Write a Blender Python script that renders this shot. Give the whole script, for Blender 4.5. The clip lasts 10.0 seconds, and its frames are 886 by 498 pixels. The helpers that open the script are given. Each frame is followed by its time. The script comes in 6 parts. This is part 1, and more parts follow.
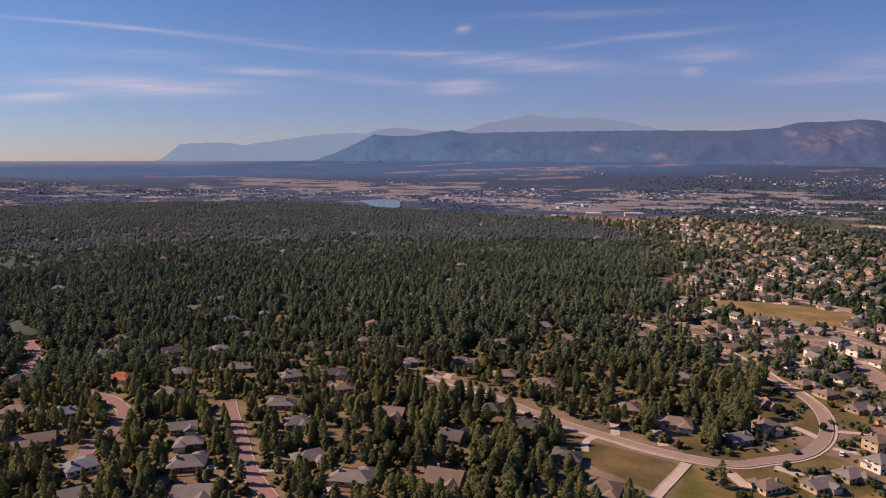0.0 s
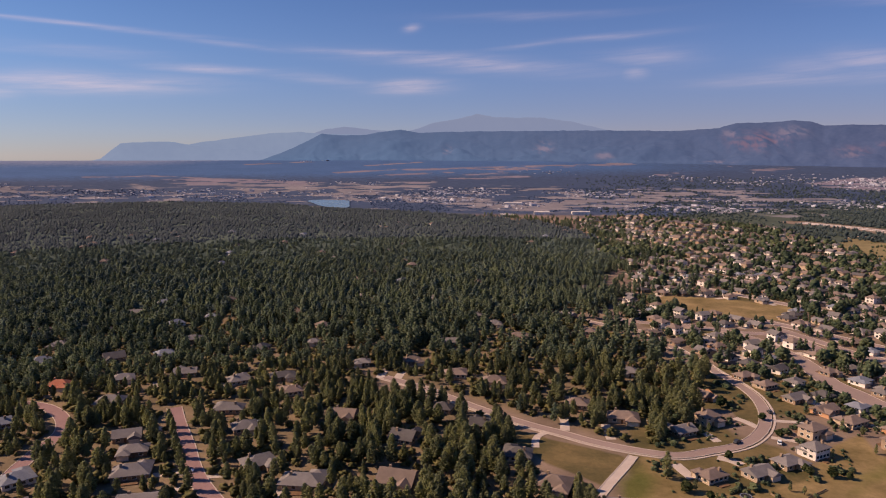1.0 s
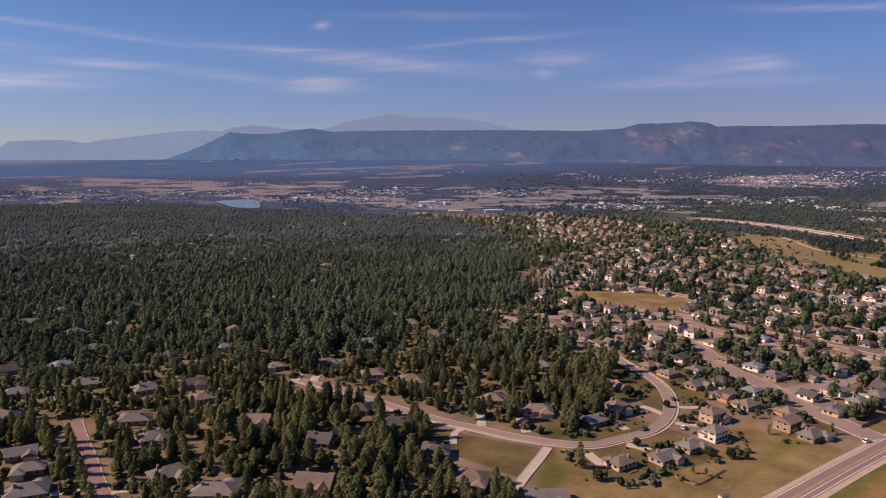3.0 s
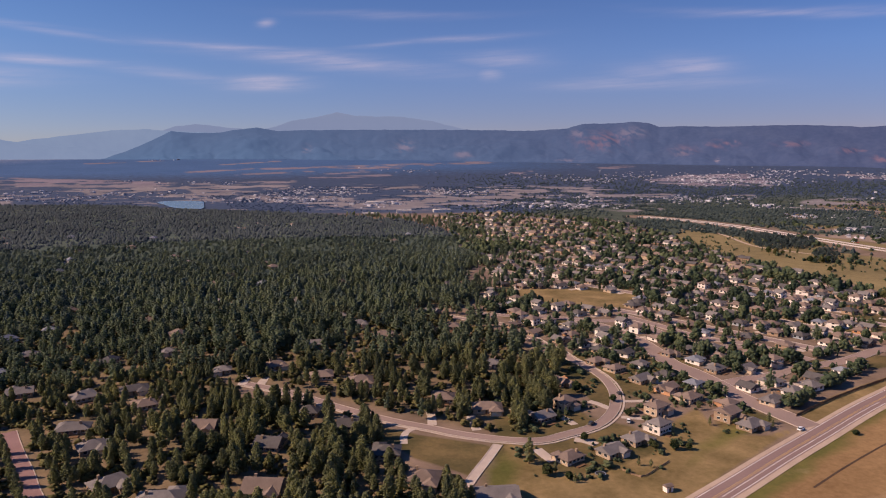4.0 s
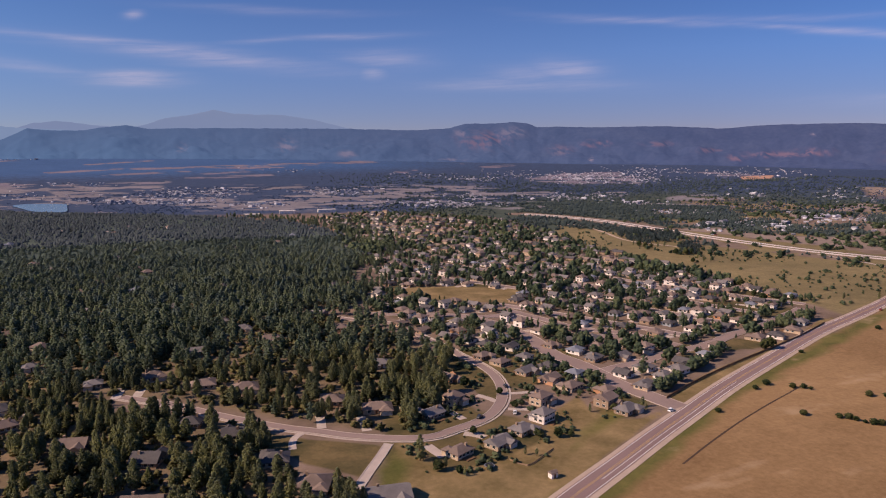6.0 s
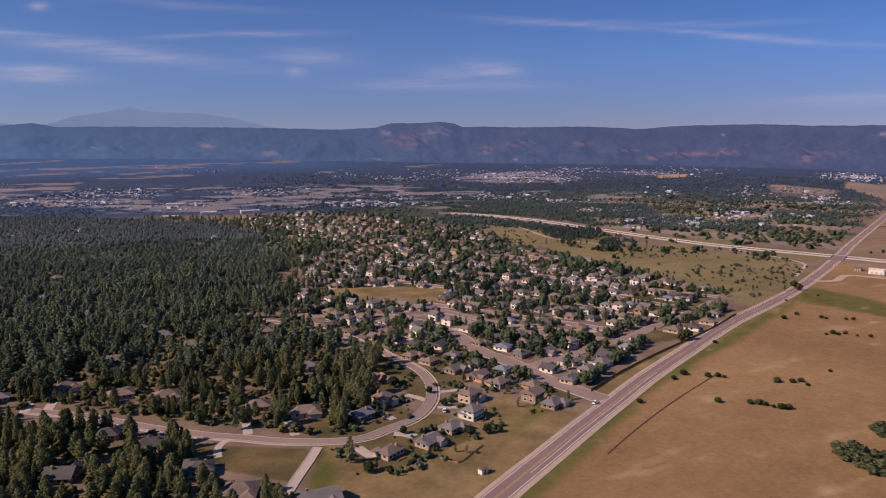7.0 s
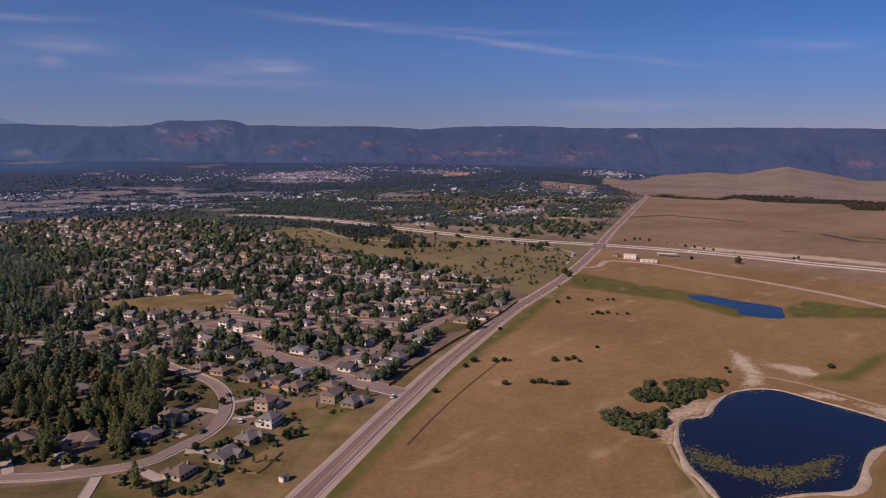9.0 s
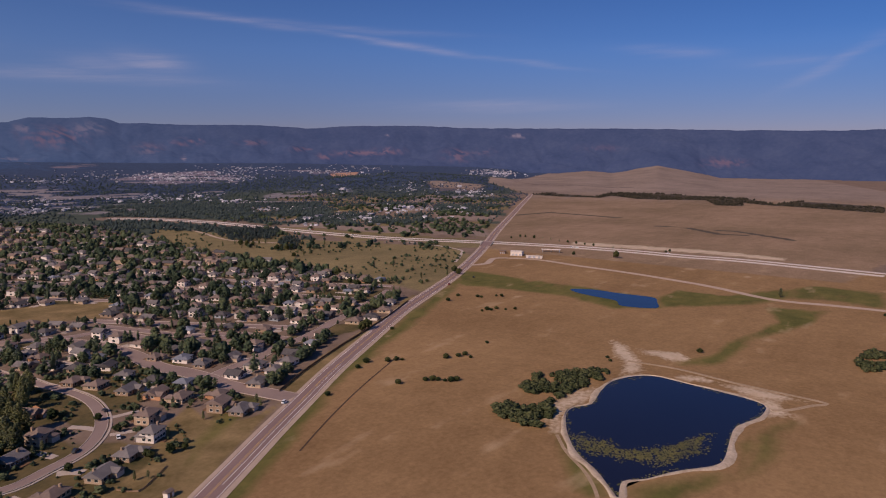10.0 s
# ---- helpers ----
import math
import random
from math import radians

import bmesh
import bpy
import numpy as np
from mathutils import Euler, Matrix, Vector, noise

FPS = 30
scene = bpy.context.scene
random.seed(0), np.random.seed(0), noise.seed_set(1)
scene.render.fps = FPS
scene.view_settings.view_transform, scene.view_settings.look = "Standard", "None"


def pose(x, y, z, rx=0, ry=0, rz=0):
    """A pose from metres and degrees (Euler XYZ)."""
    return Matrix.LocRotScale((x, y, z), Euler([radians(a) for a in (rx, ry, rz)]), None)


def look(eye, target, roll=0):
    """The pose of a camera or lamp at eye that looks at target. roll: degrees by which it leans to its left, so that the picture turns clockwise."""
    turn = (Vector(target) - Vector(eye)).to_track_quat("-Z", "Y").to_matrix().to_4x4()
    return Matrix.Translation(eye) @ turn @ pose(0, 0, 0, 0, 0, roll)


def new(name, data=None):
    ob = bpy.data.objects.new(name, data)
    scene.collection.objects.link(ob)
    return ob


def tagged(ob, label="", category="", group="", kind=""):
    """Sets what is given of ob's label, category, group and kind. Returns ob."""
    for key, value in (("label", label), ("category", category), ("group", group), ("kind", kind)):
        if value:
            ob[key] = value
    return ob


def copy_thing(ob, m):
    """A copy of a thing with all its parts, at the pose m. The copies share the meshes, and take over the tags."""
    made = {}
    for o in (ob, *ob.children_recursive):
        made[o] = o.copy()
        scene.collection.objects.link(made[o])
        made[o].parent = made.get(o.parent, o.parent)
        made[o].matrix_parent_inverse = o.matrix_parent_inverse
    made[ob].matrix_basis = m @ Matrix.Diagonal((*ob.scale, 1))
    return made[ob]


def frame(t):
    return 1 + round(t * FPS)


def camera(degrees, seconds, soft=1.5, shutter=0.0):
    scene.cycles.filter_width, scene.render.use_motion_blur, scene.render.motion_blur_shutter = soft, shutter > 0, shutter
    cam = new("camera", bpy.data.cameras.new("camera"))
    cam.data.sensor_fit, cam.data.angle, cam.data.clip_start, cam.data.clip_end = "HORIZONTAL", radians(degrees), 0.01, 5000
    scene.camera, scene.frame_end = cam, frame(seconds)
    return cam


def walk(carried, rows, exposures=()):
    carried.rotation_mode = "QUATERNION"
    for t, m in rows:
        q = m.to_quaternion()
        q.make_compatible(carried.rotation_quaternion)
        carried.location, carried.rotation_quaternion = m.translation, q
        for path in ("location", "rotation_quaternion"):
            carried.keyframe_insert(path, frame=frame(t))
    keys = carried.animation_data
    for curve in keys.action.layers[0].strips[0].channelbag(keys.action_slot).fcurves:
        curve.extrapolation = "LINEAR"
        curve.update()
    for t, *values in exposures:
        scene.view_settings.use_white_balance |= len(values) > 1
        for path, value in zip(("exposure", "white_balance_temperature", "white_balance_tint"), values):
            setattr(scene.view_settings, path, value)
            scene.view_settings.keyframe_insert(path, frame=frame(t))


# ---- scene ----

cam = camera(65.2, 10.0, soft=1.1)
EYE = 130.0
PATH = [
    (0.0, 0.04, -7.55),
    (0.5, -2.22, -7.55),
    (1.0, -4.12, -7.59),
    (1.5, -6.27, -7.60),
    (2.0, -8.33, -7.62),
    (2.5, -9.68, -7.64),
    (4.0, -15.48, -7.69),
    (4.5, -18.11, -7.71),
    (5.0, -20.79, -7.73),
    (6.5, -27.51, -7.76),
    (7.0, -30.98, -7.78),
    (7.5, -34.58, -7.79),
    (8.0, -38.69, -7.81),
    (8.5, -43.32, -7.82),
    (9.0, -48.12, -7.83),
    (9.5, -52.90, -7.85),
    (10.0, -57.27, -7.86),
]
walk(cam, [(t, pose(0, 0, EYE, 90 + pitch, 0, yaw)) for t, yaw, pitch in PATH], [(0, 0.57, 7650, 25), (2.5, 0.53, 7450, 25), (5, 0.5, 7000, 24), (7.5, 0.22, 6650, 24), (10, -0.08, 6600, 24)])

# ---------------------------------------------------------------- light
SUN_AZ, SUN_EL = 80.0, 36.0
world = bpy.data.worlds.new("World")
scene.world = world
world.use_nodes = True
SKY, CLOUD_COLOUR = 0.059, (9.6, 8.4, 9.0, 1)


# thin clouds and vapour trails: azimuth, elevation, half length, half thickness (degrees), slope, density
CLOUDS = [
    (23.9, 9.2, 8.6, 0.16, -1.6, 0.45),
    (12.2, 8.5, 5.2, 0.21, -4.5, 0.23),
    (13.8, 6.7, 4.0, 0.3, -0.4, 0.6),
    (6.1, 6.1, 5.5, 0.41, -5.7, 0.27),
    (29.5, 4.3, 2.9, 0.41, 5.4, 0.6),
    (22.8, 5.3, 6.8, 0.67, 0.9, 0.75),
    (23.6, 7.4, 5.4, 0.41, -0.3, 0.23),
    (1.6, 8.2, 6.5, 0.31, -1.0, 0.41),
    (-6.2, 7.4, 9.1, 0.57, -3.8, 0.45),
    (-1.4, 5.6, 2.8, 0.52, 1.4, 0.63),
    (-1.6, 10.1, 0.6, 0.31, 13.0, 0.45),
    (-10.9, 8.7, 3.4, 0.21, 7.0, 0.23),
    (-17.0, 9.2, 4.3, 0.21, 2.6, 0.36),
    (-20.0, 7.5, 3.3, 0.62, -1.9, 0.32),
    (-19.3, 6.4, 0.9, 0.41, 0.7, 0.36),
    (-29.0, 5.7, 3.2, 0.52, -1.3, 0.32),
]
CLOUDS += [
    (-11.6, 10.9, 7.1, 0.26, -0.0, 0.18),
    (-31.2, 5.5, 6.9, 0.41, -0.7, 0.32),
    (-34.8, 6.7, 2.4, 0.67, -4.0, 0.50),
    (-31.9, 6.3, 3.4, 0.78, -1.2, 0.27),
    (-40.6, 10.2, 6.3, 0.26, -2.4, 0.27),
    (-20.0, 7.7, 3.0, 0.62, 1.6, 0.27),
    (-59.7, 3.8, 3.6, 0.41, -0.4, 0.23),
    (-40.9, 10.1, 7.0, 0.26, -5.2, 0.36),
    (-50.4, 9.6, 7.3, 0.26, -2.8, 0.23),
    (-53.3, 8.6, 6.7, 0.23, -8.4, 0.45),
    (-63.4, 7.2, 4.5, 0.21, -7.5, 0.27),
    (-61.4, 3.8, 6.7, 0.47, -0.1, 0.27),
    (-75.1, 7.7, 3.2, 0.41, -6.5, 0.27),
    (-86.2, 6.4, 3.4, 0.41, 27.6, 0.27),
    (-82.9, 6.6, 3.6, 0.41, -1.5, 0.20),
]


def build_sky():
    nt = world.node_tree
    nt.nodes.clear()
    out = nt.nodes.new("ShaderNodeOutputWorld")
    bg = nt.nodes.new("ShaderNodeBackground")
    sky = nt.nodes.new("ShaderNodeTexSky")
    sky.sky_type, sky.sun_disc = "NISHITA", False
    sky.sun_elevation, sky.sun_rotation = radians(SUN_EL), radians(-SUN_AZ)
    sky.altitude, sky.air_density, sky.dust_density, sky.ozone_density = 1500, 1.0, 0.35, 4.0
    bg.inputs["Strength"].default_value = SKY
    hue = nt.nodes.new("ShaderNodeHueSaturation")
    hue.inputs["Saturation"].default_value = 1.2
    nt.links.new(sky.outputs[0], hue.inputs["Color"])
    tint = nt.nodes.new("ShaderNodeMix")
    tint.data_type, tint.blend_type = "RGBA", "MULTIPLY"
    tint.inputs[0].default_value = 1
    tint.inputs[7].default_value = (1.04, 0.97, 1.17, 1)
    nt.links.new(hue.outputs[0], tint.inputs[6])

    def calc(op, x, y=None, z=None):
        n = nt.nodes.new("ShaderNodeMath")
        n.operation = op
        for sock, v in zip(n.inputs, (x, y, z)):
            if isinstance(v, (int, float)):
                sock.default_value = v
            elif v is not None:
                nt.links.new(v, sock)
        return n.outputs[0]

    coord = nt.nodes.new("ShaderNodeTexCoord")
    split = nt.nodes.new("ShaderNodeSeparateXYZ")
    nt.links.new(coord.outputs["Generated"], split.inputs[0])
    x, y, z = split.outputs
    az = calc("MULTIPLY", calc("ARCTAN2", calc("MULTIPLY", x, -1.0), y), 57.29578)
    el = calc("MULTIPLY", calc("ARCSINE", z), 57.29578)
    # a veil of haze dims and greys the lowest sky
    low = nt.nodes.new("ShaderNodeMapRange")
    low.interpolation_type = "SMOOTHERSTEP"
    low.inputs[1].default_value, low.inputs[2].default_value = -1.0, 11.0
    nt.links.new(el, low.inputs[0])
    veil = nt.nodes.new("ShaderNodeMix")
    veil.data_type = "RGBA"
    veil.inputs[6].default_value, veil.inputs[7].default_value = (0.68, 0.7, 0.83, 1), (1, 1, 1, 1)
    nt.links.new(low.outputs[0], veil.inputs[0])
    hazed = nt.nodes.new("ShaderNodeMix")
    hazed.data_type, hazed.blend_type = "RGBA", "MULTIPLY"
    hazed.inputs[0].default_value = 1
    nt.links.new(tint.outputs[2], hazed.inputs[6])
    nt.links.new(veil.outputs[2], hazed.inputs[7])
    side = nt.nodes.new("ShaderNodeMapRange")
    side.inputs[1].default_value, side.inputs[2].default_value = -15.0, 35.0
    nt.links.new(az, side.inputs[0])
    warm = nt.nodes.new("ShaderNodeMix")
    warm.data_type, warm.blend_type = "RGBA", "MULTIPLY"
    warm.inputs[7].default_value = (0.87, 1.0, 0.95, 1)
    nt.links.new(side.outputs[0], warm.inputs[0])
    nt.links.new(hazed.outputs[2], warm.inputs[6])
    away = nt.nodes.new("ShaderNodeMapRange")
    away.inputs[1].default_value, away.inputs[2].default_value = -24.0, -92.0
    nt.links.new(az, away.inputs[0])
    deep = nt.nodes.new("ShaderNodeMix")
    deep.data_type, deep.blend_type = "RGBA", "MULTIPLY"
    deep.inputs[7].default_value = (0.56, 0.81, 0.94, 1)
    upper = nt.nodes.new("ShaderNodeMapRange")
    upper.inputs[1].default_value, upper.inputs[2].default_value = 1.5, 9.0
    nt.links.new(el, upper.inputs[0])
    nt.links.new(calc("MULTIPLY", away.outputs[0], upper.outputs[0]), deep.inputs[0])
    nt.links.new(warm.outputs[2], deep.inputs[6])
    # towards the east the lowest sky turns a dull mauve
    under = nt.nodes.new("ShaderNodeMapRange")
    under.inputs[1].default_value, under.inputs[2].default_value = 8.0, 0.0
    nt.links.new(el, under.inputs[0])
    fade = nt.nodes.new("ShaderNodeMapRange")
    fade.inputs[1].default_value, fade.inputs[2].default_value = -5.0, -45.0
    nt.links.new(az, fade.inputs[0])
    dusk = nt.nodes.new("ShaderNodeMix")
    dusk.data_type, dusk.blend_type = "RGBA", "MULTIPLY"
    dusk.inputs[7].default_value = (0.84, 0.72, 0.71, 1)
    nt.links.new(calc("MULTIPLY", fade.outputs[0], under.outputs[0]), dusk.inputs[0])
    nt.links.new(deep.outputs[2], dusk.inputs[6])
    colour = dusk.outputs[2]
    flat = nt.nodes.new("ShaderNodeCombineXYZ")
    nt.links.new(calc("MULTIPLY", az, 0.17), flat.inputs[0])
    nt.links.new(calc("MULTIPLY_ADD", az, 0.12, calc("MULTIPLY", el, 2.1)), flat.inputs[1])
    wisps = nt.nodes.new("ShaderNodeTexNoise")
    wisps.inputs["Scale"].default_value, wisps.inputs["Detail"].default_value, wisps.inputs["Roughness"].default_value = 1.0, 8, 0.64
    nt.links.new(flat.outputs[0], wisps.inputs["Vector"])
    bend = nt.nodes.new("ShaderNodeTexNoise")
    bend.inputs["Scale"].default_value, bend.inputs["Detail"].default_value = 0.35, 2
    nt.links.new(flat.outputs[0], bend.inputs["Vector"])
    el2 = calc("MULTIPLY_ADD", calc("SUBTRACT", bend.outputs[0], 0.5), 0.9, el)
    body = None
    for a0, e0, length, thick, slope, dense in CLOUDS:
        c, s = math.cos(radians(slope)), math.sin(radians(slope))
        da, de = calc("SUBTRACT", a0, az), calc("SUBTRACT", el2, e0)
        u = calc("ADD", calc("MULTIPLY", da, c / length), calc("MULTIPLY", de, s / length))
        v = calc("ADD", calc("MULTIPLY", da, -s / thick), calc("MULTIPLY", de, c / thick))
        d2 = calc("ADD", calc("MULTIPLY", u, u), calc("MULTIPLY", v, v))
        g = calc("MULTIPLY", calc("EXPONENT", calc("MULTIPLY", d2, -1.0)), dense)
        body = g if body is None else calc("MAXIMUM", body, g)
    shape = nt.nodes.new("ShaderNodeMapRange")
    shape.inputs[1].default_value, shape.inputs[2].default_value = 0.2, 0.72
    nt.links.new(wisps.outputs[0], shape.inputs[0])
    amount = calc("MULTIPLY", calc("MULTIPLY", body, 0.72), shape.outputs[0])
    cloud = nt.nodes.new("ShaderNodeMix")
    cloud.data_type = "RGBA"
    cloud.inputs[7].default_value = CLOUD_COLOUR
    nt.links.new(amount, cloud.inputs[0])
    nt.links.new(colour, cloud.inputs[6])
    nt.links.new(cloud.outputs[2], bg.inputs[0])
    nt.links.new(bg.outputs[0], out.inputs[0])


build_sky()
sun = new("sun", bpy.data.lights.new("sun", "SUN"))
sun.data.energy, sun.data.angle, sun.data.color = 3.4, radians(0.6), (1.0, 0.84, 0.64)
sun.matrix_world = look((-3000 * math.sin(radians(SUN_AZ)), 3000 * math.cos(radians(SUN_AZ)), 3000 * math.tan(radians(SUN_EL))), (0, 0, 0))


# ---------------------------------------------------------------- materials
def material(name, colours, rough=0.9, scale=0.2, fine=2.0, bump=0.0, metal=0.0, per_object=0.0, per_island=0.0, tint=0.0, spec=0.3, glow=0.0, zones=(), leaf=0.0, body=1.3):
    """A surface of two to three colours, mixed by broad and fine noise, with relief and variation from piece to piece."""
    m = bpy.data.materials.new(name)
    m.use_nodes = True
    nt = m.node_tree
    b = nt.nodes["Principled BSDF"]
    b.inputs["Roughness"].default_value, b.inputs["Metallic"].default_value = rough, metal
    b.inputs["Specular IOR Level"].default_value = spec
    pos = nt.nodes.new("ShaderNodeNewGeometry")
    n1, n2 = nt.nodes.new("ShaderNodeTexNoise"), nt.nodes.new("ShaderNodeTexNoise")
    for n, s in ((n1, scale), (n2, fine)):
        n.inputs["Scale"].default_value, n.inputs["Detail"].default_value = s, 4
        nt.links.new(pos.outputs["Position"], n.inputs["Vector"])
    add = nt.nodes.new("ShaderNodeMath")
    add.operation = "MULTIPLY_ADD"
    add.inputs[1].default_value = 0.55
    half = nt.nodes.new("ShaderNodeMath")
    half.operation = "MULTIPLY"
    half.inputs[1].default_value = 0.45
    nt.links.new(n2.outputs[0], half.inputs[0])
    nt.links.new(n1.outputs[0], add.inputs[0])
    nt.links.new(half.outputs[0], add.inputs[2])
    value = add.outputs[0]
    for amount, source in ((per_object, "ShaderNodeObjectInfo"), (per_island, "ShaderNodeNewGeometry"), (tint, "ShaderNodeAttribute")):
        if amount:
            node = nt.nodes.new(source)
            if source == "ShaderNodeAttribute":
                node.attribute_name = "tint"
            socket = {"ShaderNodeObjectInfo": "Random", "ShaderNodeNewGeometry": "Random Per Island", "ShaderNodeAttribute": "Fac"}[source]
            mul = nt.nodes.new("ShaderNodeMath")
            mul.operation = "MULTIPLY_ADD"
            mul.inputs[1].default_value, mul.inputs[2].default_value = amount, -amount / 2
            nt.links.new(node.outputs[socket], mul.inputs[0])
            s = nt.nodes.new("ShaderNodeMath")
            nt.links.new(value, s.inputs[0])
            nt.links.new(mul.outputs[0], s.inputs[1])
            value = s.outputs[0]
    ramp = nt.nodes.new("ShaderNodeValToRGB")
    el = ramp.color_ramp.elements
    el[0].position, el[1].position = 0.3, 0.7
    el[0].color, el[1].color = (*colours[0], 1), (*colours[-1], 1)
    for i, c in enumerate(colours[1:-1], 1):
        el.new(0.3 + 0.4 * i / (len(colours) - 1)).color = (*c, 1)
    nt.links.new(value, ramp.inputs[0])
    colour = ramp.outputs[0]
    for zone in zones:
        at = nt.nodes.new("ShaderNodeAttribute")
        at.attribute_name = zone[0]
        x = nt.nodes.new("ShaderNodeMix")
        x.data_type = "RGBA"
        x.inputs[7].default_value = (*zone[1], 1)
        nt.links.new(at.outputs["Fac"], x.inputs[0])
        nt.links.new(colour, x.inputs[6])
        colour = x.outputs[2]
    dim = nt.nodes.new("ShaderNodeMix")
    dim.data_type, dim.blend_type = "RGBA", "MULTIPLY"
    dim.inputs[0].default_value, dim.inputs[7].default_value = 1, (body, body, body, 1)
    nt.links.new(colour, dim.inputs[6])
    nt.links.new(dim.outputs[2], b.inputs["Base Color"])
    if bump:
        bp = nt.nodes.new("ShaderNodeBump")
        bp.inputs["Strength"].default_value, bp.inputs["Distance"].default_value = min(1, bump), bump
        nt.links.new(n2.outputs[0], bp.inputs["Height"])
        nt.links.new(bp.outputs[0], b.inputs["Normal"])
    if leaf:
        through_leaf, both = nt.nodes.new("ShaderNodeBsdfTranslucent"), nt.nodes.new("ShaderNodeMixShader")
        both.inputs[0].default_value = leaf
        lit_leaf = nt.nodes.new("ShaderNodeMix")
        lit_leaf.data_type, lit_leaf.blend_type = "RGBA", "MULTIPLY"
        lit_leaf.inputs[0].default_value, lit_leaf.inputs[7].default_value = 1, (1.7, 1.7, 1.7, 1)
        nt.links.new(dim.outputs[2], lit_leaf.inputs[6])
        nt.links.new(lit_leaf.outputs[2], through_leaf.inputs["Color"])
        nt.links.new(b.outputs[0], both.inputs[1])
        nt.links.new(through_leaf.outputs[0], both.inputs[2])
        nt.links.new(both.outputs[0], nt.nodes["Material Output"].inputs["Surface"])
    # for backdrop hills: emission in their own colour imitates haze
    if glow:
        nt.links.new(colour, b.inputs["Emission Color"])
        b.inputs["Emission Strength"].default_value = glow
    return m


def zone_material(name, base, zones, rough=0.95):
    """Ground: a base of two colours, over which named zones of two colours lie, with noise-broken edges."""
    m = bpy.data.materials.new(name)
    m.use_nodes = True
    nt = m.node_tree
    b = nt.nodes["Principled BSDF"]
    b.inputs["Roughness"].default_value, b.inputs["Specular IOR Level"].default_value = rough, 0.1
    pos = nt.nodes.new("ShaderNodeNewGeometry")

    def noise_at(scale, detail=5):
        n = nt.nodes.new("ShaderNodeTexNoise")
        n.inputs["Scale"].default_value, n.inputs["Detail"].default_value = scale, detail
        nt.links.new(pos.outputs["Position"], n.inputs["Vector"])
        return n.outputs[0]

    broad, mid, small = noise_at(0.006), noise_at(0.045), noise_at(0.4, 6)

    def mix(fac, a, c):
        x = nt.nodes.new("ShaderNodeMix")
        x.data_type = "RGBA"
        nt.links.new(fac, x.inputs[0])
        for sock, v in ((6, a), (7, c)):
            if isinstance(v, tuple):
                x.inputs[sock].default_value = (*v, 1)
            else:
                nt.links.new(v, x.inputs[sock])
        return x.outputs[2]

    def stretch(v, lo, hi):
        r = nt.nodes.new("ShaderNodeMapRange")
        r.inputs[1].default_value, r.inputs[2].default_value = lo, hi
        nt.links.new(v, r.inputs[0])
        return r.outputs[0]

    def plus(a, c, k):
        x = nt.nodes.new("ShaderNodeMath")
        x.operation = "MULTIPLY_ADD"
        x.inputs[1].default_value = k
        nt.links.new(c, x.inputs[0])
        nt.links.new(a, x.inputs[2])
        return x.outputs[0]

    def two(c1, c2, src, lo=0.42, hi=0.95):
        return mix(stretch(plus(src, small, 0.35 if lo < 0.5 else 0.75), lo, hi), c1, c2)

    lean = nt.nodes.new("ShaderNodeMapping")
    lean.inputs["Rotation"].default_value = (0, 0, radians(25))
    lean.inputs["Scale"].default_value = (0.25, 1.0, 1.0)
    nt.links.new(pos.outputs["Position"], lean.inputs["Vector"])
    long_noise = nt.nodes.new("ShaderNodeTexNoise")
    long_noise.inputs["Scale"].default_value, long_noise.inputs["Detail"].default_value = 0.05, 6
    nt.links.new(lean.outputs[0], long_noise.inputs["Vector"])
    streak = long_noise.outputs[0]

    colour = two(*base, mid)
    for zone, c1, c2, which in zones:
        at = nt.nodes.new("ShaderNodeAttribute")
        at.attribute_name = zone
        if zone == "pale":
            edge = stretch(plus(plus(at.outputs["Fac"], streak, 1.1), small, 0.6), 1.32, 1.62)
        elif zone == "green":
            edge = stretch(plus(plus(at.outputs["Fac"], streak, 0.9), mid, 0.6), 0.95, 1.35)
        else:
            edge = stretch(plus(plus(at.outputs["Fac"], mid, 0.5), small, 0.18), 0.68, 0.98)
        colour = mix(edge, colour, two(c1, c2, plus(broad, plus(mid, streak, 0.9), 0.45) if which else mid, 0.95 if which else 0.42, 1.6 if which else 0.95))
    at = nt.nodes.new("ShaderNodeAttribute")
    at.attribute_name = "field"
    bald = nt.nodes.new("ShaderNodeMath")
    bald.operation = "MULTIPLY"
    nt.links.new(stretch(plus(streak, mid, 0.5), 0.87, 1.07), bald.inputs[0])
    nt.links.new(at.outputs["Fac"], bald.inputs[1])
    colour = mix(bald.outputs[0], colour, (0.39, 0.27, 0.165))
    # tufts and bare specks
    tuft, clump = noise_at(1.3, 3), noise_at(0.13, 5)
    tone = nt.nodes.new("ShaderNodeMapRange")
    tone.inputs[1].default_value, tone.inputs[2].default_value, tone.inputs[3].default_value, tone.inputs[4].default_value = 0.55, 1.15, 1.12, 1.44
    nt.links.new(plus(clump, tuft, 0.7), tone.inputs[0])
    shade = nt.nodes.new("ShaderNodeMix")
    shade.data_type, shade.blend_type = "RGBA", "MULTIPLY"
    shade.inputs[0].default_value = 1
    nt.links.new(colour, shade.inputs[6])
    nt.links.new(tone.outputs[0], shade.inputs[7])
    nt.links.new(shade.outputs[2], b.inputs["Base Color"])
    bp = nt.nodes.new("ShaderNodeBump")
    bp.inputs["Strength"].default_value, bp.inputs["Distance"].default_value = 0.25, 0.3
    nt.links.new(small, bp.inputs["Height"])
    nt.links.new(bp.outputs[0], b.inputs["Normal"])
    return m


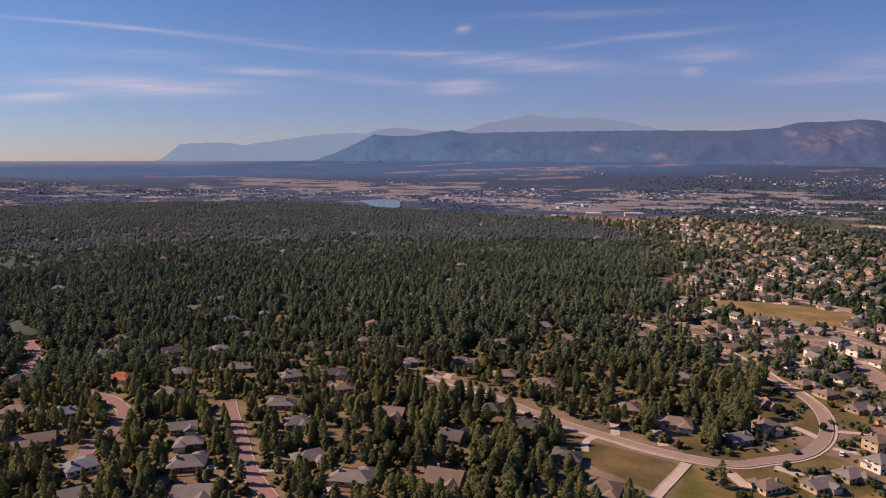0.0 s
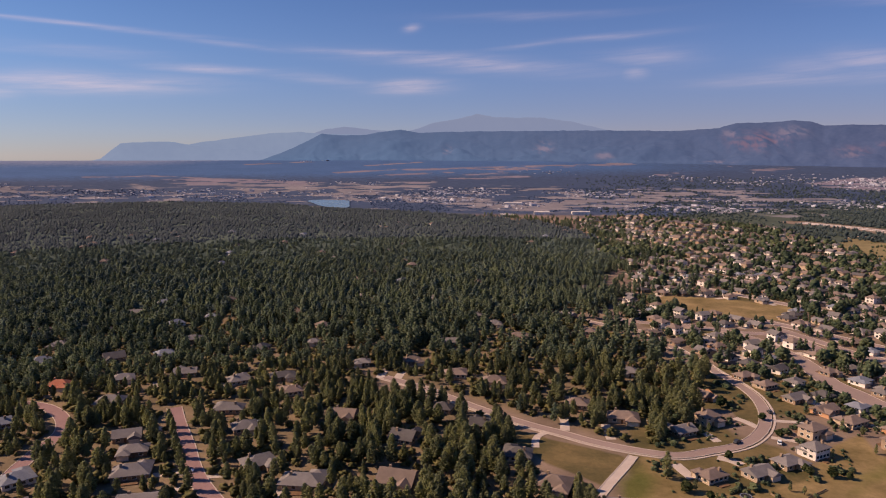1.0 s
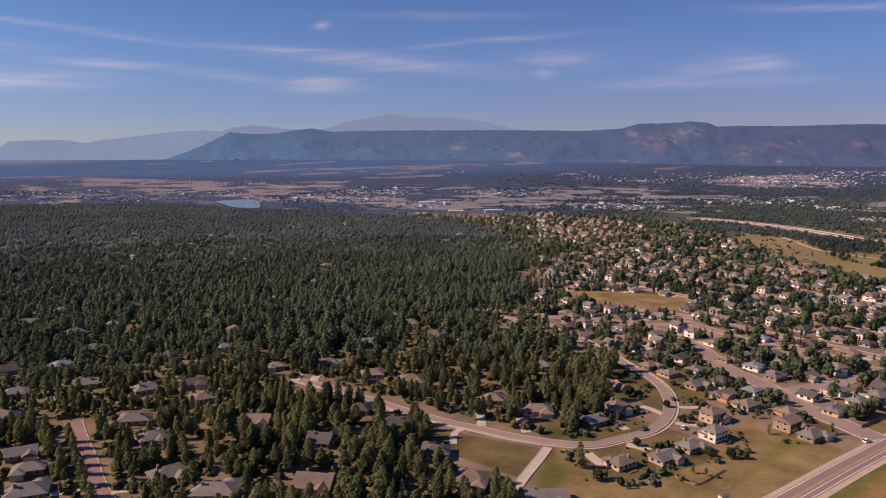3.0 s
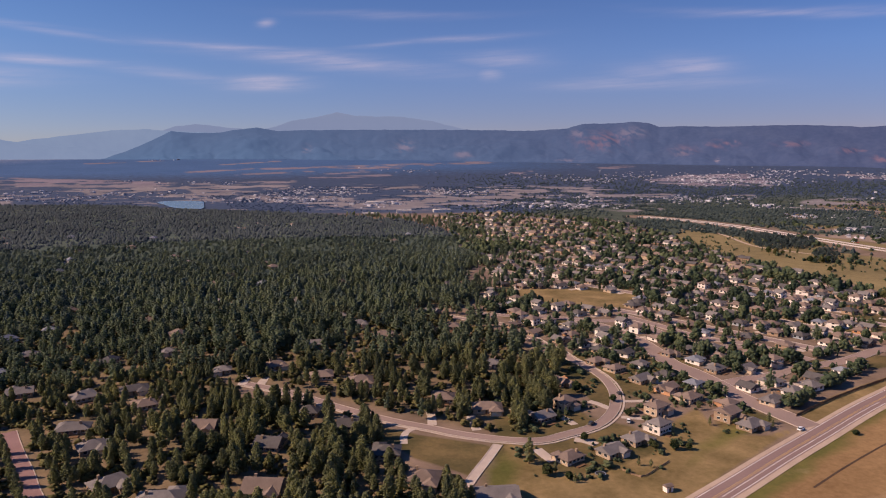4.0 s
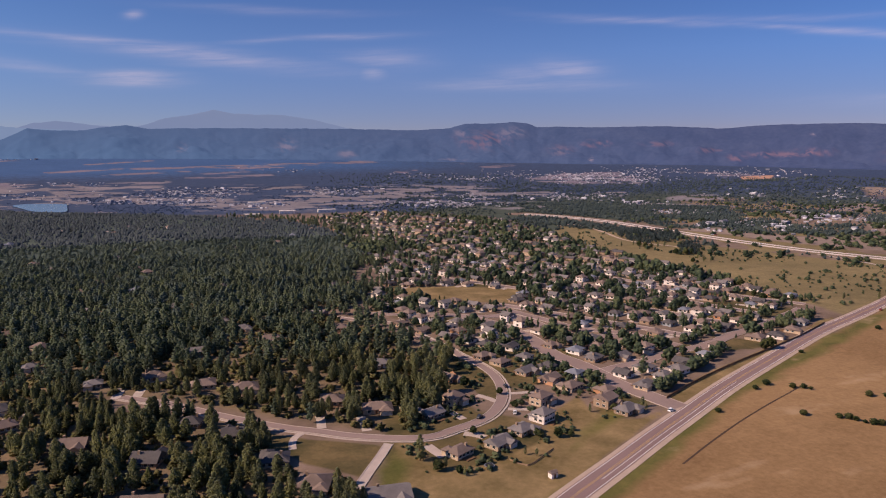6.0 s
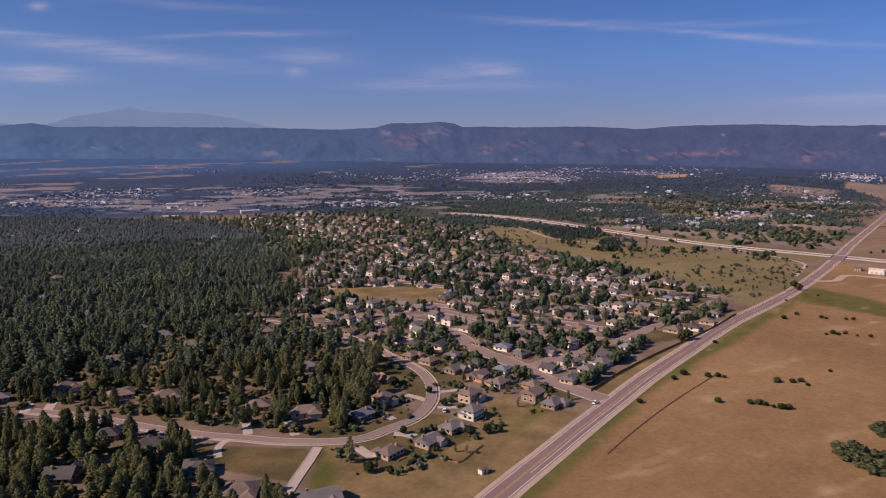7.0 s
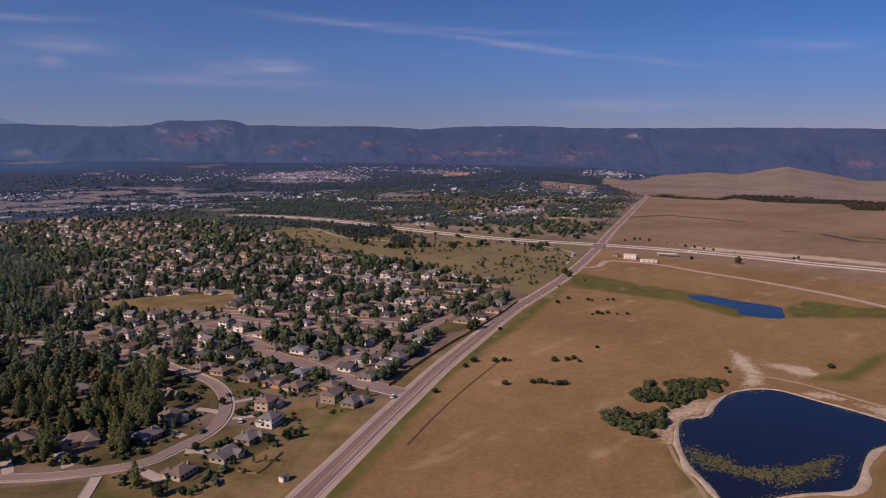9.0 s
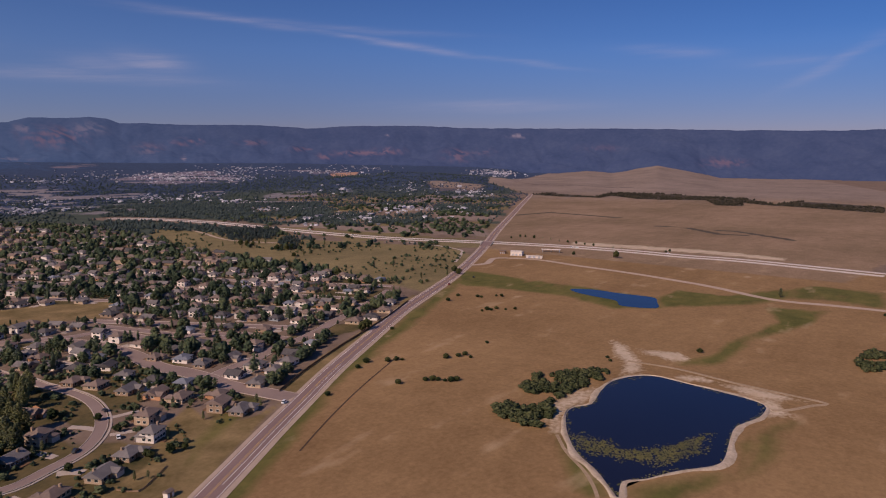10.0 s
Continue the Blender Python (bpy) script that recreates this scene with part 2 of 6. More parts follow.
M_GROUND = zone_material("earth", ((0.135, 0.095, 0.07), (0.245, 0.175, 0.135)), [
    ("woods", (0.1, 0.078, 0.05), (0.225, 0.158, 0.1), False),
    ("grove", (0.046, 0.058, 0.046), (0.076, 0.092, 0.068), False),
    ("lawn", (0.046, 0.046, 0.02), (0.175, 0.122, 0.058), False),
    ("dry", (0.1, 0.075, 0.03), (0.29, 0.2, 0.1), False),
    ("field", (0.178, 0.105, 0.049), (0.306, 0.19, 0.094), True),
    ("plain", (0.155, 0.108, 0.062), (0.3, 0.2, 0.132), True),
    # plain and clearings greyed as by haze, in the base colour
    ("hazed_land", (0.17, 0.128, 0.105), (0.29, 0.22, 0.18), True),
    ("scrub", (0.062, 0.05, 0.04), (0.1, 0.08, 0.06), False),
    ("meadow", (0.12, 0.096, 0.047), (0.245, 0.188, 0.094), True),
    ("green", (0.07, 0.075, 0.021), (0.16, 0.132, 0.044), False),
    # remote ground: aerial haze is put into these blue and mauve colours
    ("hazed_woods", (0.034, 0.052, 0.096), (0.052, 0.073, 0.126), False),
    ("far_haze", (0.04, 0.088, 0.19), (0.055, 0.112, 0.23), True),
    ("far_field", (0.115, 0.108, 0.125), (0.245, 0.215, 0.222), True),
    ("hazed_field", (0.125, 0.108, 0.145), (0.225, 0.188, 0.22), True),
    ("pale_haze", (0.1, 0.135, 0.22), (0.15, 0.18, 0.27), True),
    ("cut", (0.36, 0.2, 0.14), (0.5, 0.29, 0.2), False),
    ("pale", (0.4, 0.3, 0.21), (0.55, 0.44, 0.33), False)])
M_ASPHALT = material("worn pinkish asphalt", [(0.21, 0.15, 0.132), (0.285, 0.207, 0.183)], 0.9, 0.05, 1.5)
M_RED_ASPHALT = material("reddish asphalt", [(0.19, 0.108, 0.105), (0.26, 0.155, 0.15)], 0.9, 0.05, 1.5)
M_HIGHWAY = material("highway asphalt", [(0.19, 0.125, 0.115), (0.245, 0.165, 0.15)], 0.85, 0.03, 1.2)
M_CONCRETE = material("pale concrete", [(0.36, 0.29, 0.25), (0.46, 0.38, 0.33)], 0.9, 0.2, 2.0)
M_SLAB = material("bleached concrete paving", [(0.48, 0.41, 0.37), (0.62, 0.54, 0.49)], 0.9, 0.05, 1.0)
M_GRAVEL = material("gravel verge", [(0.34, 0.25, 0.19), (0.46, 0.35, 0.28)], 0.95, 0.15, 1.5)
M_PAINT = material("worn road paint", [(0.66, 0.62, 0.6), (0.8, 0.76, 0.74)], 0.8, 0.5, 3.0)
M_YELLOW = material("yellow road paint", [(0.5, 0.31, 0.1), (0.6, 0.38, 0.13)], 0.8, 0.5, 3.0)
M_PINE = material("pine needles", [(0.128, 0.14, 0.091), (0.185, 0.197, 0.119), (0.254, 0.254, 0.142)], 0.8, 0.02, 0.5, per_island=0.25, tint=0.25, spec=0.1, leaf=0.66)
M_PINE_OBJ = material("pine needles near", [(0.128, 0.14, 0.091), (0.185, 0.197, 0.119), (0.254, 0.254, 0.142)], 0.8, 0.02, 0.5, per_island=0.25, per_object=0.25, spec=0.1, leaf=0.66)
M_PINE_MID = material("pine needles of the forest", [(0.111, 0.137, 0.105), (0.157, 0.184, 0.131), (0.206, 0.231, 0.156)], 0.8, 0.02, 0.3, per_island=0.2, tint=0.25, spec=0.1, leaf=0.66)
# two copies of the needles, bluer and duller: distance haze painted in
M_PINE_FAR = material("pine needles in haze", [(0.085, 0.113, 0.101), (0.117, 0.152, 0.127), (0.156, 0.189, 0.149)], 0.85, 0.012, 0.1, per_island=0.1, tint=0.3, spec=0.1, leaf=0.45)
M_PINE_HAZE = material("pine needles in thick haze", [(0.054, 0.068, 0.077), (0.07, 0.088, 0.097), (0.086, 0.105, 0.113)], 0.85, 0.008, 0.08, per_island=0.08, tint=0.3, spec=0.1, leaf=0.3)
M_UNDER = material("olive undergrowth", [(0.07, 0.07, 0.03), (0.12, 0.115, 0.048), (0.2, 0.17, 0.08)], 0.8, 0.03, 0.6, per_island=0.3, tint=0.3, spec=0.15, leaf=0.4)
M_LEAF = material("broad leaves", [(0.036, 0.057, 0.036), (0.068, 0.095, 0.057), (0.121, 0.142, 0.073)], 0.75, 0.03, 0.6, per_island=0.3, tint=0.3, spec=0.2, leaf=0.35)
# the blue of the haze is mixed into the valley trees' colour
M_FAR_TREE = material("hazed distant woods", [(0.03, 0.05, 0.092), (0.045, 0.068, 0.115)], 0.9, 0.004, 0.05, per_island=0.3, spec=0.05)
M_BARK = material("bark", [(0.06, 0.035, 0.022), (0.12, 0.07, 0.045)], 0.95, 0.5, 3.0)
M_WATER = material("pond water", [(0.008, 0.009, 0.02), (0.011, 0.012, 0.026)], 0.08, 0.02, 0.3, bump=0.02, spec=0.27)
M_FOOTHILL = material("foothill pines", [(0.037, 0.054, 0.058), (0.058, 0.079, 0.08), (0.082, 0.104, 0.094)], 0.9, 0.01, 0.3, per_island=0.3, spec=0.05, leaf=0.25)
M_LAKE = material("lake water", [(0.12, 0.2, 0.25), (0.14, 0.22, 0.27)], 0.2, 0.02, 0.3, spec=0.5)
M_ALGAE = material("algae", [(0.06, 0.06, 0.016), (0.15, 0.13, 0.036)], 0.7, 0.1, 0.8, per_island=0.4)
# blue tones and glow of these three backdrops stand in for distance haze
M_RANGE = material("mountain forest in haze", [(0.028, 0.041, 0.086), (0.036, 0.049, 0.097), (0.045, 0.058, 0.106)], 0.95, 0.006, 0.04, spec=0.0, glow=1.08, body=0.6, zones=(("haze", (0.044, 0.088, 0.16)), ("rock", (0.112, 0.076, 0.108)), ("scar", (0.135, 0.118, 0.158))))
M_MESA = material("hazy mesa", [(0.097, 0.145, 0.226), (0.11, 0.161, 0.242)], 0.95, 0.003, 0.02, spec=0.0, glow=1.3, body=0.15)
M_PEAK = material("remote peak in haze", [(0.122, 0.169, 0.266), (0.128, 0.175, 0.271)], 0.95, 0.003, 0.02, spec=0.0, glow=1.08, body=0.1)
M_FAR_BUILDING = material("remote pale walls", [(0.14, 0.14, 0.17), (0.56, 0.54, 0.58)], 0.9, 0.02, 0.2, per_island=0.5)
M_GLASS = material("window glass", [(0.02, 0.025, 0.03), (0.04, 0.045, 0.05)], 0.08, 0.5, 2.0, spec=0.6)
M_TRIM = material("white trim", [(0.6, 0.56, 0.5), (0.72, 0.68, 0.62)], 0.6, 0.5, 2.0)
M_DOOR = material("garage door", [(0.42, 0.36, 0.3), (0.5, 0.44, 0.38)], 0.6, 0.5, 2.0)
M_WOOD = material("weathered wood", [(0.1, 0.055, 0.03), (0.2, 0.11, 0.06)], 0.9, 0.5, 3.0)
M_TYRE = material("tyre rubber", [(0.02, 0.02, 0.02), (0.03, 0.03, 0.03)], 0.9)
M_STEEL = material("steel", [(0.4, 0.4, 0.42), (0.5, 0.5, 0.52)], 0.4, metal=0.8)
ROOFS = {
    "grey": material("grey shingles", [(0.118, 0.105, 0.103), (0.196, 0.174, 0.168)], 0.9, 0.3, 4.0, per_object=0.2),
    "brown": material("brown shingles", [(0.134, 0.099, 0.083), (0.218, 0.16, 0.134)], 0.9, 0.3, 4.0, per_object=0.2),
    "dark": material("dark shingles", [(0.055, 0.05, 0.052), (0.1, 0.09, 0.09)], 0.9, 0.3, 4.0, per_object=0.2),
    "blue": material("slate blue shingles", [(0.12, 0.13, 0.16), (0.2, 0.21, 0.24)], 0.8, 0.3, 4.0, per_object=0.2),
    "red": material("clay tiles", [(0.3, 0.09, 0.05), (0.42, 0.15, 0.09)], 0.85, 0.3, 4.0, per_object=0.2),
}
WALLS = {
    "beige": material("beige stucco", [(0.314, 0.224, 0.157), (0.47, 0.358, 0.258)], 0.9, 0.3, 3.0, per_object=0.25),
    "white": material("cream siding", [(0.493, 0.437, 0.392), (0.739, 0.661, 0.605)], 0.8, 0.3, 3.0, per_object=0.2),
    "tan": material("tan siding", [(0.22, 0.15, 0.1), (0.33, 0.23, 0.16)], 0.9, 0.3, 3.0, per_object=0.25),
    "brown": material("brown siding", [(0.14, 0.085, 0.055), (0.22, 0.14, 0.095)], 0.9, 0.3, 3.0, per_object=0.25),
    "orange": material("ochre stucco", [(0.38, 0.19, 0.1), (0.48, 0.26, 0.15)], 0.9, 0.3, 3.0, per_object=0.2),
    "blue": material("blue-grey siding", [(0.2, 0.22, 0.25), (0.3, 0.32, 0.35)], 0.8, 0.3, 3.0, per_object=0.25),
}



# ---------------------------------------------------------------- plan helpers
def inside(px, py, poly):
    hit = np.zeros(np.shape(px), bool)
    for (x1, y1), (x2, y2) in zip(poly, poly[1:] + poly[:1]):
        cross = (y1 > py) != (y2 > py)
        with np.errstate(divide="ignore", invalid="ignore"):
            hit ^= cross & (px < (x2 - x1) * (py - y1) / (y2 - y1 + 1e-12) + x1)
    return hit


def edge_distance(px, py, line):
    best = np.full(np.shape(px), 1e9)
    for (x1, y1), (x2, y2) in zip(line, line[1:]):
        dx, dy = x2 - x1, y2 - y1
        u = np.clip(((px - x1) * dx + (py - y1) * dy) / (dx * dx + dy * dy + 1e-9), 0, 1)
        best = np.minimum(best, np.hypot(px - x1 - u * dx, py - y1 - u * dy))
    return best


def weight(px, py, poly, soft=6.0):
    """1 well inside the outline, 0 well outside."""
    d = edge_distance(px, py, poly + poly[:1]) * np.where(inside(px, py, poly), 1, -1)
    return np.clip(0.5 + d / (2 * soft), 0, 1)


NOISE_TABLES = {}


def grid_noise(px, py, cell, seed):
    if seed not in NOISE_TABLES:
        NOISE_TABLES[seed] = np.random.RandomState(seed).rand(256, 256)
    table = NOISE_TABLES[seed]
    u, v = np.asarray(px) / cell, np.asarray(py) / cell
    i, j = np.floor(u).astype(int), np.floor(v).astype(int)
    a, b = u - i, v - j
    a, b = a * a * (3 - 2 * a), b * b * (3 - 2 * b)
    at = lambda p, q: table[p % 256, q % 256]
    return (at(i, j) * (1 - a) + at(i + 1, j) * a) * (1 - b) + (at(i, j + 1) * (1 - a) + at(i + 1, j + 1) * a) * b


def fractal(px, py, cell, seed, steps=4):
    total, amp, norm = 0, 1.0, 0
    for k in range(steps):
        total = total + amp * grid_noise(px, py, cell / 2 ** k, seed + k)
        norm += amp
        amp *= 0.55
    return total / norm


def smooth_line(points, step=4.0):
    """An even, rounded line through the points."""
    p = [Vector((*q, 0)) for q in points]
    p = [2 * p[0] - p[1]] + p + [2 * p[-1] - p[-2]]
    out = []
    for a, b, c, d in zip(p, p[1:], p[2:], p[3:]):
        n = max(2, int((c - b).length / step))
        for i in range(n):
            u = i / n
            out.append(0.5 * ((2 * b) + (c - a) * u + (2 * a - 5 * b + 4 * c - d) * u * u + (3 * b - a - 3 * c + d) * u ** 3))
    out.append(p[-2])
    return [(v.x, v.y) for v in out]


def polar(az, r):
    return -r * math.sin(radians(az)), r * math.cos(radians(az))


def mesh_object(name, verts, faces, mat, parent=None, label="", smooth=False):
    me = bpy.data.meshes.new(name)
    me.from_pydata(verts, [], faces)
    if mat:
        me.materials.append(mat)
    if smooth:
        me.shade_smooth()
    me.update()
    ob = new(name, me)
    if parent:
        ob.parent = parent
    if label:
        ob["label"] = label
    return ob


# ---------------------------------------------------------------- plan of roads and zones
CURVE_ROAD = smooth_line([(-6, 400), (14, 381), (22, 372), (35, 355), (49, 338), (65, 321), (79, 309), (91, 298), (108, 287), (124, 281), (138, 284), (155, 289), (168, 298), (180, 312), (190, 331), (196, 352), (197, 374), (195, 394), (195, 413), (192, 438), (190, 466), (186, 492), (165, 514), (146, 538), (121, 563)])
SPUR_ROAD = smooth_line([(104, 282), (96, 271), (86, 258), (78, 247)])
WEST_ROAD = smooth_line([(-115, 357), (-106, 334), (-94, 306), (-87, 288), (-78, 269), (-65, 248)])
WEST_LANE = smooth_line([(-200, 370), (-183, 363), (-168, 348), (-159, 330), (-158, 316), (-159, 300), (-158, 277)])
WEST_TRACK = smooth_line([(-335, 520), (-302, 487), (-274, 451), (-261, 425), (-253, 402), (-245, 377)])
HIGHWAY = smooth_line([(117, 189), (149, 205), (164, 212), (188, 223), (218, 237), (254, 253), (306, 276), (370, 301), (459, 335), (544, 361), (633, 390), (758, 438), (897, 496), (1038, 557), (1302, 666), (1647, 809), (1978, 943)], 6)
JUNCTION_ROAD = smooth_line([(257, 261), (254, 286), (252, 308), (254, 326), (254, 350), (252, 372), (260, 416), (257, 461), (245, 496)])
SUBURB_ROAD = smooth_line([(254, 326), (275, 330), (294, 332), (320, 340), (359, 344), (401, 358), (432, 364), (477, 380), (522, 396)])
SUBURB_LANE = smooth_line([(290, 497), (301, 450), (309, 418), (330, 393), (338, 368), (342, 351)])
SUBURB_LOOP = smooth_line([(178, 536), (202, 519), (230, 507), (256, 486), (286, 472), (289, 417), (304, 396), (339, 386)])
INTERSTATE = smooth_line([(806, 1314), (847, 1208), (863, 1062), (850, 874), (844, 737), (851, 628), (886, 491), (904, 383), (906, 288), (899, 215), (900, 141), (874, -4)], 10)
FRONTAGE = smooth_line([(693, 407), (713, 397), (753, 409), (766, 395), (773, 354), (757, 300), (741, 234), (721, 176), (705, 138), (672, 80), (673, 35), (673, -5), (670, -55)], 8)
RAMP = smooth_line([(702, 434), (758, 460), (797, 485), (820, 546), (829, 612)], 6)
FARM_TRACK = smooth_line([(731, 1066), (772, 1072), (751, 978), (702, 846), (705, 789), (716, 746)], 6)
POND = [(245, 78), (249, 82), (262, 93), (275, 107), (293, 119), (313, 128), (325, 129), (335, 123), (359, 126), (380, 125), (398, 111), (395, 88), (390, 65), (385, 50), (378, 45), (362, 46), (344, 53), (328, 53), (305, 51), (294, 53), (280, 65), (266, 74), (259, 81)]
SMALL_POND = [(621, 252), (630, 233), (626, 204), (624, 174), (606, 165), (581, 159), (574, 186), (592, 198), (600, 222), (608, 241)]
LAKE = [(-250, 2063), (-206, 2107), (-136, 2066), (-122, 1949), (-117, 1775), (-178, 1815), (-222, 1949)]
ALGAE = [(289, 114), (291, 103), (289, 91), (294, 80), (309, 72), (326, 63), (303, 63), (288, 74), (278, 88), (281, 99)]
THICKET = [(312, 158), (303, 165), (291, 152), (290, 133), (302, 131), (324, 141), (346, 139), (386, 130), (395, 136), (376, 155), (361, 168), (335, 164), (329, 148), (314, 145)]
EAST_THICKET = [(504, 10), (524, 1), (529, -6), (486, -6), (473, 4)]
SUBURB = [(382, 1453), (529, 1487), (699, 1262), (648, 957), (587, 689), (573, 535), (563, 415), (496, 365), (352, 323), (280, 289), (254, 272), (238, 291), (200, 333), (195, 400), (194, 499), (179, 540), (251, 676), (278, 895)]
WOODS = [(-10, 403), (24, 378), (60, 341), (84, 318), (106, 297), (126, 290), (145, 316), (161, 338), (184, 386), (175, 465), (155, 530), (123, 576), (169, 559), (209, 609), (204, 674), (291, 860), (329, 1120), (290, 1337), (209, 1460), (85, 1597), (-90, 1699), (-179, 1755), (-287, 1902), (-635, 2023), (-955, 2002), (-1252, 1955), (-1650, 1864), (-173, 180), (-83, 223), (42, 204), (84, 223), (76, 254), (57, 272), (59, 295), (57, 325), (28, 352), (-10, 375)]
FIELD = [(158, 214), (196, 230), (252, 252), (332, 284), (443, 320), (588, 367), (690, 408), (840, 467), (872, 364), (902, 221), (890, 90), (878, -4)] + [(900, -700), (150, -300)]
PLAIN = [(830, 461), (1192, 629), (1519, 773), (1808, 887), (1961, 938), (2060, 1050), (2172, 1205), (2400, 1330), (3200, 1540), (4100, 1780), (4600, 723), (4700, 20)] + [(4900, 500), (2000, -200), (800, 30)]
MEADOW = [(732, 1063), (751, 971), (756, 778), (791, 635), (811, 503), (751, 433), (629, 389), (530, 364), (555, 423), (562, 475), (588, 549), (596, 678), (607, 840), (648, 957)]
GREENS = [[(627, 381), (624, 346), (630, 294), (636, 246), (622, 172), (584, 153), (560, 188), (586, 246), (587, 301), (580, 359)],
          [(657, 402), (655, 358), (639, 290), (630, 250), (597, 242), (593, 281), (598, 327), (593, 360)],
          [(620, 168), (669, 163), (668, 117), (719, 86), (764, 51), (760, -4), (682, -4), (693, 32), (682, 71), (639, 93), (611, 125), (586, 156)],
          [(635, 79), (651, 34), (601, 42), (559, 57), (521, 74), (470, 77), (444, 82), (429, 99), (434, 103), (462, 89), (503, 86), (537, 77), (586, 64)],
          [(289, 123), (280, 112), (263, 97), (244, 83), (240, 89), (260, 104), (271, 113)],
          [(250, 78), (273, 63), (292, 47), (317, 42), (345, 47), (363, 32), (324, 32), (290, 36), (265, 50), (248, 78)],
          [(142, 206), (158, 214), (196, 230), (252, 252), (332, 284), (443, 320), (594, 371), (626, 369), (407, 293), (307, 263), (228, 228), (168, 198), (154, 191)],
          [(175, 242), (222, 264), (249, 273), (249, 280), (221, 271), (188, 254)],
          [(239, 69), (257, 75), (273, 63), (295, 48), (324, 51), (340, 47), (329, 40), (290, 39), (266, 53), (246, 58)],
          [(636, 354), (644, 292), (639, 260), (616, 253), (600, 284), (599, 340)],
          [(99, 274), (108, 277), (105, 262), (97, 246), (90, 240), (85, 244)]]
LAWNS = [[(367, 342), (388, 346), (409, 341), (390, 323), (361, 328)],
         [(56, 317), (74, 301), (101, 282), (82, 256), (75, 265), (64, 279), (54, 304)],
         [(188, 362), (190, 345), (186, 326), (177, 311), (170, 318), (175, 340)]]
DRY_LAWN = [(90, 251), (108, 280), (114, 277), (115, 255), (124, 244), (142, 248), (163, 252), (198, 286), (220, 298), (211, 276), (217, 262), (230, 258), (249, 262), (159, 217), (142, 207), (80, 226)]
VERGE = [(258, 258), (306, 282), (366, 306), (455, 341), (540, 368), (500, 362), (436, 336), (380, 318), (342, 307), (297, 292), (262, 277)]
GOLD_PATCH = [(226, 633), (302, 610), (349, 571), (311, 517), (270, 546), (227, 575)]
EARTH_CUT = [(2503, 2248), (2721, 2255), (2202, 1860), (2105, 1865)]
PALES = [[(963, 393), (973, 319), (977, 203), (956, 103), (925, 100), (938, 195), (931, 305), (933, 381)],
         [(457, 159), (470, 154), (424, 125), (402, 114), (389, 128), (417, 134)],
         [(451, 134), (457, 109), (442, 95), (437, 108), (440, 127)],
         [(393, 49), (386, 40), (373, 32), (364, 42), (377, 46)],
         [(404, 109), (401, 76), (393, 49), (399, 22), (406, 54), (413, 85)]]
FAR_FIELDS = [
    [(-686, 2849), (-436, 2750), (-245, 2520), (-290, 2255), (-463, 2263), (-525, 2479), (-618, 2645)],
    [(-941, 2933), (-703, 3015), (-299, 2858), (-175, 2640), (-196, 2518), (-570, 2696), (-807, 2627)],
    [(-1011, 2722), (-870, 2617), (-791, 2401), (-869, 2429)],
    [(-226, 2773), (177, 2893), (132, 2495), (-80, 2285), (-188, 2292)],
    [(-8, 2278), (266, 2101), (412, 1686), (508, 1532), (431, 1453), (315, 1560), (146, 1890), (-7, 2008)],
    [(390, 2210), (577, 2135), (655, 1978), (552, 1665), (403, 1649), (333, 1798)],
    [(393, 3566), (765, 3645), (1296, 3930), (1399, 3835), (851, 3492), (539, 3377)],
]
FAR_FIELDS += [
    [(858, 2344), (1014, 2418), (1233, 2292), (1091, 2099), (828, 2157)],
    [(1526, 2532), (1976, 2833), (2123, 2669), (2102, 2434), (1825, 2110), (1572, 2249)],
    [(868, 1480), (1004, 1561), (1043, 1487), (962, 1390), (852, 1406)],
    [(1425, 1543), (1507, 1575), (1577, 1519), (1531, 1416), (1467, 1380), (1368, 1453)],
    [(2560, 2579), (2750, 2564), (2656, 2245), (2386, 2225)],
    [(1979, 2811), (2231, 2782), (2096, 2373), (1788, 2160), (1575, 2240)],
]
CLEARINGS = [
    [(1595, 1180), (1725, 1151), (1737, 1081), (1613, 1004), (1505, 1094)],
    [(2010, 1354), (2049, 1254), (2086, 1167), (1957, 1135), (1894, 1243)],
    [(1275, 857), (1372, 838), (1262, 672), (1120, 695)],
    [(885, 925), (981, 915), (946, 826), (999, 738), (1090, 726), (1118, 635), (949, 520), (948, 588), (901, 712), (904, 843)],
    [(1345, 1072), (1474, 983), (1330, 887), (1227, 954)],
]
# thin fields and roads across the valley: two ends and half the width
FAR_STRIPS = [
    (103, 3538, 1315, 3885, 77),
    (-271, 3341, -9, 3538, 51),
    (231, 2979, 573, 3102, 62),
    (355, 3223, 528, 3308, 50),
    (1046, 1976, 1287, 1947, 44),
    (-129, 3794, 150, 4023, 38),
    (1237, 3158, 1374, 3284, 37),
    (1828, 3352, 2001, 3435, 63),
    (1806, 3902, 1796, 3565, 5),
    (-775, 3828, -333, 4135, 38),
    (469, 2429, 566, 2493, 38),
    (-34, 3206, 261, 3362, 49),
    (-1058, 3090, -712, 2958, 44),
    (-1285, 2959, -1048, 3062, 43),
    (1296, 1422, 1398, 1272, 28),
]
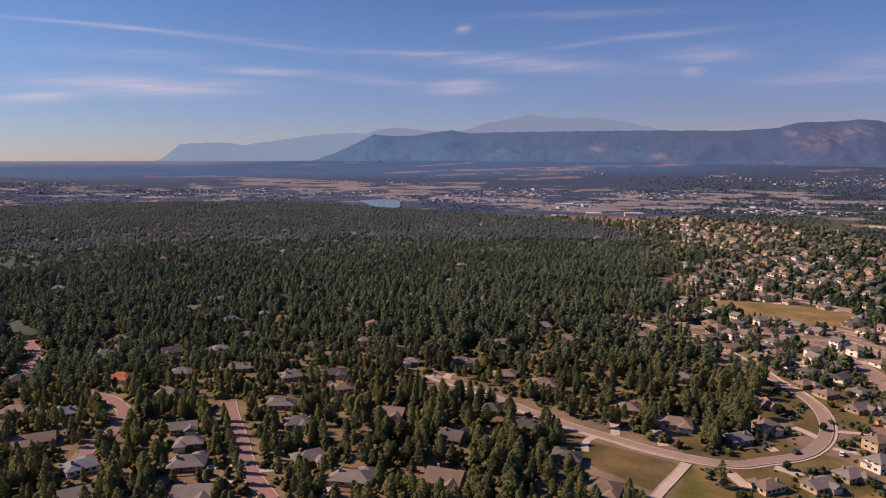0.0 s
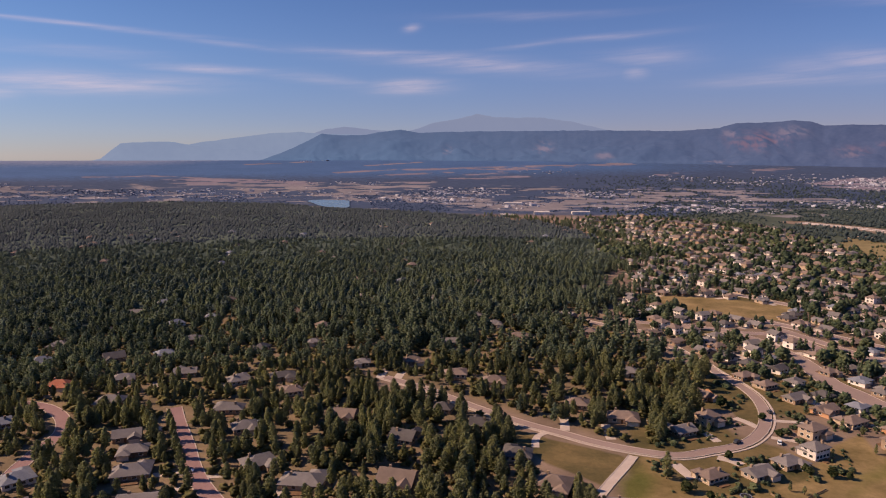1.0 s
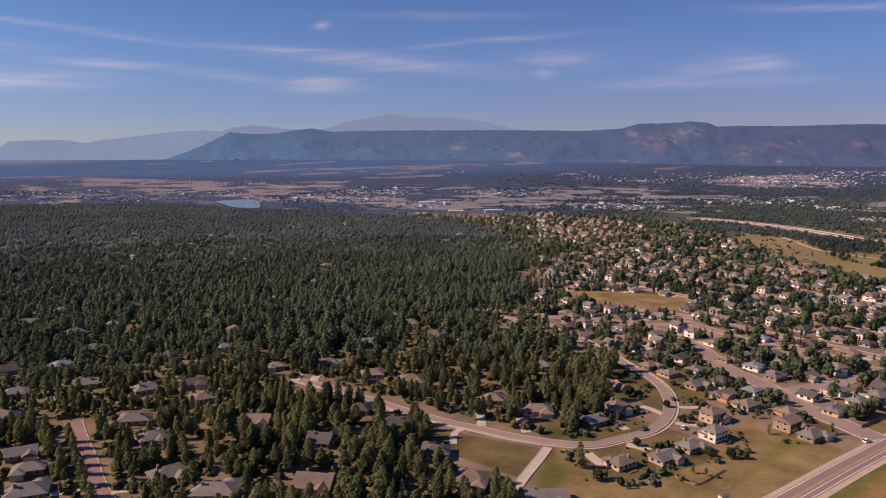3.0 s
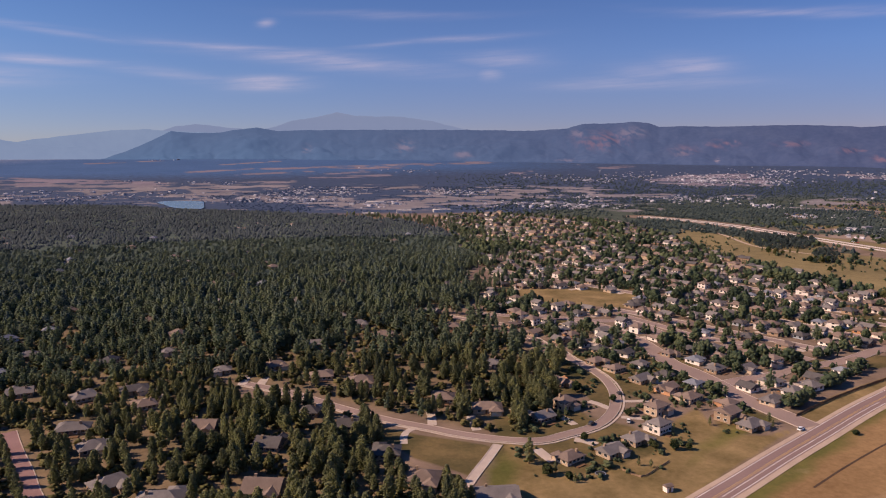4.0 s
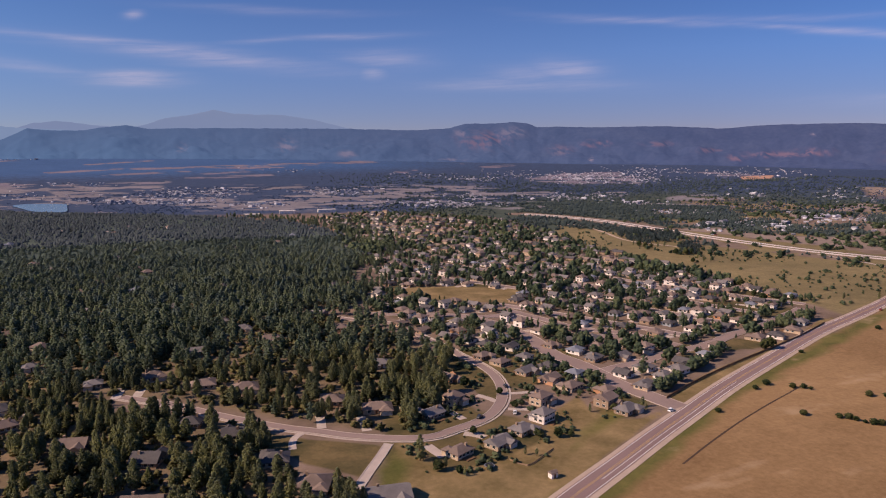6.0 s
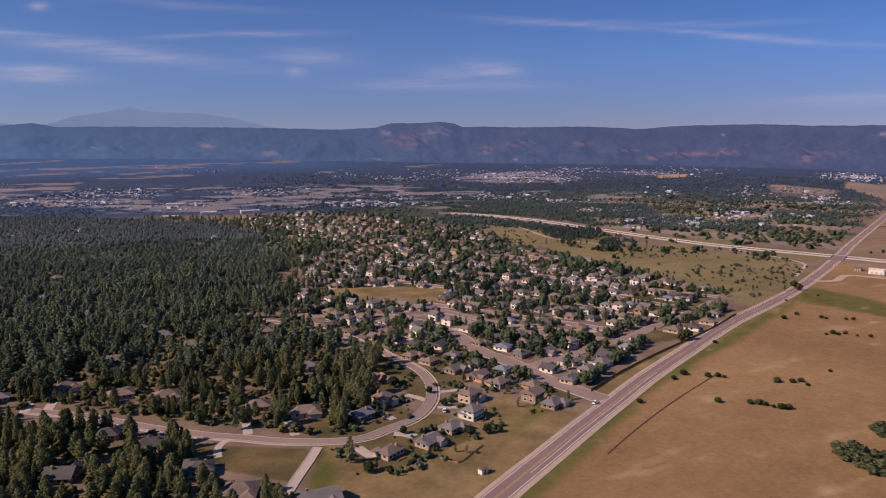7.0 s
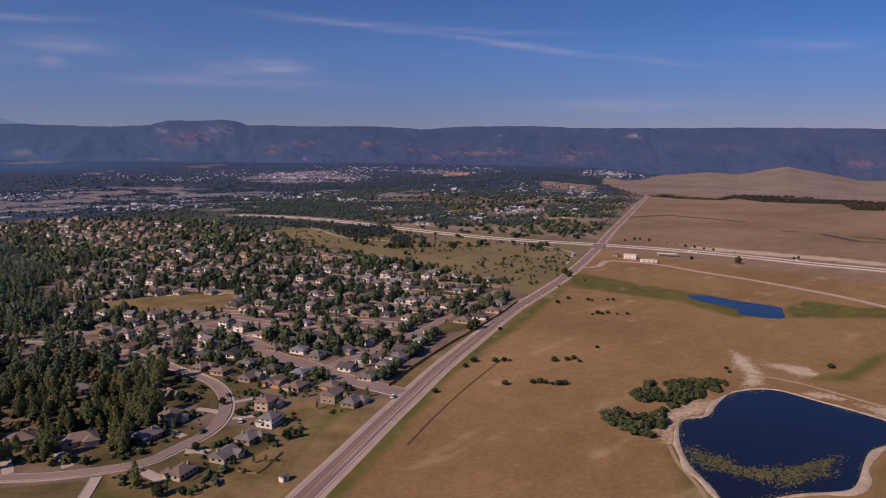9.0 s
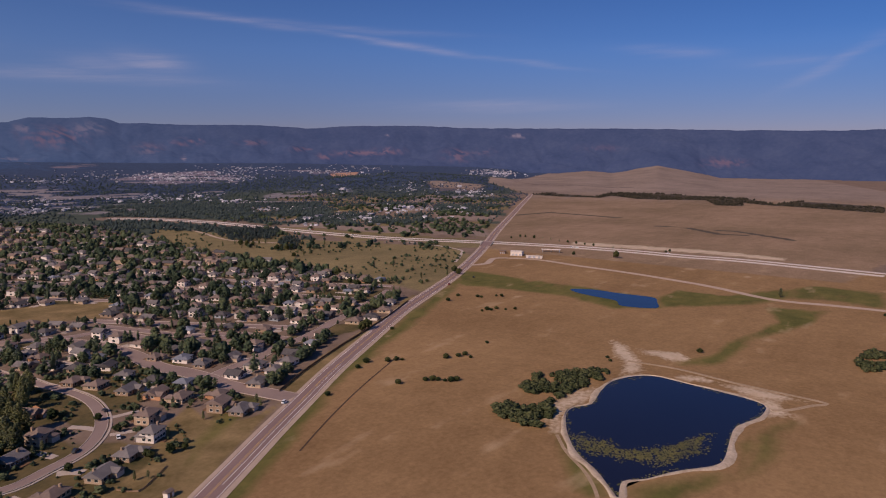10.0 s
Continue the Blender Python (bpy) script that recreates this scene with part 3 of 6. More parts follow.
FAR_STRIPS += [
    (1105, 942, 1127, 861, 20),
    (1157, 884, 1177, 731, 19),
    (1044, 1945, 1209, 1869, 32),
    (818, 2239, 1176, 2188, 69),
    (682, 2153, 811, 2095, 39),
    (564, 2033, 625, 1822, 80),
    (691, 2011, 839, 1973, 55),
    (864, 1455, 985, 1475, 54),
    (472, 1708, 507, 1513, 46),
    (1233, 1467, 1283, 1407, 31),
    (1391, 1794, 1447, 1778, 31),
    (1230, 3101, 1343, 3198, 33),
    (1804, 3290, 1978, 3396, 63),
    (1639, 1132, 1801, 1025, 33),
]
SCRUB = [(1964, 936), (2068, 921), (2040, 846), (2021, 746), (2215, 766), (2210, 601), (2190, 450), (2096, 344), (1851, 303), (1840, 365), (2025, 428), (1984, 539), (1977, 608), (2076, 717), (1970, 711), (1942, 830)]
PLAIN_STREAKS = [[(1296, 671), (1420, 630), (1398, 537), (1375, 441)], [(1253, 346), (1254, 294), (1179, 223), (1189, 191)], [(2340, 1106), (2504, 967), (2506, 792)], [(1243, 241), (1235, 204), (1162, 120)]]
GROVES = [[(774, 961), (829, 988), (857, 896), (811, 838), (745, 793), (697, 791), (703, 852)], [(797, 1137), (829, 1020), (776, 944), (725, 1001)], [(712, 745), (770, 786), (748, 734), (679, 671), (665, 684)]]
EAST_SCRUB = [(2233, 472), (2168, 348), (1961, 247), (2121, 197), (2064, 88), (1982, 6), (1794, 4), (1841, 100), (1899, 201), (1909, 253), (2026, 383)]
YARDS = [(122, 341), (142, 347), (192, 406), (233, 412), (273, 397), (252, 316), (248, 275), (226, 259), (204, 267), (166, 239), (143, 236), (106, 245), (95, 266)]
SHORE_ROCKS = [(318, 143), (346, 139), (368, 131), (402, 126), (409, 114), (388, 121), (359, 126), (337, 124), (324, 129), (309, 127), (290, 119), (286, 124)]
LOCAL_ROADS = [(CURVE_ROAD, 10.0), (SPUR_ROAD, 7.0), (WEST_ROAD, 9.5), (WEST_LANE, 8.0), (WEST_TRACK, 7.0),
               (JUNCTION_ROAD, 12.0), (SUBURB_ROAD, 9.0), (SUBURB_LANE, 9.0), (SUBURB_LOOP, 9.0)]


def valley_woods(px, py):
    """How wooded the valley beyond the town is, 0 to 1."""
    n = fractal(px, py, 230, 11)
    return np.clip((n - 0.36) * 8, 0, 1)


def far_field_weight(px, py):
    w = np.zeros(np.shape(px))
    for z in FAR_FIELDS:
        w = np.maximum(w, weight(px, py, z, 40))
    strip = np.zeros(np.shape(px))
    for x0, y0, x1, y1, half in FAR_STRIPS:
        strip = np.maximum(strip, np.clip(1.6 - edge_distance(px, py, [(x0, y0), (x1, y1)]) / (0.75 * half), 0, 1))
    # narrow plots lying across the line to the mountains
    r, az = np.hypot(px, py), np.degrees(np.arctan2(-px, py))
    plots = fractal(az * 45, r * 1.6, 85, 31)
    return np.maximum(np.maximum(w * np.clip((plots - 0.4) * 9, 0, 1), strip * np.clip((plots - 0.36) * 7, 0, 1)), np.clip((plots - 0.58) * 14, 0, 0.7) * np.clip((az + 40) / 12, 0, 1) * np.clip((3000 - r) / 500, 0, 1))


def east_woods(px, py):
    """The wooded land between the interstate and the mountains, with its clearings, 0 to 1."""
    r, az = np.hypot(px, py), np.degrees(np.arctan2(-px, py))
    away = np.clip((edge_distance(px, py, INTERSTATE[::3]) - 25) / 25, 0, 1) * (r > 950)
    w = away * np.clip((-az - 14) / 8, 0, 1) * np.clip((64.5 + az) / 2, 0, 1)
    for q in [SUBURB, MEADOW, FIELD, PLAIN]:
        w = w * (1 - weight(px, py, q, 14))
    # no tall trees on the near side of a clearing
    for shift in (0, 40, 80):
        k = 1 + shift / np.maximum(r, 1)
        for q in CLEARINGS:
            w = w * (1 - 0.9 * weight(px * k, py * k, q, 20))
        w = w * (1 - glades(px * k, py * k) * (1 - shift / 160))
    return w


def glades(px, py):
    """Grassy strips between the groves beyond the interstate, 0 to 1."""
    r, az = np.hypot(px, py), np.degrees(np.arctan2(-px, py))
    open_land = fractal(az * 22, r, 85, 83) + 0.1 * np.clip((1500 - r) / 400, 0, 1) * np.clip((-az - 46) / 6, 0, 1)
    return np.clip((open_land - 0.5) * 9, 0, 1) * np.clip((2300 - r) / 500, 0, 1) * np.clip((-az - 38) / 8, 0, 1) * (r > 950)


HILLS = [(-55.5, 2700, 420, 330, 42), (35, 2700, 420, 240, 42), (-50, 2300, 420, 240, 16)]


RIM_AZ = (-180, -125, -95, -85, -79, -77, -75.6, -74.4, -73, -71, -69, -66.5, -64, -62.5, -60, -56, -45, -30, -12, 0, 15, 180)
RIM_EL = (-0.4, -1.0, -1.9, -1.95, -1.9, -1.45, -1.2, -0.98, -1.2, -1.6, -1.42, -1.6, -1.62, -1.3, -1.15, -1.05, -0.82, -0.68, -0.38, -0.3, -0.33, -0.4)


def rise(px, py):
    """Height of the land: level near the town, lifting towards the mountains and the far plain."""
    r = np.hypot(px, py)
    az = np.degrees(np.arctan2(-px, py))
    rim, last = np.interp(az, RIM_AZ, RIM_EL), -math.degrees(math.atan2(EYE, 4150))
    u = np.clip((r - 2050) / 2100, 0, 1)
    el = -np.degrees(np.arctan2(EYE, np.clip(r, 1, 4150))) + (rim - last) * u
    z = np.where(u > 0, EYE + np.minimum(r, 4150) * np.tan(np.radians(el)), 0)
    for a, d, across, deep, h in HILLS:
        cx, cy = polar(a, d)
        ux, uy = cx / d, cy / d
        along, side = (px - cx) * ux + (py - cy) * uy, (px - cx) * uy - (py - cy) * ux
        z = z + h * np.exp(-(along / deep) ** 2 - (side / across) ** 2) * (0.75 + 0.5 * fractal(px, py, 160, 71))
    return z


def build_ground():
    azs = np.concatenate([np.arange(-94, 42, 0.2), np.arange(42, 266, 3.0)])
    rs = np.concatenate([[30, 90, 150], 200 * 1.016 ** np.arange(0, 125), 1460 * 1.008 ** np.arange(0, 132), 4200 * 1.016 ** np.arange(0, 12)])
    rs = rs[rs < 4930]
    a, r = np.meshgrid(np.radians(azs), rs)
    x, y = -r * np.sin(a), r * np.cos(a)
    z = rise(x, y)
    n, m = len(rs), len(azs)
    idx = np.arange(n * m).reshape(n, m)
    nxt = np.roll(idx, -1, axis=1)
    faces = np.stack([idx[:-1], nxt[:-1], nxt[1:], idx[1:]], -1).reshape(-1, 4)
    verts = np.stack([x, y, z], -1).reshape(-1, 3)
    verts = np.vstack([verts, [[0, 0, 0]]])
    cap = [(len(verts) - 1, int(nxt[0, k]), int(idx[0, k])) for k in range(m)]
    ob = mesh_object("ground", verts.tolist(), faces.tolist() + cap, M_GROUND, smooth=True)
    px, py = verts[:, 0], verts[:, 1]
    pr = np.hypot(px, py)
    paz = np.degrees(np.arctan2(-px, py))
    rng = fractal(px, py, 60, 5)
    west = 1 - np.maximum(np.maximum(weight(px, py, PLAIN, 25), weight(px, py, FIELD, 25)), np.clip((-paz - 76) / 4, 0, 1))
    turn = np.clip((-paz - 22) / 14, 0, 1)
    far = np.clip((pr - 1450 - 350 * turn) / (250 + 550 * turn), 0, 1) * west
    east = east_woods(px, py)
    far *= 1 - np.clip(weight(px, py, SUBURB, 40) * 3, 0, 1)
    open_east = glades(px, py) * np.clip((64.5 + paz) / 2, 0, 1) * west
    cleared = np.max([weight(px, py, q, 20) for q in CLEARINGS], axis=0)
    far *= (1 - open_east) * (1 - cleared)
    fields = {
        "woods": weight(px, py, WOODS, 12) * (1 - 0.25 * np.clip((520 - pr) / 120, 0, 1) * np.clip((paz - 2) / 8, 0, 1)),
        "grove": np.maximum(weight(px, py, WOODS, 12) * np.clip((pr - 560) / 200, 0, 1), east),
        "lawn": np.maximum(np.max([weight(px, py, q, 3) for q in LAWNS], axis=0), np.maximum(weight(px, py, SUBURB, 12) * np.clip((rng - 0.45) * 4, 0, 0.7), weight(px, py, YARDS, 6) * np.clip((rng - 0.3) * 5, 0.3, 0.9))),
        "dry": np.max([weight(px, py, DRY_LAWN, 4), weight(px, py, GOLD_PATCH, 8), weight(px, py, VERGE, 3)], axis=0),
        "field": weight(px, py, FIELD, 5),
        "plain": weight(px, py, PLAIN, 12),
        # painted haze, rising with distance over the plain, full on the clearings
        "hazed_land": np.maximum(weight(px, py, PLAIN, 12) * np.clip((pr - 1500) / 1300, 0, 1), cleared),
        "scrub": np.maximum(np.maximum(weight(px, py, SCRUB, 14), weight(px, py, EAST_SCRUB, 14)), 0.75 * np.max([np.clip(1.6 - edge_distance(px, py, q) / 9, 0, 1) for q in PLAIN_STREAKS], axis=0)),
        "meadow": np.maximum(weight(px, py, MEADOW, 12), 0.85 * open_east * (1 - cleared)),
        "green": np.max([weight(px, py, q, 7) for q in GREENS], axis=0) * np.clip(0.3 + rng * 0.8, 0, 1),
        # the painted haze of the remote ground grows with distance
        "hazed_woods": far * (0.85 + 0.15 * valley_woods(px, py)),
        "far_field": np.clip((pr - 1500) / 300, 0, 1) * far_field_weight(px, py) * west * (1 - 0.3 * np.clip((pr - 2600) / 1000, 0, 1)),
        "hazed_field": np.clip((pr - 2300) / 700, 0, 1) * far_field_weight(px, py) * west * 0.8,
        "pale_haze": np.clip((pr - 3500) / 900, 0, 1) * np.clip((paz - 6) / 14, 0, 1),
        "far_haze": np.maximum(np.clip((pr - 2900) / 1500, 0, 1) * np.clip((paz - 2) / 14, 0, 1), np.clip((pr - 2500) / 1300, 0, 1) * west * (0.35 + 0.65 * np.clip((paz + 30) / 30, 0, 1))),
        "pale": np.max([weight(px, py, q, 9) for q in PALES + [SHORE_ROCKS]], axis=0),
        "cut": weight(px, py, EARTH_CUT, 14),
    }
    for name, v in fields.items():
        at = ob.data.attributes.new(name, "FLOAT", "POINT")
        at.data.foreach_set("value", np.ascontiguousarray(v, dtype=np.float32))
    return tagged(ob, "dry brown grassland and wooded earth reaching to the hills", "ground", kind="structure")


build_ground()


# ---------------------------------------------------------------- mountains
def ridge(name, profile, foot_r, crest_r, foot_el, mat, label, rough=56.0, seed=3, step=0.12, rocks=(), scars=()):
    """A range with a skyline of given heights, cut by ravines, sloping down towards the valley."""
    prof = sorted(profile)
    azs = np.arange(prof[0][0], prof[-1][0] + step, step)
    crest = np.interp(azs, [p[0] for p in prof], [p[1] for p in prof])
    crest = crest + (fractal(azs * 10, azs * 0, 6, seed) - 0.5) * 0.09
    rows, behind = 40, 4
    u = np.concatenate([np.linspace(0, 1, rows), np.ones(behind)])[:, None]
    back = np.concatenate([np.zeros(rows), np.arange(1, behind + 1)])[:, None]
    r = foot_r + (crest_r - foot_r) * u + back * 12
    a = np.radians(azs)[None]
    x, y = -r * np.sin(a), r * np.cos(a)
    top, low = EYE + crest_r * np.tan(np.radians(crest))[None], EYE + foot_r * np.tan(np.radians(foot_el if foot_el is not None else np.interp(azs, RIM_AZ, RIM_EL) - 0.2 + 0.3 * (fractal(azs * 10, azs * 0, 9, 77) - 0.5)))[None]
    z = low + (top - low) * u ** 1.35
    wx, wy = x + 160 * (fractal(x, y, 300, seed + 40) - 0.5), y + 160 * (fractal(x, y, 300, seed + 50) - 0.5)
    spurs = np.abs(fractal(wx, wy, 420, seed + 7, 5) - 0.5) * 2
    z = z + (spurs - 0.35) * rough * 2.2 * np.sin(np.pi * np.clip(u, 0, 1)) ** 0.8 * np.clip((top - low) / 250, 0.05, 1)
    z = np.minimum(z, top) - back * back * 7
    n, m = z.shape
    idx = np.arange(n * m).reshape(n, m)
    faces = np.stack([idx[:-1, :-1], idx[:-1, 1:], idx[1:, 1:], idx[1:, :-1]], -1).reshape(-1, 4)
    ob = mesh_object(name, np.stack([x, y, z], -1).reshape(-1, 3).tolist(), faces.tolist(), mat, smooth=True)
    el = np.degrees(np.arctan2(z - EYE, np.hypot(x, y)))
    rough_edge = fractal(x * 2 + z * 3, y * 2 - z * 2, 60, seed + 90, 5)
    for kind, places in (("rock", rocks), ("scar", scars)):
        w = np.zeros(z.shape)
        for ra, re, la, le, k in places:
            w = np.maximum(w, k * np.clip(1.6 * np.exp(-((azs[None] - ra) / la) ** 2 - ((el - re) / le) ** 2) * (rough_edge * 4.5 - 1.8), 0, 1))
        ob.data.attributes.new(kind, "FLOAT", "POINT").data.foreach_set("value", w.astype(np.float32).ravel())
    # painted haze, thicker towards the west and the foot of the slope
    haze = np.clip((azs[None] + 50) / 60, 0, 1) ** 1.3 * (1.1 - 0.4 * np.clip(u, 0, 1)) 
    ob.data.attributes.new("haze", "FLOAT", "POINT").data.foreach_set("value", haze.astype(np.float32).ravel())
    return tagged(ob, label, "mountains", kind="structure")


# bare rock and pale scars: azimuth, elevation, half widths, strength
ROCKS = [(-28.2, 1.15, 1.6, 0.55, 0.6), (-37.3, 0.85, 0.9, 0.22, 0.9), (-42.0, 0.84, 0.9, 0.14, 0.6), (-45.7, 0.35, 0.8, 0.13, 0.7), (-47.7, -0.25, 0.5, 0.2, 0.8), (-50.3, 0.0, 1.7, 0.16, 0.8),
         (-52.8, 0.18, 1.0, 0.2, 1.0), (-58.4, -0.2, 0.9, 0.4, 0.7), (-60.5, 0.1, 0.8, 0.2, 0.4), (-79.2, -0.7, 1.2, 0.25, 0.7), (-34.5, 0.4, 0.8, 0.3, 0.4), (-70, 0.4, 1.4, 0.2, 0.25)]
SCARS = [(-12.3, 0.74, 0.6, 0.4, 0.5), (-4.4, 0.53, 0.35, 0.25, 0.4), (-17.1, 0.07, 0.6, 0.2, 0.5), (-26.4, 1.75, 0.5, 0.25, 0.35), (-30.6, 1.8, 0.9, 0.35, 0.4), (-63.3, 1.4, 0.7, 0.12, 1.0),
         (-53.1, 1.44, 0.4, 0.08, 0.9), (-36.9, -0.35, 0.15, 0.15, 0.9), (-25.7, -0.4, 0.8, 0.1, 0.5), (-34.2, 0.2, 0.5, 0.3, 0.35)]
MAIN_RIDGE = [(14.3, -0.96), (12.1, -0.61), (10.3, -0.2), (8.5, 0.48), (6.7, 1.3), (5.7, 1.84), (3.9, 1.71), (2.1, 1.76), (0.7, 2.03), (-0.7, 2.17), (-2.1, 1.94), (-7.6, 2.06), (-16.8, 2.08), (-22.1, 1.97), (-25.6, 2.16), (-26.8, 2.52), (-29.3, 2.51), (-30.6, 2.67), (-31.7, 2.53), (-32.6, 2.21), (-34.5, 2.23), (-37.2, 2.17), (-38.6, 2.18), (-42.6, 2.2), (-43.1, 2.16), (-46.3, 1.97), (-47.1, 2.01), (-48, 2.06), (-49.8, 2.2), (-55.2, 2.22), (-59.4, 2.04), (-65.3, 1.98), (-72.4, 1.93), (-79.8, 1.72), (-87.2, 1.61), (-89.5, 1.65)]
MAIN_RIDGE = MAIN_RIDGE + [(-98, 2.2), (-110, 1.6), (-125, 0.6)]
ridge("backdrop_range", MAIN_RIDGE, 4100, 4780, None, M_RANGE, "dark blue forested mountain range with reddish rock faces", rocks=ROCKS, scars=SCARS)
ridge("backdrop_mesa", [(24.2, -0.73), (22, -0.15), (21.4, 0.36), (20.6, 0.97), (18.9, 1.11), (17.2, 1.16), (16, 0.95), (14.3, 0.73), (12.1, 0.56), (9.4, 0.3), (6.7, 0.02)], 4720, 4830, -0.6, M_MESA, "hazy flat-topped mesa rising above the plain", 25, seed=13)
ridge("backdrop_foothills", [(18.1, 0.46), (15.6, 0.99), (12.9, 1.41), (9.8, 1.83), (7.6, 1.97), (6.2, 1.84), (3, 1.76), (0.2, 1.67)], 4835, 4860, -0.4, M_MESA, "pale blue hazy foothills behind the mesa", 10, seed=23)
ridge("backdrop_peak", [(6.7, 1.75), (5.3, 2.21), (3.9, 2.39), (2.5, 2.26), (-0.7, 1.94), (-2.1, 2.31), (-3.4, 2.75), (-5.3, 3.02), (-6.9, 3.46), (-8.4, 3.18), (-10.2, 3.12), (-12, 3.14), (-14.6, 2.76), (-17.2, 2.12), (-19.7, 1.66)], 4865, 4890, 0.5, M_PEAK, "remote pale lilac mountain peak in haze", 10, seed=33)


# ---------------------------------------------------------------- roads and water
def offsets(line, d):
    """The line shifted sideways by d to its left."""
    p = np.array(line)
    t = np.gradient(p, axis=0)
    t /= np.linalg.norm(t, axis=1)[:, None] + 1e-9
    return p + np.stack([-t[:, 1], t[:, 0]], 1) * d


def ribbon(name, line, left, right, z, mat, parent=None, thick=0.12, dash=None):
    a, b = offsets(line, left), offsets(line, right)
    verts, faces = [], []
    run, on = 0.0, True
    heights = z + rise(np.array(line)[:, 0], np.array(line)[:, 1])
    for i in range(len(line)):
        zz = float(heights[i])
        verts += [(*a[i], zz), (*b[i], zz), (*a[i], zz - thick), (*b[i], zz - thick)]
        if i:
            run += math.dist(line[i], line[i - 1])
            if dash and run % (2 * dash) > dash:
                continue
            j = 4 * i
            faces += [(j - 4, j - 3, j + 1, j), (j - 2, j - 4, j, j + 2), (j - 3, j - 1, j + 3, j + 1)]
    return mesh_object(name, verts, faces, mat, parent)


STREETS_LAID = []


def street(name, line, width, label, walk_side=0.0, mat=None):
    STREETS_LAID.append(name)
    road = tagged(ribbon(name, line, width / 2, -width / 2, 0.16 + 0.006 * len(STREETS_LAID), mat or M_ASPHALT), label, "road", kind="structure")
    ribbon("kerb", line, width / 2 + 0.35, width / 2, 0.3, M_CONCRETE, road, 0.3)
    ribbon("kerb", line, -width / 2, -width / 2 - 0.35, 0.3, M_CONCRETE, road, 0.3)
    if walk_side:
        s = math.copysign(1, walk_side)
        c = s * (width / 2 + 1.1)
        ribbon("pavement", line, max(c, c + s * 1.0), min(c, c + s * 1.0), 0.24, M_CONCRETE, road, 0.24)
    return road


street("road_curve", CURVE_ROAD, 5.4, "curving pinkish asphalt street with pale concrete kerbs", -1)
street("road_spur", SPUR_ROAD, 3.8, "short pale concrete side street", mat=M_CONCRETE)
street("road_west", WEST_ROAD, 7.0, "pinkish asphalt street crossed by tree shadows", mat=M_RED_ASPHALT)
street("road_west_lane", WEST_LANE, 6.5, "winding pinkish street between pines", mat=M_RED_ASPHALT)
street("road_west_track", WEST_TRACK, 6.5, "reddish lane among pines", mat=M_RED_ASPHALT)
street("road_junction", JUNCTION_ROAD, 12.5, "wide pinkish street leading to the highway")
street("road_suburb", SUBURB_ROAD, 8.5, "pinkish suburban street along the back fences")
street("road_suburb_lane", SUBURB_LANE, 8.5, "pinkish suburban street between houses")
street("road_suburb_loop", SUBURB_LOOP, 8.0, "pinkish suburban street between houses")


def highway():
    road = tagged(ribbon("road_highway", HIGHWAY, 5.0, -5.0, 0.2, M_HIGHWAY), "straight two-lane highway with pale gravel shoulders", "road", kind="structure")
    ribbon("shoulder", HIGHWAY, 7.2, 5.0, 0.14, M_GRAVEL, road)
    ribbon("shoulder", HIGHWAY, -5.0, -7.6, 0.14, M_GRAVEL, road)
    for d in (4.3, -4.3):
        ribbon("edge_line", HIGHWAY, d + 0.13, d - 0.13, 0.225, M_PAINT, road, 0.02)
    ribbon("turn_lane_line", HIGHWAY[8:34], -1.55, -1.75, 0.225, M_PAINT, road, 0.02)
    for d in (0.35, -0.35):
        ribbon("centre_line", HIGHWAY, d + 0.08, d - 0.08, 0.225, M_YELLOW, road, 0.02)


highway()


def interstate():
    road = tagged(ribbon("road_interstate", INTERSTATE, 13.5, 4.5, 0.5, M_SLAB), "pale concrete interstate with a grass median", "road", kind="structure")
    ribbon("carriageway", INTERSTATE, -4.5, -13.5, 0.5, M_SLAB, road)
    ribbon("verge", INTERSTATE, 14.8, 13.5, 0.3, M_GRAVEL, road)
    ribbon("verge", INTERSTATE, -13.5, -14.8, 0.3, M_GRAVEL, road)
    for d in (9, -9):
        ribbon("lane_line", INTERSTATE, d + 0.25, d - 0.25, 0.53, M_PAINT, road, 0.02, dash=10)


interstate()
tagged(ribbon("road_frontage", FRONTAGE, 4, -4, 0.2, M_GRAVEL), "pale gravel frontage road through dry grass", "road", kind="structure")
tagged(ribbon("road_ramp", RAMP, 2.0, -2.0, 0.2, M_CONCRETE), "curved slip road to the interstate", "road", kind="structure")
tagged(ribbon("road_farm", FARM_TRACK, 2.5, -2.5, 0.2, M_GRAVEL), "pale dirt track across the meadow", "road", kind="structure")


def outline(poly, step=3.0):
    pts = smooth_line([poly[-1]] + poly + [poly[0], poly[1]], step)
    n = len(pts)
    first = min(range(n // 3), key=lambda i: math.dist(pts[i], poly[0]))
    last = min(range(2 * n // 3, n), key=lambda i: math.dist(pts[i], poly[0]))
    return pts[first:last]


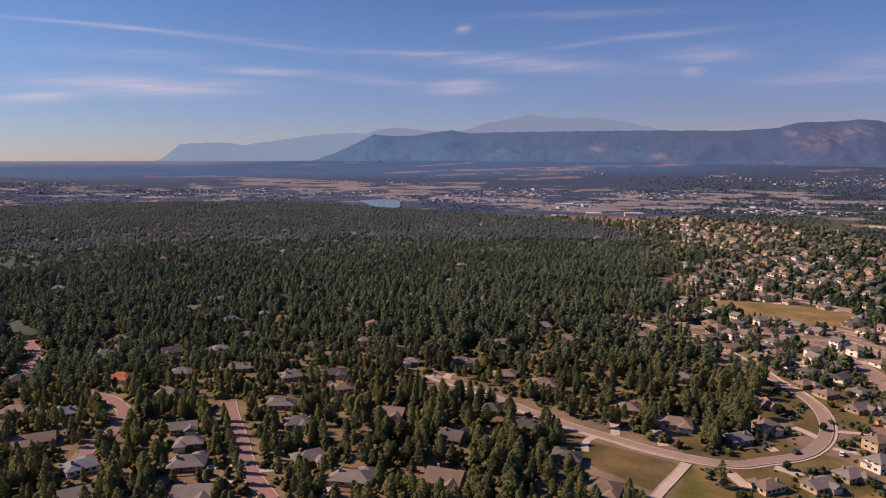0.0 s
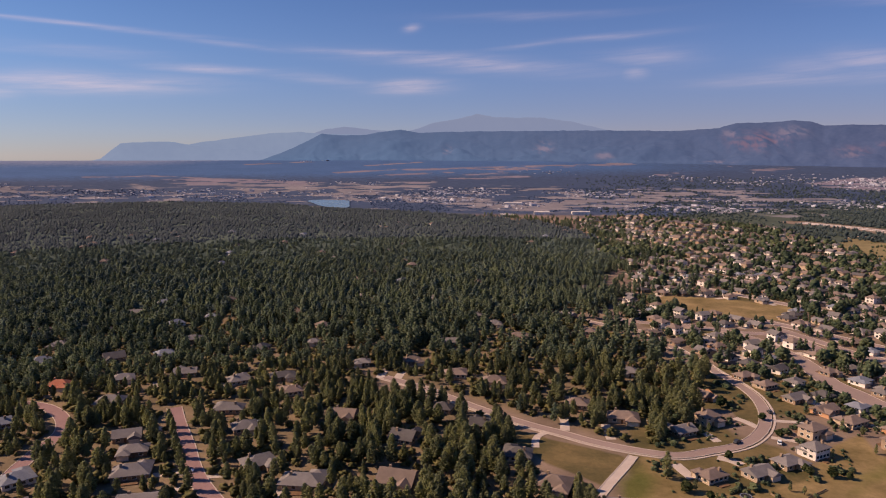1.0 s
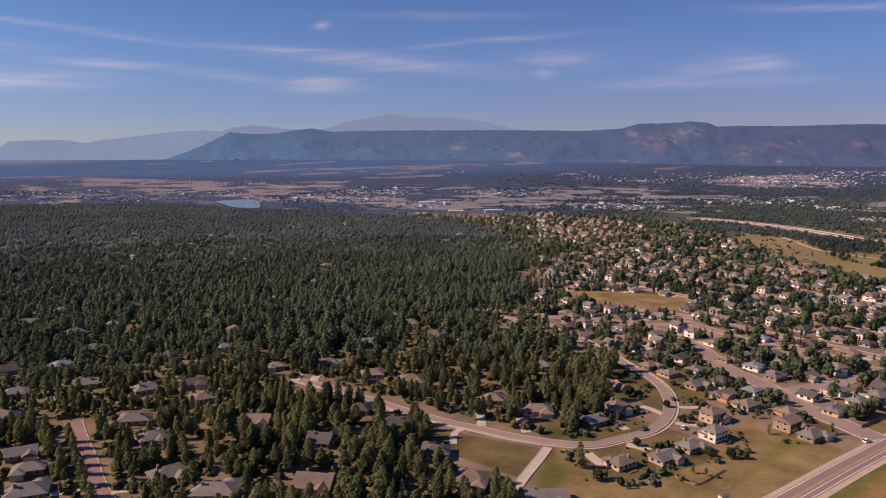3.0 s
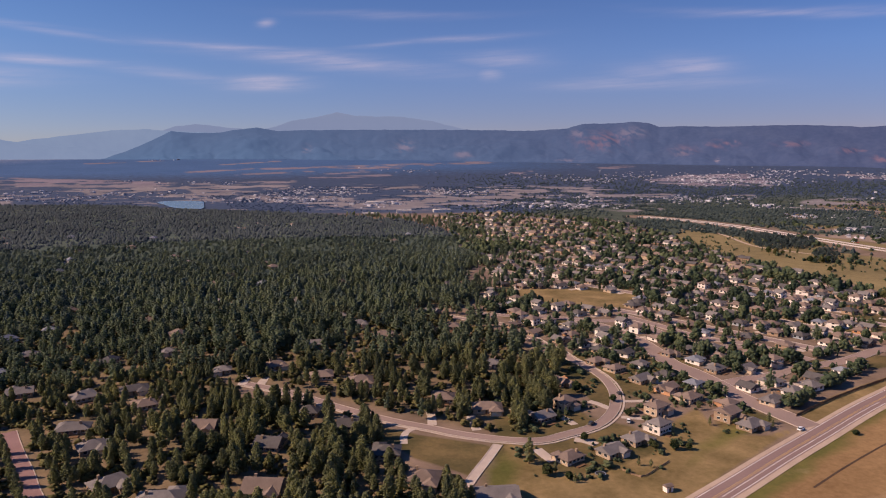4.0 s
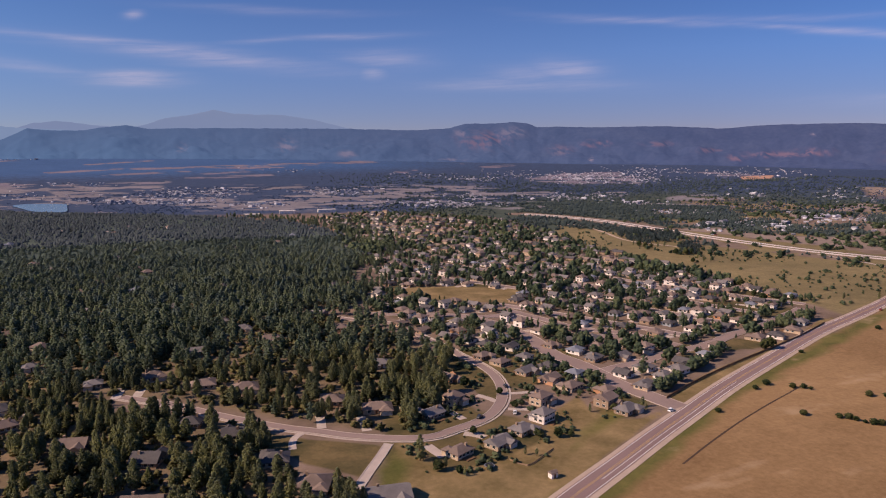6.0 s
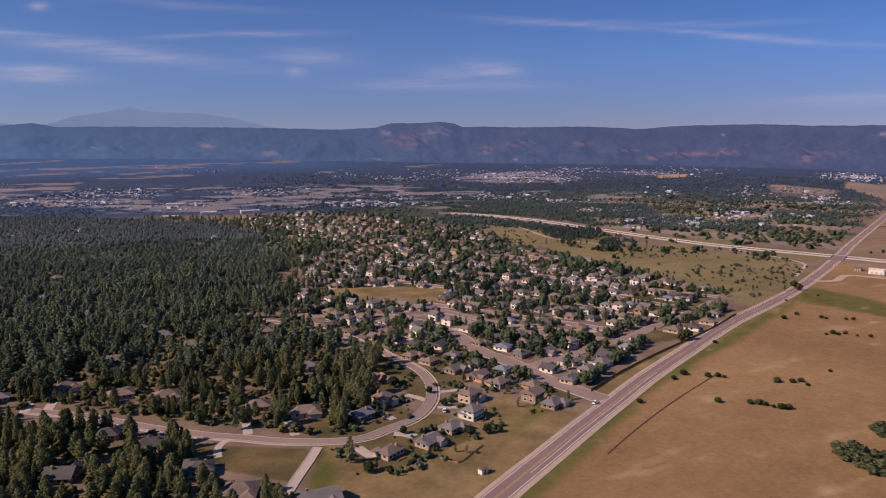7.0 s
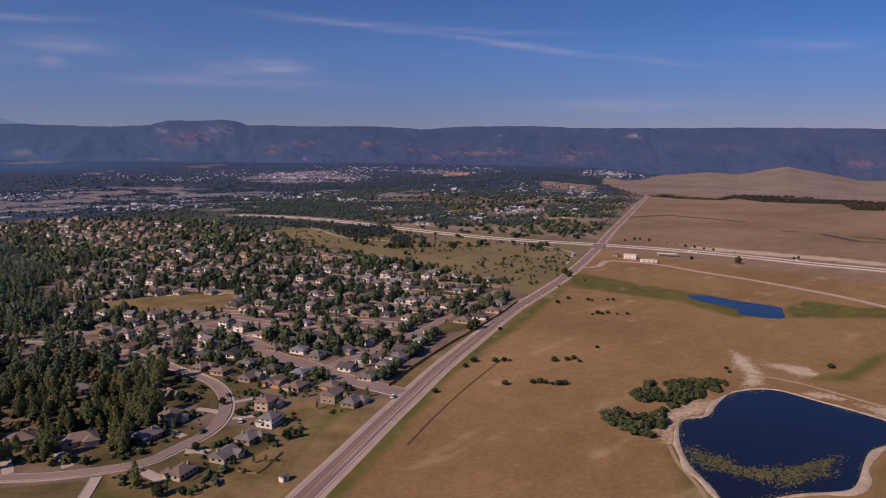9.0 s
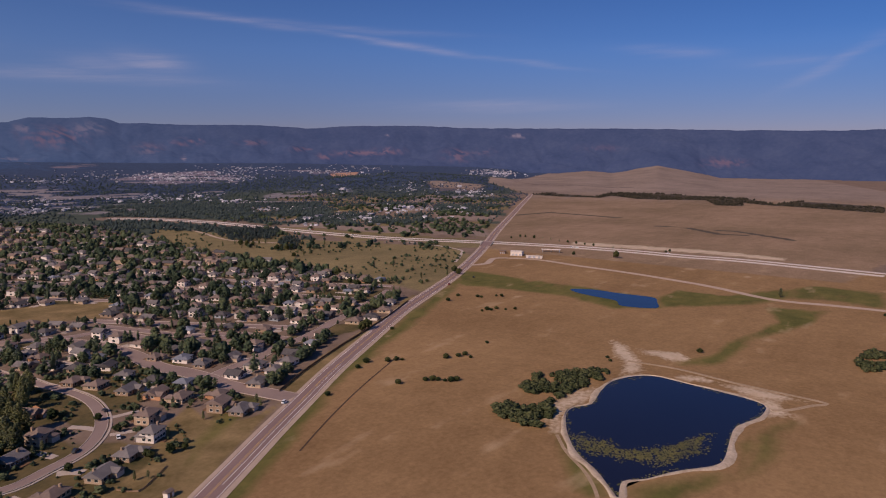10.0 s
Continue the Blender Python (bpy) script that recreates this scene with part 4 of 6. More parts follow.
def pond(name, poly, label, mat, shore, bank=0.9, level=0.1):
    line = outline(poly)
    n = len(line)
    area = sum(a[0] * b[1] - b[0] * a[1] for a, b in zip(line, line[1:] + line[:1]))
    side = -1 if area > 0 else 1
    out = np.array([offsets([line[i - 1], line[i], line[(i + 1) % n]], side)[1] - np.array(line[i]) for i in range(n)])
    bm = bmesh.new()
    ring = [bm.verts.new((x, y, level)) for x, y in line]
    bmesh.ops.triangulate(bm, faces=[bm.faces.new(ring if area > 0 else ring[::-1])])
    me = bpy.data.meshes.new(name)
    bm.to_mesh(me)
    bm.free()
    me.materials.append(mat)
    ob = tagged(new(name, me), label, "water", kind="structure")
    if shore:
        verts, faces = [], []
        prof = [(-0.4, 0.02), (0.6, 0.35), (shore * 0.45, bank), (shore * 0.75, bank * 0.9), (shore, 0.03)]
        for i in range(n):
            wide = min(1.6, max(0.35, 0.5 + 3.0 * (float(fractal(np.array(line[i][0]), np.array(line[i][1]), 22, 91)) - 0.34)))
            for d, z in prof:
                p = np.array(line[i]) + out[i] * d * (wide if d > 1 else 1)
                verts.append((p[0], p[1], z))
        k = len(prof)
        for i in range(n):
            j = (i + 1) % n
            faces += [(i * k + q, j * k + q, j * k + q + 1, i * k + q + 1) for q in range(k - 1)]
        mesh_object("shore", verts, faces, M_SHORE, ob, "pale sandy bank", smooth=True)
    return ob


M_SHORE = material("pale sandy bank", [(0.26, 0.19, 0.135), (0.54, 0.44, 0.34)], 0.95, 0.15, 0.9, bump=0.25)
M_TRACK = material("bare track", [(0.24, 0.165, 0.1), (0.42, 0.31, 0.21)], 0.95, 0.08, 0.6)
pond("water_pond", POND, "dark blue pond with pale sandy banks", M_WATER, 2.7, 0.45)
pond("water_small_pond", SMALL_POND, "narrow blue pond in a grassy hollow", M_WATER, 0)
pond("water_lake", LAKE, "pale blue reservoir beyond the woods", M_LAKE, 0, level=0.2 + float(np.max(rise(np.array(LAKE)[:, 0], np.array(LAKE)[:, 1]))))



# ---------------------------------------------------------------- trees
def blob(radius, squash, rng):
    """A ragged tuft of leaves or needles: an uneven four-pointed wedge."""
    v = np.array([(1, 1, 1), (1, -1, -1), (-1, 1, -1), (-1, -1, 1)], float) * radius * (0.6 + 0.7 * rng.rand(4, 1))
    q, _ = np.linalg.qr(rng.randn(3, 3))
    if np.linalg.det(q) < 0:
        q[0] *= -1
    v = v @ q
    v[:, 2] *= squash
    return v, np.array([(0, 1, 2), (0, 3, 1), (0, 2, 3), (1, 3, 2)])


def core(profile, low, high, seed):
    """The dense heart of a crown: an uneven five-sided body of revolution."""
    rng = np.random.RandomState(seed + 500)
    hs = (0.02, 0.3, 0.62, 0.9)
    vs = [(0, 0, low)]
    for u in hs:
        for j in range(5):
            w = profile(u) * (0.4 + 0.4 * rng.rand())
            vs.append((w * math.cos(j * 1.2566 + u * 2), w * math.sin(j * 1.2566 + u * 2), low + (high - low) * u))
    vs.append((0, 0, high))
    fs = []
    for j in range(5):
        k = (j + 1) % 5
        fs.append((0, 1 + k, 1 + j))
        for q in range(len(hs) - 1):
            a, b = 1 + q * 5, 6 + q * 5
            fs += [(a + j, a + k, b + k), (a + j, b + k, b + j)]
        fs.append((16 + j, 16 + k, 21))
    return np.array(vs), np.array(fs)


def crown(kind, clumps, seed, heart=False):
    """Crown of a tree one unit high: a pine's ragged oval or cone, or a broadleaf's uneven dome."""
    rng = np.random.RandomState(seed)
    base = 0.16 + 0.14 * rng.rand()
    girth = 0.12 + 0.055 * rng.rand()
    if kind == "pine":
        widest, blunt = 0.2 + 0.25 * rng.rand(), 0.55 + 0.4 * rng.rand()
        profile = lambda u: girth * (max(0.0, 1 - ((u - widest) / (1.02 - widest if u > widest else widest + 0.12)) ** 2)) ** blunt
        low, high = base, 1.0
    else:
        profile = lambda u: 0.36 * math.sqrt(max(0.03, 1 - (2 * u - 0.85) ** 2))
        low, high = 0.3, 0.98
    vs, fs, n = [], [], 0
    if heart:
        v, f = core(profile, low, high, seed)
        vs, fs, n = [v], [f], len(v)
    for i in range(clumps):
        u = (i + rng.rand()) / clumps
        a = i * 2.4 + rng.rand()
        h = low + (high - low) * u
        w = profile(u) * ((0.55 if heart else 0.4) + 0.7 * rng.rand())
        size = ((0.04 + 0.026 * (1 - u)) if kind == "pine" else 0.15 * (0.7 + 0.6 * rng.rand())) * (40 / clumps) ** 0.4
        v, f = blob(size, 0.8, rng)
        vs.append(v + (w * math.cos(a), w * math.sin(a), h - size * 0.3))
        fs.append(f + n)
        n += len(v)
    return np.vstack(vs), np.vstack(fs)


def trunk(seed):
    rng = np.random.RandomState(seed)
    vs, fs = [], []
    for k, (h, w) in enumerate(((0, 0.02), (0.3, 0.014), (0.62, 0.009), (0.93, 0.003))):
        lean = rng.rand(2) * 0.008 * k
        for j in range(5):
            vs.append((w * math.cos(j * 1.2566) + lean[0], w * math.sin(j * 1.2566) + lean[1], h))
    for k in range(3):
        for j in range(5):
            fs.append((k * 5 + j, k * 5 + (j + 1) % 5, k * 5 + 5 + (j + 1) % 5, k * 5 + 5 + j))
    for i in range(6):
        a, h = i * 2.4, 0.25 + 0.09 * i
        n = len(vs)
        L = 0.13 * (1 - h * 0.8)
        vs += [(0, 0, h), (0.006, 0.006, h + 0.01), (L * math.cos(a), L * math.sin(a), h + 0.03)]
        fs.append((n, n + 1, n + 2))
    return vs, fs


def simple_tree(seed):
    """A remote tree: an uneven five-sided cone."""
    rng = np.random.RandomState(seed)
    ring = [(0.24 * math.cos(j * 1.2566) * (0.7 + 0.6 * rng.rand()), 0.24 * math.sin(j * 1.2566) * (0.7 + 0.6 * rng.rand()), 0.1 + 0.25 * rng.rand()) for j in range(5)]
    v = np.array(ring + [(0.02, 0.01, 1.0), (0, 0, 0)])
    f = np.array([(j, (j + 1) % 5, 5) for j in range(5)] + [((j + 1) % 5, j, 6) for j in range(5)])
    return v, f


def scatter(name, spots, shapes, mat, label, category, seed):
    """Many trees in one mesh: (x, y, height, width factor) for each."""
    rng = np.random.RandomState(seed)
    pick = rng.randint(len(shapes), size=len(spots))
    V, Fc, tints, n = [], [], [], 0
    spots = np.asarray(spots, float)
    ground_z = rise(spots[:, 0], spots[:, 1])
    for s, (v, f) in enumerate(shapes):
        sel = np.where(pick == s)[0]
        if not len(sel):
            continue
        a = rng.rand(len(sel)) * 6.283
        c, q = np.cos(a), np.sin(a)
        h, w = spots[sel, 2], spots[sel, 2] * spots[sel, 3]
        X = (v[None, :, 0] * c[:, None] - v[None, :, 1] * q[:, None]) * w[:, None] + spots[sel, 0][:, None]
        Yv = (v[None, :, 0] * q[:, None] + v[None, :, 1] * c[:, None]) * w[:, None] + spots[sel, 1][:, None]
        Z = v[None, :, 2] * h[:, None] + ground_z[sel][:, None]
        V.append(np.stack([X, Yv, Z], -1).reshape(-1, 3))
        Fc.append((f[None] + (np.arange(len(sel)) * len(v))[:, None, None]).reshape(-1, 3) + n)
        stand = fractal(spots[sel, 0], spots[sel, 1], 170, 97)
        tints.append(np.repeat(0.45 * rng.rand(len(sel)) + 1.5 * (stand - 0.5) + 0.28, len(v)))
        n += len(sel) * len(v)
    V, Fc, tints = np.vstack(V), np.vstack(Fc), np.concatenate(tints)
    me = bpy.data.meshes.new(name)
    me.vertices.add(len(V))
    me.vertices.foreach_set("co", V.astype(np.float32).ravel())
    me.loops.add(Fc.size)
    me.loops.foreach_set("vertex_index", Fc.astype(np.int32).ravel())
    me.polygons.add(len(Fc))
    me.polygons.foreach_set("loop_start", np.arange(0, Fc.size, 3, dtype=np.int32))
    me.polygons.foreach_set("use_smooth", np.ones(len(Fc), bool))
    me.update(calc_edges=True)
    me.attributes.new("tint", "FLOAT", "POINT").data.foreach_set("value", tints.astype(np.float32))
    me.materials.append(mat)
    return tagged(new(name, me), label, category, kind="stuff")


# ---------------------------------------------------------------- houses
H_WEST = [
    (-259, 521, 16, 12, 20, 1, 'brown', 'brown'),
    (-300, 521, 18, 12, 10, 1, 'blue', 'tan'),
    (-229, 480, 18, 12, 0, 1, 'grey', 'tan'),
    (-222, 440, 20, 14, 35, 1, 'blue', 'blue'),
    (-180, 447, 18, 14, 30, 1, 'dark', 'tan'),
    (-151, 454, 17, 12, 30, 1, 'blue', 'white'),
    (-125, 412, 19, 13, 10, 1, 'grey', 'tan'),
    (-158, 403, 18, 12, 20, 1, 'grey', 'brown'),
    (-189, 393, 19, 12, 0, 1, 'red', 'blue'),
    (-90, 396, 18, 14, 25, 1, 'grey', 'beige'),
    (-66, 401, 22, 13, 15, 1, 'dark', 'tan'),
    (-150, 365, 20, 12, 0, 1, 'grey', 'tan'),
    (-191, 336, 14, 12, 30, 1, 'blue', 'blue'),
    (-124, 317, 18, 12, 15, 1, 'grey', 'tan'),
    (-115, 300, 18, 12, 10, 1, 'grey', 'brown'),
    (-108, 278, 22, 14, 10, 1, 'grey', 'tan'),
    (-96, 252, 22, 15, 5, 1, 'grey', 'tan'),
    (-187, 302, 26, 15, 25, 1, 'brown', 'beige'),
    (-152, 275, 18, 14, 40, 1, 'blue', 'white'),
    (-141, 250, 16, 14, 30, 1, 'grey', 'tan'),
]
H_MID = [
    (-218, 340, 20, 12, 0, 1, 'brown', 'orange'),
    (-85, 349, 22, 12, 0, 1, 'grey', 'tan'),
    (-72, 324, 17, 13, 20, 1, 'grey', 'tan'),
    (-58, 284, 20, 15, 30, 1, 'grey', 'tan'),
    (-37, 265, 26, 15, -10, 1, 'grey', 'beige'),
    (-26, 336, 20, 14, -15, 1, 'brown', 'tan'),
    (1, 264, 22, 17, -20, 1, 'brown', 'tan'),
    (4, 306, 17, 14, -25, 1, 'dark', 'tan'),
    (-20, 425, 14, 11, 0, 1, 'grey', 'tan'),
    (11, 426, 17, 12, 15, 1, 'brown', 'tan'),
    (36, 398, 20, 13, -5, 1, 'brown', 'beige'),
    (57, 383, 20, 14, -5, 1, 'brown', 'beige'),
    (25, 342, 14, 12, -20, 1, 'dark', 'tan'),
    (41, 319, 14, 12, -15, 1, 'dark', 'brown'),
    (-83, 571, 16, 12, 10, 1, 'brown', 'tan'),
    (-56, 476, 12, 9, 10, 1, 'grey', 'white'),
    (-57, 374, 16, 12, 20, 1, 'brown', 'beige'),
    (-212, 578, 16, 11, 10, 1, 'grey', 'white'),
    (-147, 560, 14, 11, 5, 1, 'blue', 'white'),
]
H_LOOP = [
    (53, 284, 18, 14, -15, 1, 'dark', 'beige'),
    (63, 256, 19, 15, -25, 1, 'brown', 'beige'),
    (86, 234, 24, 17, -10, 1, 'grey', 'beige'),
    (95, 343, 18, 14, -15, 1, 'brown', 'tan'),
    (113, 323, 22, 13, -15, 1, 'brown', 'beige'),
    (140, 394, 17, 12, -10, 1, 'grey', 'white'),
    (143, 490, 16, 12, -10, 1, 'brown', 'beige'),
    (90, 480, 24, 13, -10, 1, 'brown', 'beige'),
    (77, 519, 17, 12, 0, 1, 'grey', 'tan'),
    (66, 549, 15, 11, 0, 1, 'grey', 'tan'),
    (166, 350, 13, 12, 25, 1, 'brown', 'orange'),
    (153, 316, 14, 11, 20, 2, 'brown', 'beige'),
    (135, 304, 16, 12, 20, 1, 'grey', 'brown'),
    (169, 396, 18, 12, -30, 1, 'brown', 'tan'),
]
H_EAST = [
    (195, 297, 16, 11, 22, 2, 'brown', 'beige'),
    (183, 276, 14, 10, 22, 2, 'grey', 'white'),
    (166, 268, 17, 11, 22, 1, 'grey', 'tan'),
    (148, 259, 16, 11, 22, 1, 'grey', 'beige'),
    (128, 258, 16, 10, 22, 1, 'brown', 'beige'),
    (224, 280, 15, 12, 22, 2, 'brown', 'tan'),
    (228, 268, 19, 11, 22, 1, 'grey', 'tan'),
    (223, 309, 18, 11, 22, 1, 'brown', 'beige'),
    (219, 325, 18, 11, 22, 1, 'brown', 'orange'),
    (214, 343, 16, 11, 22, 1, 'grey', 'tan'),
    (210, 365, 15, 10, 22, 1, 'brown', 'beige'),
    (206, 382, 17, 11, 22, 1, 'brown', 'brown'),
    (196, 459, 16, 9, 22, 1, 'brown', 'tan'),
    (190, 484, 16, 9, 22, 1, 'brown', 'tan'),
    (262, 294, 20, 9, 22, 1, 'grey', 'beige'),
    (283, 302, 16, 11, 22, 1, 'grey', 'white'),
    (268, 348, 17, 11, 22, 1, 'grey', 'tan'),
    (268, 368, 16, 11, 22, 1, 'blue', 'white'),
    (260, 385, 13, 10, 22, 1, 'brown', 'tan'),
    (404, 340, 16, 12, 22, 1, 'brown', 'beige'),
    (421, 339, 16, 12, 22, 1, 'dark', 'white'),
    (446, 345, 16, 12, 22, 1, 'brown', 'beige'),
    (473, 359, 16, 12, 22, 1, 'grey', 'white'),
    (229, 369, 14, 10, 22, 1, 'grey', 'white'),
]
NEAR_HOUSES = H_WEST + H_MID + H_LOOP + H_EAST


def box(bm, x0, y0, z0, x1, y1, z1):
    v = [bm.verts.new(p) for p in ((x0, y0, z0), (x1, y0, z0), (x1, y1, z0), (x0, y1, z0), (x0, y0, z1), (x1, y0, z1), (x1, y1, z1), (x0, y1, z1))]
    for f in ((3, 2, 1, 0), (4, 5, 6, 7), (0, 1, 5, 4), (1, 2, 6, 5), (2, 3, 7, 6), (3, 0, 4, 7)):
        bm.faces.new([v[i] for i in f])


def part(name, bm, mat, parent, label=""):
    me = bpy.data.meshes.new(name)
    bm.to_mesh(me)
    bm.free()
    me.materials.append(mat)
    ob = new(name, me)
    ob.parent = parent
    if label:
        ob["label"] = label
    return ob


def roof_block(bm, x0, y0, x1, y1, z, pitch, hip, eave=0.6):
    """A hipped or gabled roof with overhanging eaves and a fascia, its ridge along the longer side."""
    x0, y0, x1, y1 = x0 - eave, y0 - eave, x1 + eave, y1 + eave
    z -= eave * pitch
    along_x = (x1 - x0) >= (y1 - y0)
    half = min(x1 - x0, y1 - y0) / 2
    top = z + half * pitch + 0.25
    if along_x:
        k = half if hip else 0.0
        a, b = (x0 + k, (y0 + y1) / 2, top), (x1 - k, (y0 + y1) / 2, top)
    else:
        k = half if hip else 0.0
        a, b = ((x0 + x1) / 2, y0 + k, top), ((x0 + x1) / 2, y1 - k, top)
    low = [bm.verts.new(p) for p in ((x0, y0, z), (x1, y0, z), (x1, y1, z), (x0, y1, z))]
    up = [bm.verts.new((v.co.x, v.co.y, z + 0.25)) for v in low]
    p, q = bm.verts.new(a), bm.verts.new(b)
    for i in range(4):
        bm.faces.new((low[i], low[(i + 1) % 4], up[(i + 1) % 4], up[i]))
    bm.faces.new(low[::-1])
    if along_x:
        faces = ((up[0], up[1], q, p), (up[1], up[2], q), (up[2], up[3], p, q), (up[3], up[0], p))
    else:
        faces = ((up[0], up[1], p), (up[1], up[2], q, p), (up[2], up[3], q), (up[3], up[0], p, q))
    for f in faces:
        bm.faces.new(f)


def house(w, d, storeys, roof, wall, variant, group, detail=True):
    """A detached house: walls with a wing, roof, windows, doors, garage door, chimney."""
    rng = random.Random(variant * 131 + 7)
    root = new("house")
    words = {1: "single-storey", 2: "two-storey"}[storeys]
    roof_word = {"grey": "grey-shingled", "brown": "brown-shingled", "dark": "dark-shingled", "blue": "slate-blue", "red": "red-tiled"}[roof]
    wall_word = {"beige": "beige stucco", "white": "cream", "tan": "tan", "brown": "brown", "orange": "ochre", "blue": "blue-grey"}[wall]
    hip = rng.random() < 0.65
    tagged(root, f"{words} {wall_word} house with {roof_word} {'hipped' if hip else 'gabled'} roof", "house", group)
    w, d = w * 0.66, d * 0.72
    h = 2.7 if storeys == 1 else 4.9
    x0, y0, x1, y1 = -w / 2, -d / 2, w / 2, d / 2
    wing = rng.choice((-1, 1))
    wx0, wx1 = (x0, x0 + w * 0.42) if wing < 0 else (x1 - w * 0.42, x1)
    wy0 = y0 - d * 0.3
    bm = bmesh.new()
    box(bm, x0, y0, -0.6, x1, y1, h)
    box(bm, wx0 + 0.003, wy0, -0.6, wx1 - 0.003, y0 + 0.2, min(h, 3.1) - 0.003)
    pitch = rng.uniform(0.42, 0.58)
    if not hip:
        gz = h + d / 2 * pitch - 0.15
        for gx in (x0 + 0.004, x1 - 0.204):
            v = [bm.verts.new(p) for p in ((gx, y0 + 0.1, h), (gx, y1 - 0.1, h), (gx, 0, gz), (gx + 0.2, y0 + 0.1, h), (gx + 0.2, y1 - 0.1, h), (gx + 0.2, 0, gz))]
            bm.faces.new((v[0], v[2], v[1]))
            bm.faces.new((v[3], v[4], v[5]))
    body = part("wall", bm, WALLS[wall], root)
    bm = bmesh.new()
    roof_block(bm, x0, y0, x1, y1, h, pitch, hip)
    top = part("roof", bm, ROOFS[roof], root)
    bm = bmesh.new()
    roof_block(bm, wx0, wy0, wx1, y0 + d * 0.35, min(h, 3.1) - 0.02, pitch, hip)
    part("wing_roof", bm, ROOFS[roof], root)
    bm = bmesh.new()
    gx = (wx0 + wx1) / 2
    box(bm, gx - 2.4, wy0 - 0.06, 0, gx + 2.4, wy0 + 0.02, 2.3)
    part("garage_door", bm, M_DOOR, root)
    bm = bmesh.new()
    dx = -wing * w * 0.05
    box(bm, dx - 0.5, y0 - 0.06, 0, dx + 0.5, y0 + 0.02, 2.1)
    part("door", bm, M_WOOD, root)
    spots = []
    for s in range(storeys):
        zz = 1.0 + 2.7 * s
        for k in (0.15, 0.38, 0.62, 0.85) if detail else (0.25, 0.7):
            spots.append((x0 + w * k, y1, zz, 0, 1))
        for k in (0.3, 0.7) if detail else (0.5,):
            spots.append((x0, y0 + d * k, zz, -1, 0))
            spots.append((x1, y0 + d * k, zz, 1, 0))
        spots.append((-wing * w * 0.3, y0, zz, 0, -1))
    for px_, py_, pz, nx, ny in spots:
        ww, wh = 0.8, 1.2
        bm = bmesh.new()
        if nx:
            box(bm, px_ - 0.05, py_ - ww - 0.12, pz - 0.12, px_ + 0.05, py_ + ww + 0.12, pz + wh + 0.12)
        else:
            box(bm, px_ - ww - 0.12, py_ - 0.05, pz - 0.12, px_ + ww + 0.12, py_ + 0.05, pz + wh + 0.12)
        if not detail:
            part("window", bm, M_GLASS, root)
            continue
        window = part("window", bm, M_TRIM, root)
        bm = bmesh.new()
        if nx:
            box(bm, px_ - 0.07, py_ - ww, pz, px_ + 0.07, py_ + ww, pz + wh)
        else:
            box(bm, px_ - ww, py_ - 0.07, pz, px_ + ww, py_ + 0.07, pz + wh)
        part("pane", bm, M_GLASS, window)
    if detail:
        bm = bmesh.new()
        cx = -wing * w * 0.25
        box(bm, cx - 0.5, 0.8, h - 0.5, cx + 0.5, 1.7, h + d / 2 * pitch + 0.9)
        part("chimney", bm, WALLS["tan"], root)
        bm = bmesh.new()
        box(bm, -w * 0.25, y1 + 0.05, 0.0, w * 0.25, y1 + 3.6, 0.35)
        part("deck", bm, M_WOOD, root)
    return root


def place_near_houses():
    for i, (x, y, w, d, turn, storeys, roof, wall) in enumerate(NEAR_HOUSES):
        h = house(w, d, storeys, roof, wall, i, "houses among the pines" if i < len(H_WEST) + len(H_MID) else "houses round the curving street")
        h.matrix_world = pose(x, y, 0, 0, 0, turn + (180 if i % 3 == 0 else 0))


place_near_houses()

SUBURB_PLAN = []


SUBURB_STREETS = []


def plan_suburb():
    """Pairs of house rows with a street between, across the slope beyond the curving street."""
    rng = random.Random(5)
    ux, uy = 0.375, -0.927
    vx, vy = 0.927, 0.375
    base = (260, 330)
    for row in range(-30, 45):
        depth = row * 21.0
        run = []
        for col in range(-100, 30):
            sway = 9 * math.sin(col * 0.16 + (row // 3) * 1.3)
            x = base[0] + ux * col * 17 + vx * (depth + sway)
            y = base[1] + uy * col * 17 + vy * (depth + sway)
            at = np.array(x), np.array(y)
            ok = bool(inside(*at, SUBURB)) and not inside(*at, MEADOW) and not any(inside(*at, q) for q in LAWNS + [GOLD_PATCH])
            ok = ok and edge_distance(*at, HIGHWAY[::3]) > 26
            if row % 3 == 2:
                if ok and all(edge_distance(*at, r[::3] + [r[-1]]) > w / 2 + 8 for r, w in LOCAL_ROADS):
                    run.append((x, y))
                else:
                    if len(run) > 4:
                        SUBURB_STREETS.append(run)
                    run = []
                continue
            x, y = x + rng.uniform(-4, 4), y + rng.uniform(-4, 4)
            if not ok or rng.random() < 0.16 or any(math.dist((x, y), q[:2]) < 19 for q in NEAR_HOUSES):
                continue
            if any(edge_distance(*at, r[::3] + [r[-1]]) < w / 2 + 6 for r, w in LOCAL_ROADS):
                continue
            SUBURB_PLAN.append((x, y, 22 + (90 if row % 3 == 0 else -90) + rng.choice((0, 0, 0, 90)) + rng.uniform(-10, 10)))
        if len(run) > 4:
            SUBURB_STREETS.append(run)


plan_suburb()
for line in SUBURB_STREETS:
    line = smooth_line(line, 6)
    LOCAL_ROADS.append((line, 8.0))
    road = tagged(ribbon("road_suburb_row", line, 4, -4, 0.155, M_ASPHALT), "pinkish suburban street between rows of houses", "road", kind="structure")
    ribbon("kerb", line, 5.6, 4, 0.24, M_CONCRETE, road, 0.24)
    ribbon("kerb", line, -4, -5.6, 0.24, M_CONCRETE, road, 0.24)
